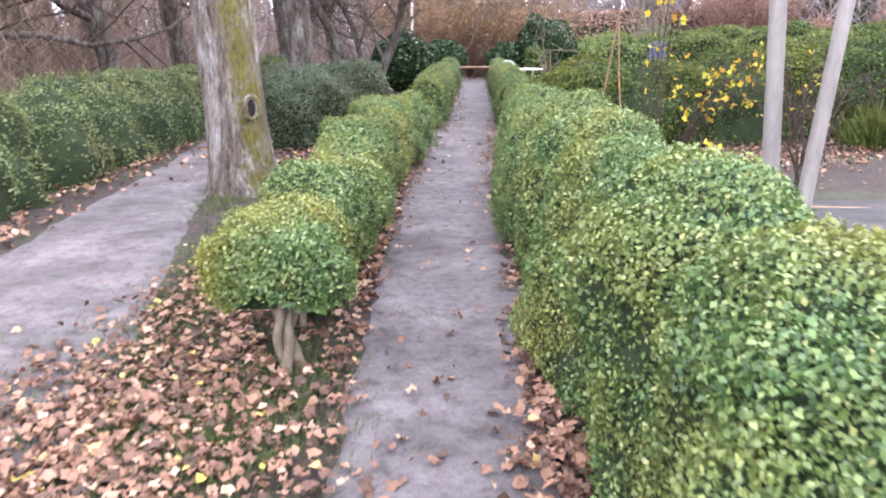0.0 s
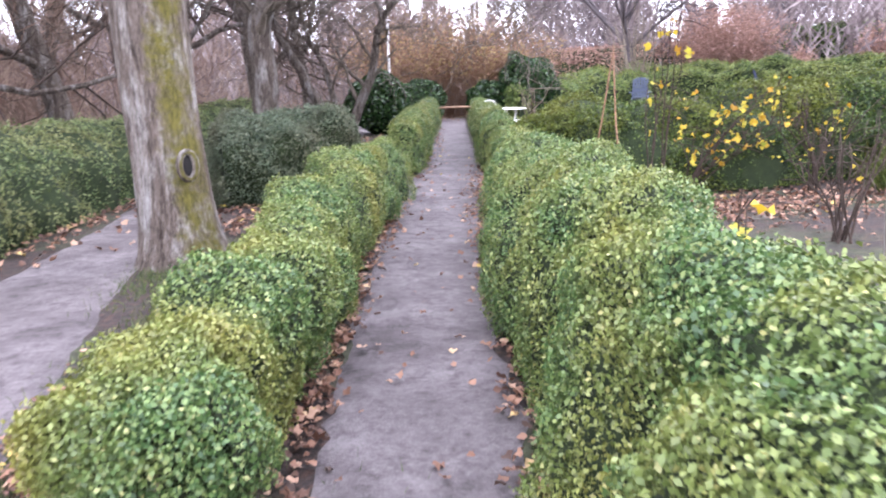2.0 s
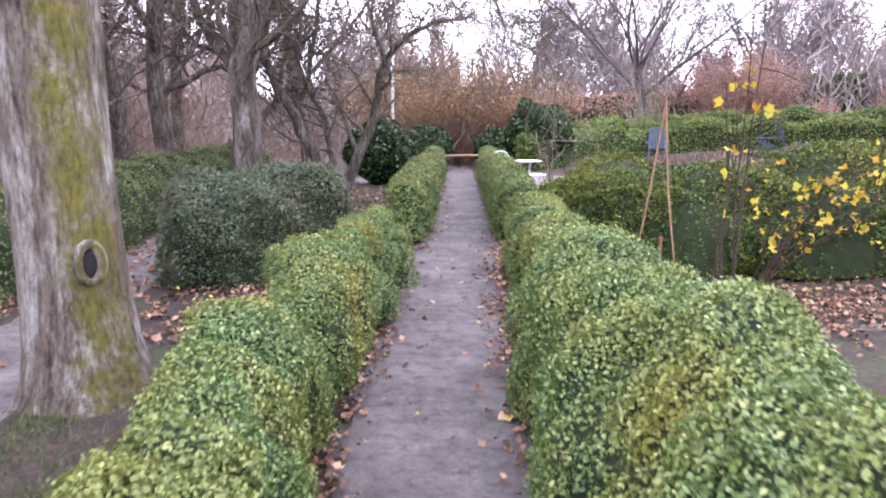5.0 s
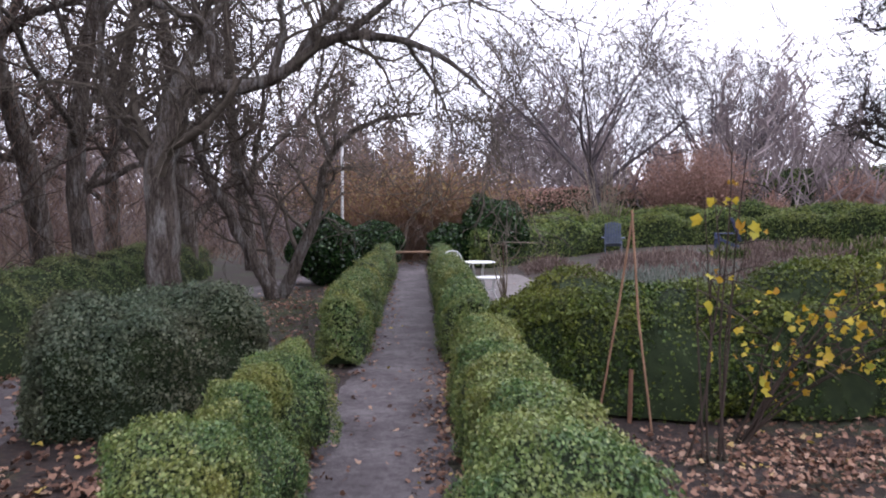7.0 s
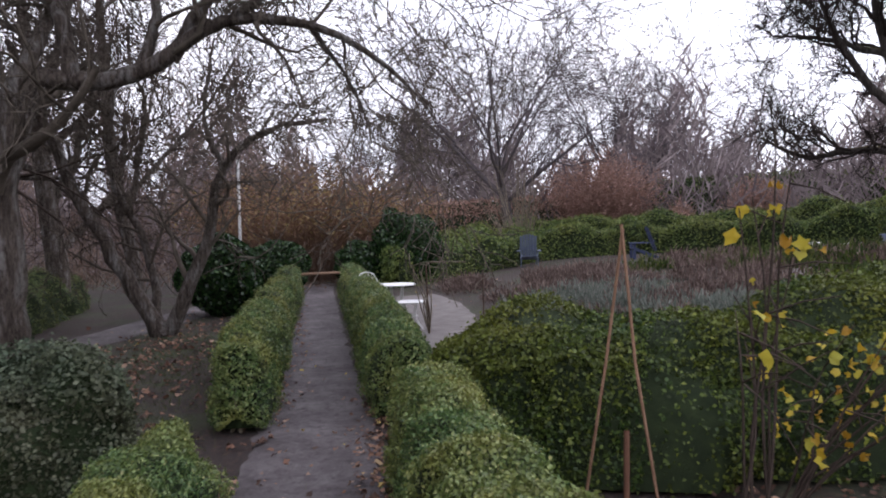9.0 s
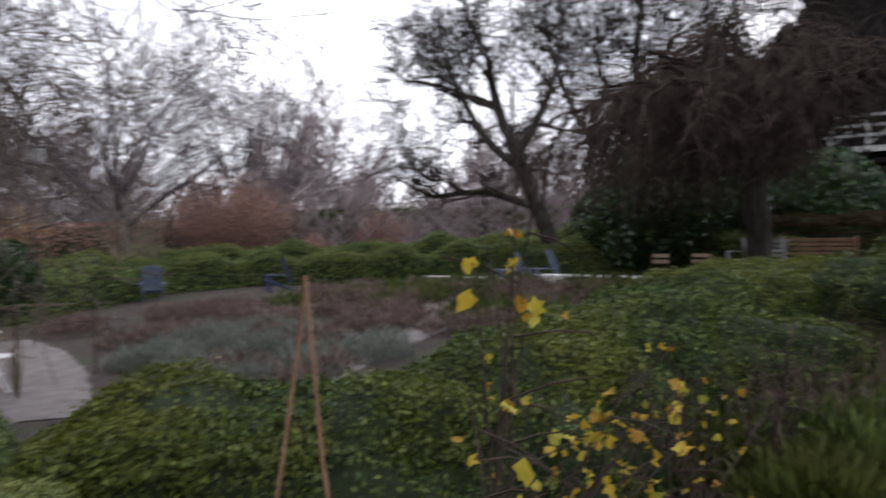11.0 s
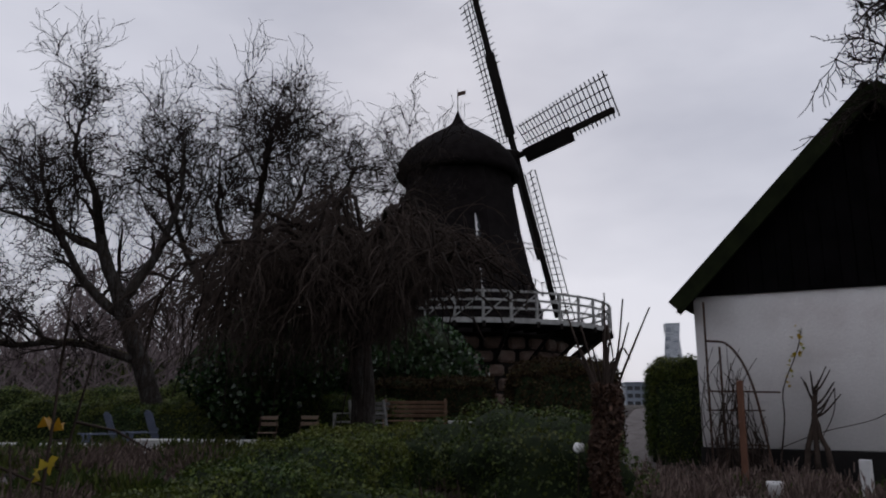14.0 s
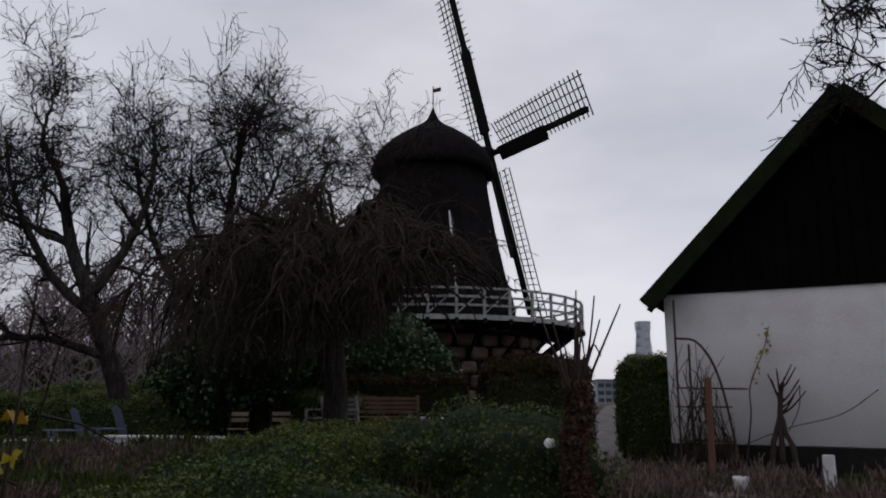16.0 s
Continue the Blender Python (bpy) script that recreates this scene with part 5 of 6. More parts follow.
weeping_tree()
shrub("yew_mass", (18.4, 18.9), (5.4, 4.2, 3.6), M_LAUREL, "dark evergreen yew mass in deep shade", 9000, 0.10, 5, lumps=0.1)
shrub("yew_mass", (21.0, 15.6), (3.6, 3.4, 3.2), M_LAUREL, "dark evergreen bush before the mill", 5000, 0.10, 6, lumps=0.12)

# the brown hedges' shade is in their leaf colour
hedge("clipped_hedge", [(14.75, 11.25), (15.5, 9.35)], 0.95, 1.92, M_HEDGE_SHADED, "square clipped hedge, half brown and half green", leaf=0.035, density=1500, lumps=0.0, seed=61, boxy=6, wave=0.0)
hedge("clipped_hedge", [(18.4, 16.2), (19.5, 13.0)], 0.9, 1.55, M_HEDGE_SHADED, "square clipped brown hedge behind the benches", leaf=0.04, density=1000, lumps=0.0, seed=62, boxy=6)
hedge("clipped_hedge", [(15.9, 8.75), (16.3, 7.7)], 0.8, 1.95, M_BOX_DARK, "narrow clipped dark green hedge beside the house", leaf=0.03, density=1500, lumps=0.0, seed=63, boxy=5)
hedge("garden_hedge", [(16.9, 24.0), (17.8, 20.5), (18.0, 17.0), (17.2, 14.6)], 1.1, 1.15, M_BOX_DARK, "dark waving hedge behind the loungers", leaf=0.045, density=700, lumps=0.0, seed=64, wave=0.09, wave_len=3.4)
shrub("wild_shrub", (9.4, 12.3), (2.6, 1.8, 1.0), M_IVY, "low spreading green shrub in the border", 7000, 0.035, 7, lumps=0.14)
shrub("wild_shrub", (9.9, 10.9), (2.0, 2.2, 1.15), M_IVY, "rounded green shrub in the border", 7000, 0.035, 8, lumps=0.16)
shrub("rose_shrub", (9.1, 9.35), (1.7, 2.0, 1.45), M_IVY, "straggling green rose shrub with a white bloom", 8000, 0.03, 9, lumps=0.2)
shrub("wild_shrub", (7.3, 10.6), (2.2, 1.5, 0.95), M_IVY, "loose green shrub against the hedge", 6500, 0.03, 10, lumps=0.2)


def overhanging_tree():
    """Twigs of a tree that stands out of view beside the house."""
    limbed_tree("overhanging_tree", "leafless tree whose thin twigs hang before the roof", [
        ([(9.6, 2.6, 0.5), (9.5, 2.7, 3.0), (9.3, 3.0, 5.4), (9.2, 3.2, 7.2)], 0.2, 0.1),
        ([(9.3, 3.0, 5.4), (9.4, 4.0, 6.3), (9.5, 5.0, 6.6), (9.6, 5.7, 6.2)], 0.06, 0.012),
        ([(9.3, 3.1, 6.2), (9.3, 4.2, 7.0), (9.4, 5.2, 7.2), (9.6, 6.0, 6.7)], 0.06, 0.012),
        ([(9.3, 3.1, 5.0), (9.5, 4.0, 5.6), (9.7, 4.8, 5.7), (9.9, 5.4, 5.3)], 0.05, 0.01),
        ([(9.2, 3.2, 7.0), (9.3, 4.4, 8.0), (9.5, 5.6, 8.0)], 0.06, 0.012),
    ], 23, spec(depth=4, segments=(6, 6, 6, 6, 5), crook=(0.1, 0.2, 0.22, 0.24, 0.26), rise=(0, 0, -0.04, -0.05, -0.03), kids=(5, 5, 4, 4), spread=(0.4, 0.9), shorter=0.6, slimmer=0.6), M_TWIG_BACKLIT, M_BARK_BACKLIT, twigs=9, twig_len=0.9)


overhanging_tree()


# ---- skyline ----
def twisted_tower():
    """A white tower of stacked blocks, each turned a little on the one below."""
    t = thing("tower", pose(1835, 114, 0, 0, 0, 20), "tall pale tower that twists as it rises, far off", "tower")
    h, w = 183.0 / 9, 33.0
    for i in range(9):
        n = 6
        for k in range(n):
            part("storey_block", boxed((w, w * 0.9, h / n - 0.8), (0, 0, i * h + (k + 0.5) * h / n), turned(0, 0, 10 * i + 10 * k / n), 0.8), M_TOWER, t)
        part("window_band", boxed((w - 1.5, w * 0.9 - 1.5, h), (0, 0, (i + 0.5) * h), turned(0, 0, 10 * i + 5), 0.2), M_SLATE, t, "grey recessed window bands")
    return t


twisted_tower()


def far_block(at, size, label):
    b = thing("office_block", pose(*at, 0, 0, 12), label, "building")
    part("wall", boxed(size, (0, 0, size[2] / 2), None, 0.1), M_SLATE, b)
    part("roof", boxed((size[0] + 0.6, size[1] + 0.6, 0.5), (0, 0, size[2] + 0.25), None, 0.1), M_SLATE, b)
    for k in range(3):
        for i in range(6):
            part("window", boxed((0.2, size[1] / 8, size[2] / 6), (-size[0] / 2 - 0.02, (i - 2.5) * size[1] / 6.2, size[2] * (k + 0.6) / 3.2), None, 0.0), M_GLASSDARK, b)


far_block((233, 29.5, 0), (14, 13, 7.0), "low grey office block on the skyline")


# ---- garden furniture ----
def bistro_table(at, h=0.72, r=0.36, label="round white metal bistro table"):
    t = thing("bistro_table", pose(at[0], at[1], gz(*at[:2])), label, "table")
    part("tabletop", revolve([(0.0, h - 0.012), (r - 0.01, h - 0.012), (r, h - 0.004), (r, h + 0.008), (r - 0.012, h + 0.012), (0.0, h + 0.012)], 32), M_WHITE, t)
    for i in range(4):
        a = math.pi / 4 + i * math.pi / 2
        c, s = math.cos(a), math.sin(a)
        rod("leg", curve([(0.16 * c, 0.16 * s, h - 0.01), (0.12 * c, 0.12 * s, h * 0.5), (0.27 * c, 0.27 * s, 0.0)], 10), 0.011, M_WHITE, t)
    rod("ring", [(0.13 * math.cos(a), 0.13 * math.sin(a), h * 0.5) for a in np.linspace(0, 2 * math.pi, 17)], 0.008, M_WHITE, t)


def wire_chair(m, label="white curved metal garden chair"):
    c = thing("garden_chair", m, label, "chair")
    part("seat", revolve([(0.0, 0.44), (0.2, 0.44), (0.215, 0.45), (0.2, 0.46), (0.0, 0.46)], 24), M_WHITE, c)
    for sx in (-1, 1):
        for sy in (-1, 1):
            rod("leg", curve([(sx * 0.15, sy * 0.15, 0.45), (sx * 0.16, sy * 0.16, 0.22), (sx * 0.2, sy * 0.2, 0.0)], 8), 0.011, M_WHITE, c)
    rod("back_hoop", curve([(-0.2, -0.12, 0.45), (-0.22, -0.24, 0.7), (-0.12, -0.29, 0.88), (0.12, -0.29, 0.88), (0.22, -0.24, 0.7), (0.2, -0.12, 0.45)], 22), 0.012, M_WHITE, c)
    for x in (-0.1, -0.035, 0.035, 0.1):
        rod("back_spindle", [(x, -0.17, 0.45), (x * 1.15, -0.28, 0.87)], 0.007, M_WHITE, c)
    for s in (-1, 1):
        rod("armrest", curve([(s * 0.22, -0.22, 0.68), (s * 0.26, -0.02, 0.66), (s * 0.24, 0.12, 0.62), (s * 0.18, 0.13, 0.45)], 12), 0.01, M_WHITE, c)
    return c


bistro_table((2.1, 19.5))
bistro_table((2.2, 18.6), 0.48, 0.28, "low round white metal side table")
wire_chair(pose(1.75, 20.3, 0, 0, 0, 200))


def deck_chair(m, mat, label):
    """A slatted garden armchair with a raked back and broad arms."""
    c = thing("deck_chair", m, label, "chair")
    for i in range(6):
        x = (i - 2.5) * 0.095
        part("back_slat", boxed((0.085, 0.022, 0.95 - 0.02 * abs(i - 2.5) ** 2), (x * 1.06, -0.36, 0.68), turned(-20, 0, -1.5 * (i - 2.5)), 0.01), mat, c)
    for i in range(5):
        part("seat_slat", boxed((0.54, 0.085, 0.022), (0, 0.28 - i * 0.105, 0.36 - 0.028 * i), turned(14, 0, 0), 0.006), mat, c)
    for s in (-1, 1):
        part("armrest", boxed((0.13, 0.72, 0.025), (s * 0.36, 0.0, 0.55), None, 0.01), mat, c)
        part("front_leg", boxed((0.03, 0.1, 0.55), (s * 0.3, 0.27, 0.27), None, 0.006), mat, c)
        part("back_leg", boxed((0.03, 0.1, 0.95), (s * 0.27, -0.13, 0.2), turned(-66, 0, 0), 0.006), mat, c)
    part("back_rail", boxed((0.62, 0.03, 0.08), (0, -0.42, 0.62), turned(-20, 0, 0), 0.006), mat, c)
    return c


deck_chair(pose(8.5, 31.0, gz(8.5, 31.0), 0, 0, 165), M_BLUE, "blue-grey slatted wooden garden armchair before the hedge")
deck_chair(pose(12.3, 30.0, gz(12.3, 30), 0, 0, 75), M_NAVY, "dark blue slatted garden armchair turned aside")
for x, y in ((15.3, 21.9), (15.6, 20.9)):
    deck_chair(pose(x, y, gz(x, y), 0, 0, 62) @ Matrix.Scale(0.92, 4), M_BLUE, "blue-grey slatted garden armchair by the white wall")


def folding_chair(m):
    c = thing("folding_chair", m, "folding chair with pale slats on a dark frame", "chair", "folding chairs by the hedge")
    for i in range(2):
        part("back_slat", boxed((0.42, 0.018, 0.085), (0, -0.2 - 0.02 * i, 0.78 - 0.14 * i), turned(-8, 0, 0), 0.006), M_TAN_PALE, c)
    for i in range(4):
        part("seat_slat", boxed((0.42, 0.07, 0.018), (0, -0.14 + 0.09 * i, 0.45), None, 0.005), M_TAN_PALE, c)
    for s in (-1, 1):
        rod("front_leg", [(s * 0.2, -0.24, 0.86), (s * 0.2, 0.2, 0.0)], 0.011, M_IRON, c)
        rod("back_leg", [(s * 0.18, 0.16, 0.45), (s * 0.18, -0.22, 0.0)], 0.011, M_IRON, c)
    return c


fc = folding_chair(pose(15.9, 17.4, gz(15.9, 17.4), 0, 0, 115))
copy_thing(fc, pose(16.2, 16.5, gz(16.2, 16.5), 0, 0, 110))


def bench(m, mat, label):
    c = thing("garden_bench", m, label, "bench")
    for i in range(4):
        part("seat_slat", boxed((1.5, 0.09, 0.025), (0, 0.18 - 0.11 * i, 0.44), None, 0.006), mat, c)
    for i in range(4):
        part("back_slat", boxed((1.5, 0.022, 0.07), (0, -0.24 - 0.03 * i, 0.55 + 0.1 * i), turned(-15, 0, 0), 0.006), mat, c)
    for s in (-1, 1):
        part("front_leg", boxed((0.06, 0.06, 0.62), (s * 0.7, 0.2, 0.31), None, 0.006), mat, c)
        part("back_leg", boxed((0.06, 0.06, 0.95), (s * 0.7, -0.27, 0.46), turned(-9, 0, 0), 0.006), mat, c)
        part("armrest", boxed((0.07, 0.52, 0.03), (s * 0.7, -0.02, 0.63), None, 0.006), mat, c)
    return c


bench(pose(16.9, 14.1, gz(16.9, 14.1) + 0.25, 0, 0, 112), M_OLDWOOD, "weathered brown slatted garden bench")
bench(pose(16.2, 15.2, gz(16.2, 15.2) + 0.25, 0, 0, 60), M_GREYWOOD, "pale slatted garden bench seen from its end")
terrace = part("terrace", boxed((3.4, 4.2, 0.5), (0, 0, 0), None, 0.03), M_STONE)
terrace.matrix_basis = pose(17.1, 14.4, gz(17.1, 14.4), 0, 0, 20)
tagged(terrace, "low stone terrace under the benches", "terrace", kind="structure")


def white_table(at, rz):
    t = thing("potting_table", pose(*at, 0, 0, rz), "small white painted potting table", "table")
    part("tabletop", boxed((0.7, 0.45, 0.04), (0, 0, 0.72), None, 0.006), M_WHITE, t)
    for sx in (-1, 1):
        for sy in (-1, 1):
            part("leg", boxed((0.06, 0.06, 0.7), (sx * 0.3, sy * 0.18, 0.35), None, 0.004), M_WHITE, t)


white_table((16.3, 12.7, gz(16.3, 12.7)), 110)
wl_ = thing("white_wall", label="low white rendered garden wall", category="wall", kind="structure")
for a, b in (((14.4, 24.4), (15.3, 20.6)), ((15.25, 20.6), (15.9, 16.9))):
    a, b = Vector((*a, gz(*a))), Vector((*b, gz(*b)))
    d = b - a
    part("wall_section", boxed((d.length, 0.35, 0.55), (a + b) / 2 + Vector((0, 0, 0.0)), turned(0, 0, math.degrees(math.atan2(d.y, d.x))), 0.02), M_WHITE, wl_)
    part("coping", boxed((d.length, 0.42, 0.05), (a + b) / 2 + Vector((0, 0, 0.3)), turned(0, 0, math.degrees(math.atan2(d.y, d.x))), 0.01), M_WHITE, wl_)

# the pale patio under the table
patio = strip("patio", [(2.35, 16.4, 0.3), (2.6, 17.4, 0.6), (2.9, 19.5, 0.8), (3.2, 22, 0.8), (3.3, 24.5, 0.6)], M_PALEGRAVEL, "pale gravel patio by the white table", "patio", 0.015, seed=7.0)
strip("garden_path", [(4.6, 15.0, 0.5), (6.5, 16.5, 0.45), (8.8, 17.2, 0.45), (10.5, 19.5, 0.5), (11.0, 23, 0.5)], M_PALEGRAVEL, "pale winding path through the garden beds", "path", 0.012, seed=8.0)
strip("mill_path", [(11.5, 9.1, 0.5), (13.5, 9.0, 0.6), (18, 9.3, 0.7), (26, 9.6, 0.8), (60, 10, 1.5)], M_PALEGRAVEL, "trodden earth path between hedge and house", "path", 0.012, seed=9.0)


# ---- garden beds ----
def bed(name, spots, mat, label, n, h, seed, thin=0.09, lean=0.4, spread=1.0):
    """Stalks or foliage in soft tufts round a number of spots: (x, y, radius)."""
    rng = np.random.default_rng(seed)
    k = rng.integers(0, len(spots), n)
    sp = np.array(spots)[k]
    a, r = rng.uniform(0, 2 * np.pi, n), np.sqrt(rng.random(n))
    x, y = sp[:, 0] + np.cos(a) * r * sp[:, 2], sp[:, 1] + np.sin(a) * r * sp[:, 2]
    hh = h * rng.uniform(0.5, 1.1, n) * (1 - 0.55 * r * r)
    base = np.stack([x, y, G(x, y)], 1)
    d = np.stack([np.cos(a) * r * lean + rng.normal(0, 0.25, n), np.sin(a) * r * lean + rng.normal(0, 0.25, n), np.ones(n)], 1)
    d /= np.linalg.norm(d, axis=1)[:, None]
    u0 = rng.uniform(0, 0.75, n)[:, None]
    p0, p1 = base + d * hh[:, None] * u0, base + d * hh[:, None] * (u0 + 0.25)
    s = np.cross(d, rng.normal(0, 1, (n, 3)))
    s *= (thin * 0.1 / (np.linalg.norm(s, axis=1) + 1e-9))[:, None]
    v = np.stack([p0 - s, p0 + s, p1 + s * 0.6, p1 - s * 0.6], 1).reshape(-1, 3)
    return tagged(part(name, (v, np.arange(4 * n).reshape(-1, 4)), mat), label, "plants", kind="stuff")


rb = random.Random(4)
bed("lavender_bed", [(4.6 + rb.uniform(-0.6, 2.5), 16.5 + rb.uniform(-1, 4.5), rb.uniform(0.3, 0.5)) for _ in range(26)], M_LAVENDER, "grey-green lavender clumps in the beds", 16000, 0.5, 1, 0.12, 0.7)
bed("dry_perennials", [(4.5 + rb.uniform(0, 9), 17 + rb.uniform(-2, 9), rb.uniform(0.35, 0.7)) for _ in range(70)], M_FADED, "faded brown perennials and seed heads", 42000, 0.52, 2, 0.12, 0.6)
bed("green_perennials", [(9 + rb.uniform(0, 6), 15 + rb.uniform(0, 9), rb.uniform(0.3, 0.6)) for _ in range(40)], M_IVY, "low green perennials in the beds", 20000, 0.55, 3, 0.2, 0.6)
bed("border_stalks", [(6.6 + rb.uniform(0, 3.2), 9.4 + rb.uniform(0, 1.4), rb.uniform(0.25, 0.5)) for _ in range(22)], M_FADED, "tall dry stalks in the border", 15000, 0.75, 4, 0.08, 0.5)
bed("border_greens", [(5.2 + rb.uniform(0, 4.2), 9.0 + rb.uniform(0, 1.5), rb.uniform(0.2, 0.45)) for _ in range(34)], M_IVY, "tangled green stalks and leaves in the border", 22000, 0.62, 7, 0.11, 0.7)
bed("house_border", [(8.5 + rb.uniform(0, 4.6), 4.2 + rb.uniform(0, 4.4), rb.uniform(0.25, 0.5)) for _ in range(52)], M_FADED, "withered brown plants in the bed by the house", 30000, 0.5, 5, 0.1, 0.7)
bed("house_border_green", [(8.5 + rb.uniform(0, 4), 5.2 + rb.uniform(0, 3.6), rb.uniform(0.2, 0.4)) for _ in range(24)], M_IVY, "green weeds in the bed by the house", 9000, 0.3, 6, 0.14, 0.7)


# ---- by the house wall ----
HW = pose(13.39, 7.77, 0, 0, 0, math.degrees(math.atan2(-3.04, -0.42)))


def wall_place(u, out):
    """A place u metres along the gable and that far in front of it, on the ground."""
    v = HW @ Vector((u, -out, 0))
    return v.x, v.y, gz(v.x, v.y)


def rose_arch():
    x, y, z = wall_place(0.55, 0.35)
    t = thing("rose_arch", pose(x, y, z, 0, 0, 262), "rusty rose arch tangled with bare brown canes", "arch")
    H = 2.35
    for dx in (-0.36, -0.16, 0.36):
        if dx < 0.3:
            rod("upright", [(dx, 0, -0.05), (dx * 0.95, 0, H + (0.35 if dx < -0.3 else -0.35))], 0.018, M_IRON, t)
    rod("bow", curve([(-0.34, 0, H - 0.25), (0.0, 0, H - 0.35), (0.28, 0, H - 0.95), (0.5, 0, 0)], 18), 0.02, M_IRON, t)
    for h in (0.55, 1.05):
        rod("crossbar", [(-0.4, 0, h), (0.42, 0, h)], 0.012, M_IRON, t)
    rng = np.random.default_rng(7)
    tb = Tubes()
    for i in range(70):
        u = rng.uniform(-0.4, 0.45)
        hh = rng.uniform(0.6, H - 0.3) * (1 - 0.4 * max(0, u) / 0.45)
        p = [(u, 0, 0), (u + rng.normal(0, 0.1), rng.normal(0, 0.05), hh * 0.4), (u * 0.8 + rng.normal(0, 0.12), rng.normal(0, 0.06), hh * 0.75), (u * 0.7 + rng.normal(0, 0.16), rng.normal(0, 0.08), hh)]
        tb.add(curve(p, 8), np.linspace(0.011, 0.005, len(curve(p, 8))), 3)
    part("cane_tangle", tb.mesh(), M_TWIG, t)["kind"] = "stuff"


def t_post():
    x, y, z = wall_place(0.75, 1.3)
    t = thing("post", pose(x, y, z, 0, 0, 262), "brown wooden post with an iron crossbar", "post")
    part("shaft", boxed((0.085, 0.085, 1.5), (0, 0, 0.75), turned(0, 1, 0), 0.012), M_RUSTWOOD, t)
    rod("crossbar", [(-0.4, 0, 1.36), (0.52, 0, 1.34)], 0.014, M_IRON, t)


def wall_vine():
    x, y, z = wall_place(1.2, 0.12)
    t = thing("wall_vine", pose(x, y, z, 0, 0, 262), "thin climbing rose with last yellow leaves on the wall", "plant")
    p = curve([(-0.15, 0, 0), (0.0, 0, 0.9), (0.02, 0, 1.35), (0.25, 0, 1.9), (0.35, 0, 2.25)], 18)
    rod("stem", p, np.linspace(0.014, 0.006, len(p)), M_TWIG, t)
    rod("stem", curve([(0.0, 0, 0), (0.4, 0, 0.55), (0.65, 0, 1.0), (0.7, 0, 1.35)], 12), 0.008, M_TWIG, t)
    rod("stem", curve([(-0.1, 0, 0.5), (0.5, 0, 0.75), (1.2, 0, 0.95), (1.7, 0, 1.3)], 12), 0.007, M_TWIG, t)
    rng = np.random.default_rng(3)
    q = np.array([p[rng.integers(9, len(p))] for _ in range(26)]) + rng.normal(0, 0.05, (26, 3))
    part("yellow_leaves", leaves(q, rng.normal(0, 1, q.shape), 0.055, rng, 0.3), M_YELLOW, t)["kind"] = "stuff"


def pollard():
    x, y, z = wall_place(1.6, 0.3)
    t = thing("pruned_shrub", pose(x, y, z, 0, 0, 262), "hard-pruned shrub with knuckled bare stems against the wall", "shrub")
    rng = np.random.default_rng(9)
    for dx in (-0.2, 0.0, 0.22):
        p = curve([(dx, 0, 0), (dx * 0.7, 0, 0.35), (dx * 0.3, 0, 0.7), (0.02, 0, 1.0), (0.05, 0, 1.35)], 10)
        rod("stem", p + rng.normal(0, 0.012, p.shape), np.linspace(0.045, 0.03, len(p)), M_TWIG, t, 7)
    for i in range(14):
        a = rng.uniform(-1.2, 1.2)
        z0 = rng.uniform(0.9, 1.35)
        p = curve([(0.03, 0, z0), (0.03 + 0.16 * math.sin(a), rng.normal(0, 0.05), z0 + 0.1), (0.03 + 0.38 * math.sin(a), rng.normal(0, 0.08), z0 + 0.33)], 6)
        rod("spur", p, np.linspace(0.018, 0.008, len(p)), M_TWIG, t, 5)


rose_arch(), t_post(), wall_vine(), pollard()


def small_box(name, at, size, mat, label, category, rz=0):
    t = thing(name, pose(*at, 0, 0, rz), label, category)
    part("body", boxed(size, (0, 0, size[2] / 2), None, min(size) * 0.08), mat, t)
    return t


def pot(at):
    t = thing("flower_pot", pose(*at), "small white glazed flower pot", "pot")
    part("body", revolve([(0.0, 0.0), (0.075, 0.0), (0.1, 0.16), (0.1, 0.2), (0.085, 0.2), (0.08, 0.15), (0.0, 0.14)], 20), M_WHITE, t, smooth=True)


pot((11.1, 6.9, gz(11.1, 6.9) + 0.12))
small_box("marker_post", (11.5, 5.84, gz(11.5, 5.84)), (0.13, 0.1, 0.55), M_WHITE, "short white painted marker post", "post", 70)
small_box("edging_stone", (11.1, 6.9, gz(11.1, 6.9) - 0.03), (0.5, 0.9, 0.15), M_STONE, "flat grey edging stone under the pot", "stone", 10)


def rock(at, size, label, seed):
    bm = bmesh.new()
    bmesh.ops.create_cube(bm, size=1.0)
    bmesh.ops.subdivide_edges(bm, edges=bm.edges[:], cuts=3, use_grid_fill=True)
    for v in bm.verts:
        c = v.co.lerp(v.co.normalized() * 0.62, 0.55)
        k = 1 + 0.28 * wob(c.x * 1.9 + seed * 3, c.y * 1.9, c.z * 1.9) + 0.1 * wob(c.x * 6, c.y * 6 + seed, c.z * 6)
        v.co = (c.x * size[0] * k, c.y * size[1] * k, (c.z + 0.45) * size[2] * k)
    t = tagged(part("rock", bm, M_STONE), label, "rock", "pale rocks in the border")
    t.matrix_basis = pose(at[0], at[1], gz(*at) - 0.09, 8 * seed - 15, 0, seed * 40)


rock((8.42, 8.9), (0.5, 0.42, 0.42), "pale weathered rock in the border", 1)
rock((8.1, 8.72), (0.36, 0.3, 0.42), "upright pale rock beside the post", 2)
rock((7.9, 9.0), (0.4, 0.35, 0.25), "half-buried pale rock in the border", 3)
rock((3.35, 8.55), (0.17, 0.14, 0.12), "brown rock at the bed's edge", 4)


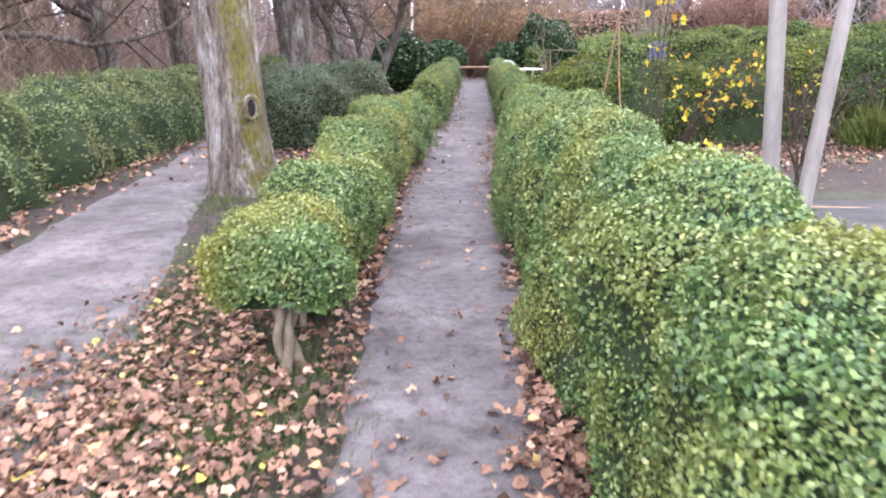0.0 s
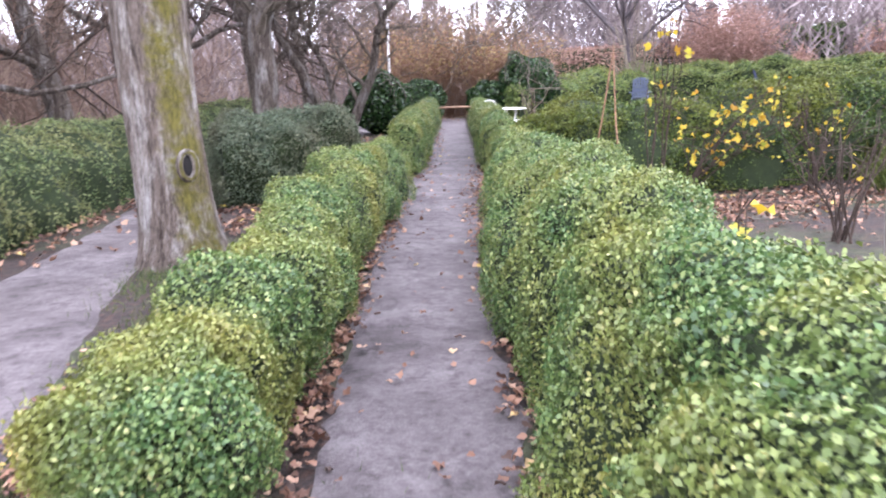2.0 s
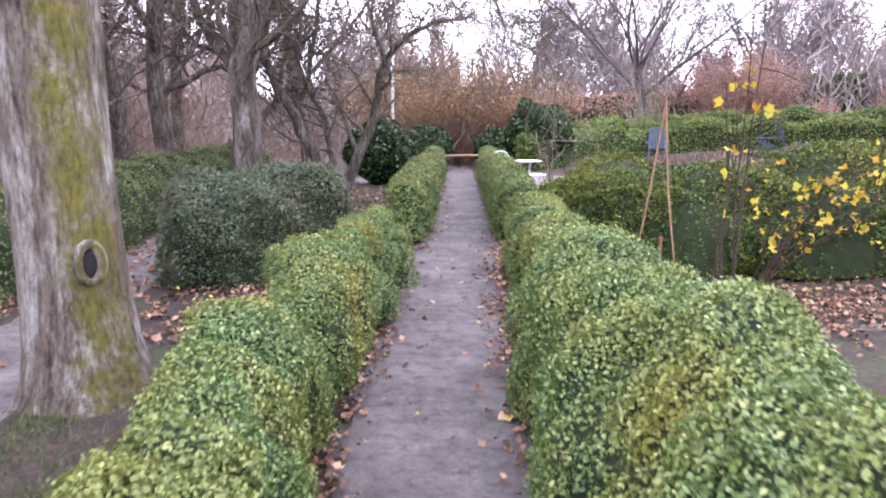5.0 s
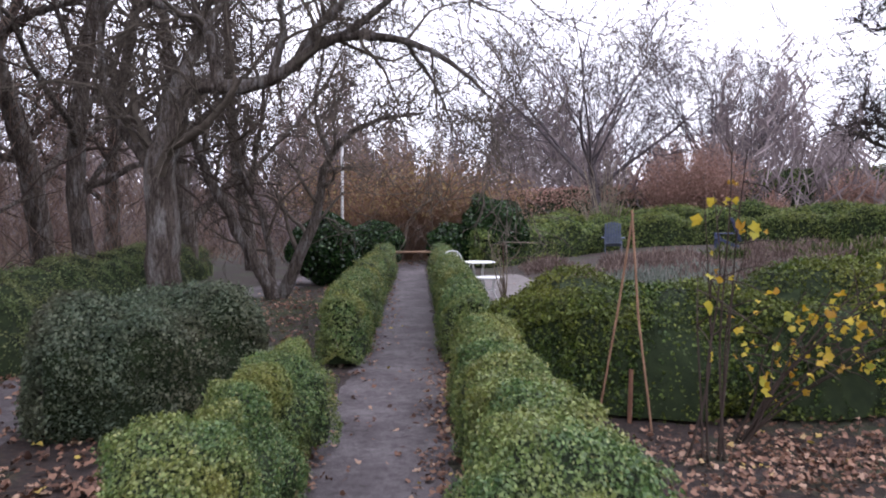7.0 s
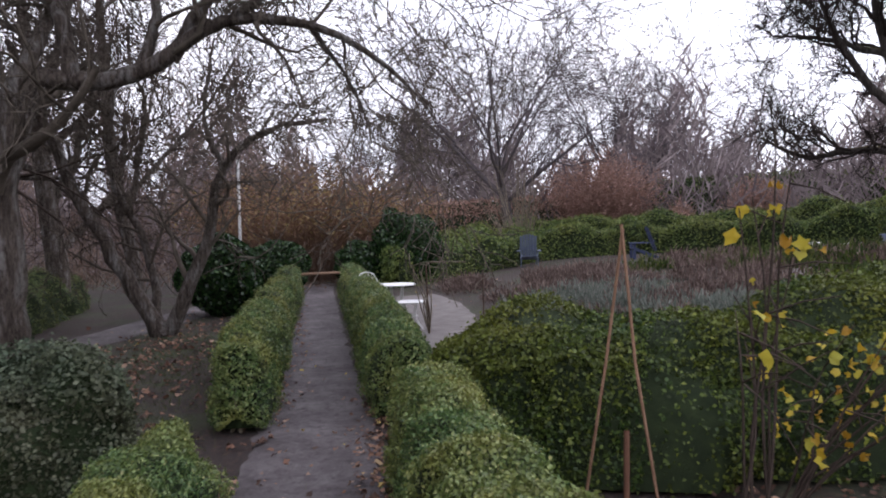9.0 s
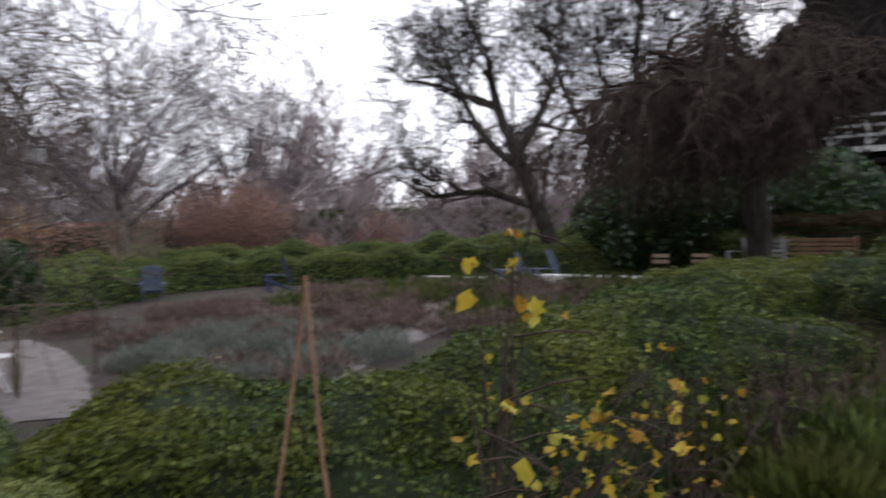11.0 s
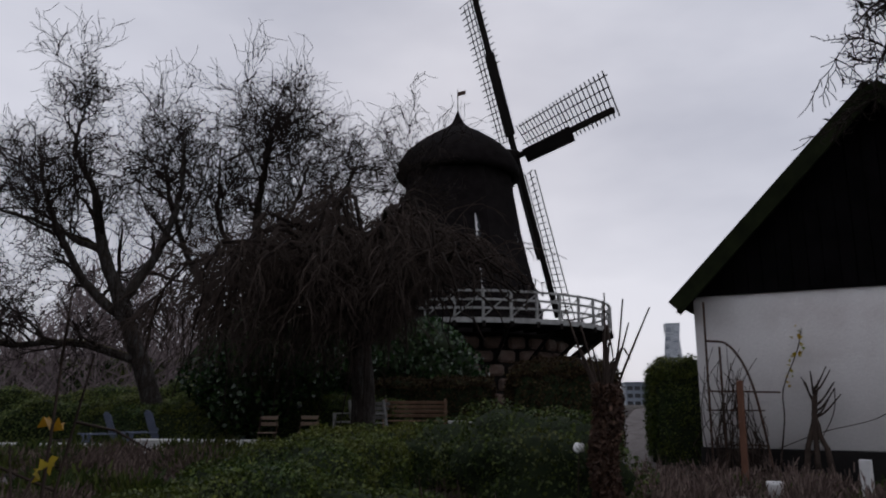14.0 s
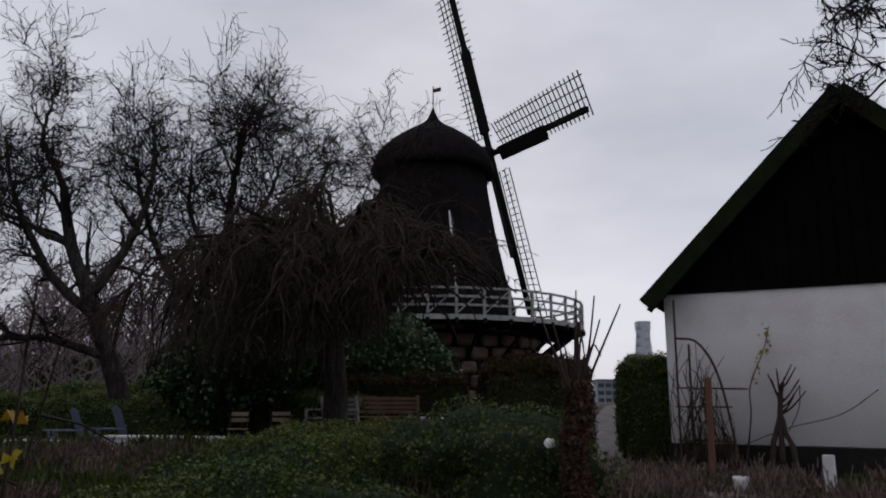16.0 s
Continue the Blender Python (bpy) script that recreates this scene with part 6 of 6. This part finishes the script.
def climber_post():
    """A post hidden under the dead brown growth of a climber, with bare shoots above."""
    x, y = 8.15, 8.48
    t = thing("climber_post", pose(x, y, gz(x, y)), "post wrapped in dead brown climber with bare upright shoots", "plant")
    rng = np.random.default_rng(12)
    rod("post", [(0, 0, -0.1), (0.02, 0, 1.7)], 0.06, M_OLDWOOD, t, 8)
    n = 5200
    a, r, z = rng.uniform(0, 6.283, n), 0.05 + 0.09 * rng.random(n) ** 0.5, rng.uniform(0.02, 1.75, n)
    r *= 1 + 0.25 * np.sin(z * 6 + a)
    p = np.stack([np.cos(a) * r, np.sin(a) * r, z], 1)
    part("dead_growth", leaves(p, rng.normal(0, 1, (n, 3)), 0.024, rng, 0.2, 3.2), M_DEAD, t)["kind"] = "stuff"
    for i in range(17):
        a = rng.uniform(0, 6.283)
        k = rng.uniform(0.15, 0.5)
        p = curve([(0, 0, 1.3), (math.cos(a) * k * 0.3, math.sin(a) * k * 0.3, 1.75), (math.cos(a) * k * 0.7, math.sin(a) * k * 0.7, 2.1 + rng.uniform(-0.2, 0.2)), (math.cos(a) * k, math.sin(a) * k, 2.3 + rng.uniform(-0.4, 0.4))], 9)
        rod("shoot", p, np.linspace(0.017, 0.007, len(p)), M_TWIG, t, 4)


climber_post()


def cold_frame():
    """A low timber frame with sloping glazed lids."""
    t = thing("cold_frame", pose(6.75, 8.1, gz(6.75, 8.1) - 0.17, 0, 0, -10), "low timber cold frame with two white-misted glass lids", "cold frame")
    W, D = 1.05, 0.74
    part("front_board", boxed((W, 0.03, 0.24), (0, -D / 2, 0.12), None, 0.004), M_TAN_PALE, t)
    part("back_board", boxed((W, 0.03, 0.38), (0, D / 2, 0.19), None, 0.004), M_TAN_PALE, t)
    for s in (-1, 1):
        part("side_board", boxed((0.03, D - 0.03, 0.26), (s * (W / 2 - 0.015), 0, 0.13), None, 0.004), M_TAN_PALE, t)
        lid = part("lid", boxed((W / 2 - 0.02, 0.05, 0.04), (s * W / 4, -D / 2 + 0.02, 0.27), turned(9, 0, 0), 0.004), M_TAN_PALE, t, "tan timber lid")
        part("lid_rail", boxed((W / 2 - 0.02, 0.05, 0.04), (s * W / 4, D / 2 - 0.02, 0.40), turned(9, 0, 0), 0.004), M_TAN_PALE, lid)
        for k in (-1, 1):
            part("lid_rail", boxed((0.05, D, 0.04), (s * W / 4 + k * (W / 4 - 0.035), 0, 0.335), turned(9, 0, 0), 0.004), M_TAN_PALE, lid)
        part("pane", boxed((W / 2 - 0.1, D - 0.06, 0.008), (s * W / 4, 0, 0.333), turned(9, 0, 0), 0.0), M_MISTGLASS, lid, "white-misted pane")


cold_frame()

# ---- beside the walk ----
for pts, r in (([(1.58, 3.66, -0.05), (1.53, 3.67, 0.8), (1.48, 3.68, 1.6), (1.43, 3.69, 2.4)], 0.042), ([(1.52, 3.43, -0.05), (1.63, 3.51, 0.8), (1.73, 3.57, 1.6), (1.84, 3.64, 2.4)], 0.036)):
    t = thing("pole", pose(pts[0][0], pts[0][1], 0), "smooth grey bark-stripped wooden pole, leaning", "pole", "grey poles in the bed")
    p = curve(np.array(pts) - np.array([pts[0][0], pts[0][1], 0]), 12)
    rod("shaft", p, np.linspace(r, r * 0.8, len(p)), M_GREYPOLE, t, 12)
dark = strip("mulch_sheet", [(2.9, 3.0, 0.8), (3.4, 5.0, 1.05), (3.7, 6.7, 1.0)], M_MULCH, "black sheet mulch over a garden bed", "bed", 0.02, seed=5.0)
hs = thing("garden_hose", label="pale blue-grey garden hose lying by the hedge", category="hose")
rod("tube", curve([(1.45, 4.35, 0.03), (1.75, 4.0, 0.06), (2.05, 3.55, 0.04), (2.15, 2.9, 0.03), (2.0, 2.2, 0.03)], 24), 0.018, M_HOSE, hs, 8)
eg = thing("bed_edging", label="thin pale timber edging of the bed", category="edging")
rod("rail", [(2.65, 6.55, 0.02), (3.6, 6.35, 0.03), (4.8, 6.1, 0.05)], 0.016, M_OLDWOOD, eg, 6)
wp = thing("garden_pole", pose(-1.28, 28.7, 0), "thin white pole rising behind the laurels", "pole")
rod("shaft", [(0, 0, 0), (0.01, 0, 1.9), (0.02, 0, 3.9)], 0.045, M_WHITE, wp, 8)
rl = thing("path_rail", pose(0.9, 26.9, 0), "low wooden rail across the end of the path", "rail")
rod("bar", [(-0.75, 0, 0.52), (0.75, 0, 0.53)], 0.04, M_OLDWOOD, rl, 8)
for s in (-1, 1):
    rod("post", [(s * 0.72, 0, 0), (s * 0.72, 0, 0.56)], 0.045, M_OLDWOOD, rl, 8)
fr = thing("iron_frame", pose(2.4, 17.9, 0), "thin black iron plant frame with bare vine", "frame")
rod("upright", [(0, 0, 0), (-0.03, 0, 1.2)], 0.014, M_IRON, fr)
rod("upright", [(1.25, 1.2, 0), (1.25, 1.2, 0.95)], 0.014, M_IRON, fr)
rod("crossbar", [(0, 0, 0.9), (1.25, 1.2, 0.85)], 0.01, M_IRON, fr)
rg = np.random.default_rng(5)
for i in range(7):
    p = curve([(0, 0, 0.0), (rg.normal(0, 0.08), rg.normal(0, 0.1), 0.6), (rg.normal(0, 0.2), rg.normal(0, 0.2), 1.15), (rg.normal(0.2, 0.4), rg.normal(0, 0.3), 1.25 + rg.normal(0, 0.15))], 9)
    rod("vine", p, np.linspace(0.012, 0.005, len(p)), M_STEM, fr, 4)
ct = thing("cane_tripod", pose(2.25, 10.35, 0), "two tan canes tied together at the top", "plant support")
rod("cane", [(-0.22, 0.1, 0.0), (-0.08, 0.05, 0.9), (0.03, 0.0, 1.75)], 0.010, M_TAN, ct)
rod("cane", [(0.12, -0.25, 0.0), (0.05, -0.1, 0.9), (0.02, 0.0, 1.78)], 0.010, M_TAN, ct)
rod("cane", [(0.02, 0.0, 0.0), (0.03, 0.0, 0.45)], 0.02, M_RUSTWOOD, ct)


def yellow_shrub(at, n, h, w, seed, label, lm=M_YELLOW, count=90, leaf=0.075, lean=(0.0, 0.0), low=0.45):
    """A thin bare shrub that keeps its last yellow leaves."""
    rng = np.random.default_rng(seed)
    t = thing("yellow_leaved_shrub", pose(at[0], at[1], gz(*at)), label, "shrub")
    tb, tips = Tubes(), []
    for i in range(n):
        a, k = rng.uniform(0, 6.283), rng.uniform(0.2, 1)
        hh = h * rng.uniform(0.6, 1.0)
        e = np.array([math.cos(a) * w * k + lean[0], math.sin(a) * w * k * 0.7 + lean[1], hh])
        p = curve([(rng.normal(0, 0.04), rng.normal(0, 0.04), -0.03), e * [0.25, 0.25, 0.35] + rng.normal(0, 0.03, 3), e * [0.6, 0.6, 0.7] + rng.normal(0, 0.05, 3), e], 10)
        tb.add(p, np.linspace(0.011, 0.003, len(p)), 5)
        tips += [p[j] for j in range(int(low * len(p)), len(p))]
        for q in range(4):
            j = rng.integers(4, len(p) - 1)
            d = rng.normal(0, 1, 3) + [0, 0, 0.4]
            d *= rng.uniform(0.15, 0.4) / np.linalg.norm(d)
            tb.add([p[j], p[j] + d * 0.5 + [0, 0, 0.02], p[j] + d], [0.006, 0.005, 0.003], 3)
            tips += [p[j] + d, p[j] + d * 0.6]
    part("stem_tangle", tb.mesh(), M_TWIG, t)["kind"] = "stuff"
    tips = np.array(tips)
    q = tips[rng.integers(0, len(tips), count)] + rng.normal(0, 0.04, (count, 3))
    v, f = lobed(q, rng.normal(0, 1, (count, 3)) + [0, -0.6, 0.4], leaf, rng)
    part("yellow_leaves", (v, f), lm, t)["kind"] = "stuff"


def lobed(points, normals, size, rng, curl=0.25):
    """Broad lobed leaves, each a fan of ten triangles, curled at the edge."""
    n = len(points)
    nor = normals / (np.linalg.norm(normals, axis=1)[:, None] + 1e-9)
    a = np.cross(nor, rng.normal(0, 1, (n, 3)))
    a /= np.linalg.norm(a, axis=1)[:, None] + 1e-9
    b = np.cross(nor, a)
    s = size * rng.uniform(0.55, 1.3, (n, 1))
    rad = np.array([1.0, 0.72, 0.9, 0.7, 0.8, 0.5, 0.8, 0.7, 0.9, 0.72]) * 0.55
    ang = np.arange(10) * 2 * np.pi / 10
    verts = [points]
    for r, g in zip(rad, ang):
        rr = r * rng.uniform(0.65, 1.2, (n, 1))
        verts.append(points + (a * math.cos(g) + b * math.sin(g)) * s * rr + nor * s * rng.uniform(-curl, curl * 1.6, (n, 1)))
    v = np.stack(verts, 1).reshape(-1, 3)
    base = np.arange(n)[:, None, None] * 11
    tri = np.array([[0, 1 + i, 1 + (i + 1) % 10] for i in range(10)])[None]
    return v, (base + tri).reshape(-1, 3)


yellow_shrub((2.95, 9.75), 10, 1.35, 0.65, 1, "sparse shrub with yellow autumn leaves before the hedge", count=95, lean=(0.65, -0.3))
yellow_shrub((2.45, 9.3), 3, 2.0, 0.18, 2, "tall thin shoot with a few yellow leaves", count=9, leaf=0.08, low=0.7)
yellow_shrub((2.6, 9.4), 3, 2.7, 0.3, 5, "tall dark shoots with green and yellow leaves", count=14, leaf=0.075, low=0.75)
yellow_shrub((1.72, 5.15), 4, 0.88, 0.1, 3, "small seedling with large pale yellow leaves", count=9, leaf=0.13, low=0.8)
yellow_shrub((3.5, 7.4), 12, 1.1, 0.7, 4, "pale bare twiggy shrub in the bed", count=4, leaf=0.05)
yellow_shrub((4.4, 9.6), 12, 1.15, 0.7, 6, "thin bare rose with few yellow leaves", count=26, leaf=0.06)
yellow_shrub((5.6, 9.7), 14, 1.2, 0.7, 7, "straggling green-stemmed rose before the hedge", count=30, leaf=0.05, lm=M_IVY)

# the white rose on the border shrub
rs = thing("rose_bloom", pose(8.2, 8.75, gz(8.2, 8.75)), "single white rose bloom on a thin stem", "flower")
rod("stem", curve([(0.2, 0.15, 0.0), (0.1, 0.05, 0.6), (0, 0, 1.1)], 8), 0.006, M_TWIG, rs, 4)
for i in range(12):
    bm = bmesh.new()
    bmesh.ops.create_uvsphere(bm, u_segments=8, v_segments=5, radius=0.035, matrix=pose(0.022 * math.cos(i * 2.4), 0.022 * math.sin(i * 2.4), 1.12 + 0.004 * i, 35, 0, i * 137) @ Matrix.Diagonal((1, 0.35, 1, 1)))
    part("petal", bm, M_WHITE, rs, smooth=True)

# the twisted pale stem under the first box shrub
tw = thing("bare_box_plant", pose(-0.66, 3.3, 0), "twisted pale bare stem of a box shrub", "stem")
for k in range(3):
    a = 2.1 * k
    rod("strand", curve([(0.05 * math.cos(a), 0.04 * math.sin(a), -0.03), (0.035 * math.cos(a + 1.2) - 0.02, 0.035 * math.sin(a + 1.2), 0.14), (0.03 * math.cos(a + 2.6) - 0.03, 0.03 * math.sin(a + 2.6), 0.26), (0.10 * math.cos(a + 3) - 0.04, 0.08 * math.sin(a + 3) + 0.05, 0.44)], 14), np.linspace(0.027, 0.014, 16)[:len(curve([(0, 0, 0), (0, 0, 1), (0, 0, 2), (0, 0, 3)], 14))], M_STEM, tw, 8)

# ---- fallen leaves and grass ----
def fallen(name, patches, label, seed, size=0.085):
    """Dry leaves lying about: patches of (x, y, half width, half length, number)."""
    rng = np.random.default_rng(seed)
    ps = []
    for x, y, w, l, n in patches:
        q = np.stack([rng.normal(x, w, n), rng.normal(y, l, n)], 1) if w > 0 else np.stack([x + rng.uniform(w, -w, n), y + rng.uniform(-l, l, n)], 1)
        ps.append(q)
    p = np.concatenate(ps)
    z = G(p[:, 0], p[:, 1]) + rng.uniform(0.018, 0.05, len(p))
    p = np.concatenate([p, z[:, None]], 1)
    nor = rng.normal(0, 0.33, p.shape) + [0, 0, 1]
    return tagged(part(name, lobed(p, nor, size, rng, 0.17), M_FALLEN), label, "leaves", kind="stuff")


fallen("fallen_leaves", [(-1.25, 2.5, 0.4, 0.6, 2300), (-1.3, 3.9, 0.22, 0.8, 800), (-1.6, 1.6, 0.6, 0.5, 1700), (-0.9, 3.4, 0.2, 0.4, 260), (-1.3, 5.8, 0.15, 1.0, 200), (-0.7, 2.2, 0.3, 0.5, 240)], "brown fallen leaves heaped beside the path", 1, 0.05)
fallen("fallen_leaves", [(0.43, 2.9, 0.07, 0.6, 420), (0.40, 2.2, 0.11, 0.4, 260), (0.47, 4.6, 0.05, 1.0, 130), (-0.46, 4.6, 0.06, 1.0, 260), (-0.45, 7.0, 0.07, 1.5, 420), (0.58, 7.6, 0.08, 1.3, 480), (-0.33, 9.4, 0.07, 1.0, 260), (0.83, 10.8, 0.12, 0.9, 380), (0.98, 13.0, 0.09, 0.8, 160), (0.02, 14.5, 0.08, 2.0, 160), (0.3, 19, 0.1, 3.0, 150)], "brown leaf litter along the hedge feet", 2, 0.052)
fallen("fallen_leaves", [(-0.05, 4.0, 0.35, 2.2, 60), (0.1, 8, 0.35, 2.5, 70)], "scattered leaves lying on the gravel path", 5, 0.05)
fallen("fallen_leaves", [(-3.3, 4.5, 0.12, 1.6, 170), (-3.65, 9, 0.14, 2.2, 260), (-2.1, 10.5, 0.8, 1.0, 600), (-2.3, 14, 0.9, 2.2, 700), (-1.6, 18, 0.5, 2.0, 350), (-1.5, 9.0, 0.4, 0.5, 220), (0.3, 29.5, 1.0, 1.0, 260)], "brown leaves under the bushes", 3, 0.08)
fallen("fallen_leaves", [(3.2, 9.2, 0.9, 0.45, 1500), (5.2, 9.0, 1.1, 0.6, 900), (3.0, 8.2, 0.7, 0.5, 130), (7.5, 8.2, 1.0, 0.8, 300), (10.5, 7.0, 1.3, 1.2, 600), (8, 20, 2.5, 3, 300)], "brown leaves scattered over the beds", 4, 0.055)


def grass(name, patches, label, seed):
    rng = np.random.default_rng(seed)
    ps = [np.stack([rng.normal(x, w, n), rng.normal(y, l, n)], 1) for x, y, w, l, n in patches]
    p = np.concatenate(ps)
    n = len(p)
    b = np.concatenate([p, G(p[:, 0], p[:, 1])[:, None]], 1)
    d = rng.normal(0, 0.5, (n, 3)) + [0, 0, 1]
    d[:, 2] = np.abs(d[:, 2])
    d *= (rng.uniform(0.025, 0.08, n) / np.linalg.norm(d, axis=1))[:, None]
    s = np.cross(d, rng.normal(0, 1, (n, 3)))
    s *= (0.0028 / (np.linalg.norm(s, axis=1) + 1e-9))[:, None]
    v = np.stack([b - s, b + s, b + d], 1).reshape(-1, 3)
    return tagged(part(name, (v, np.arange(3 * n).reshape(-1, 3)), M_GRASS), label, "grass", kind="stuff")


grass("grass", [(-0.85, 2.75, 0.25, 0.28, 4200), (-1.35, 4.6, 0.14, 0.6, 2600), (-1.6, 5.6, 0.1, 0.6, 2200), (-0.6, 3.3, 0.1, 0.15, 600), (-1.2, 3.2, 0.4, 0.5, 3500), (-2.0, 7.0, 0.15, 0.4, 1200), (-1.3, 16.5, 0.6, 2.2, 6000)], "thin short grass between the leaves", 6)
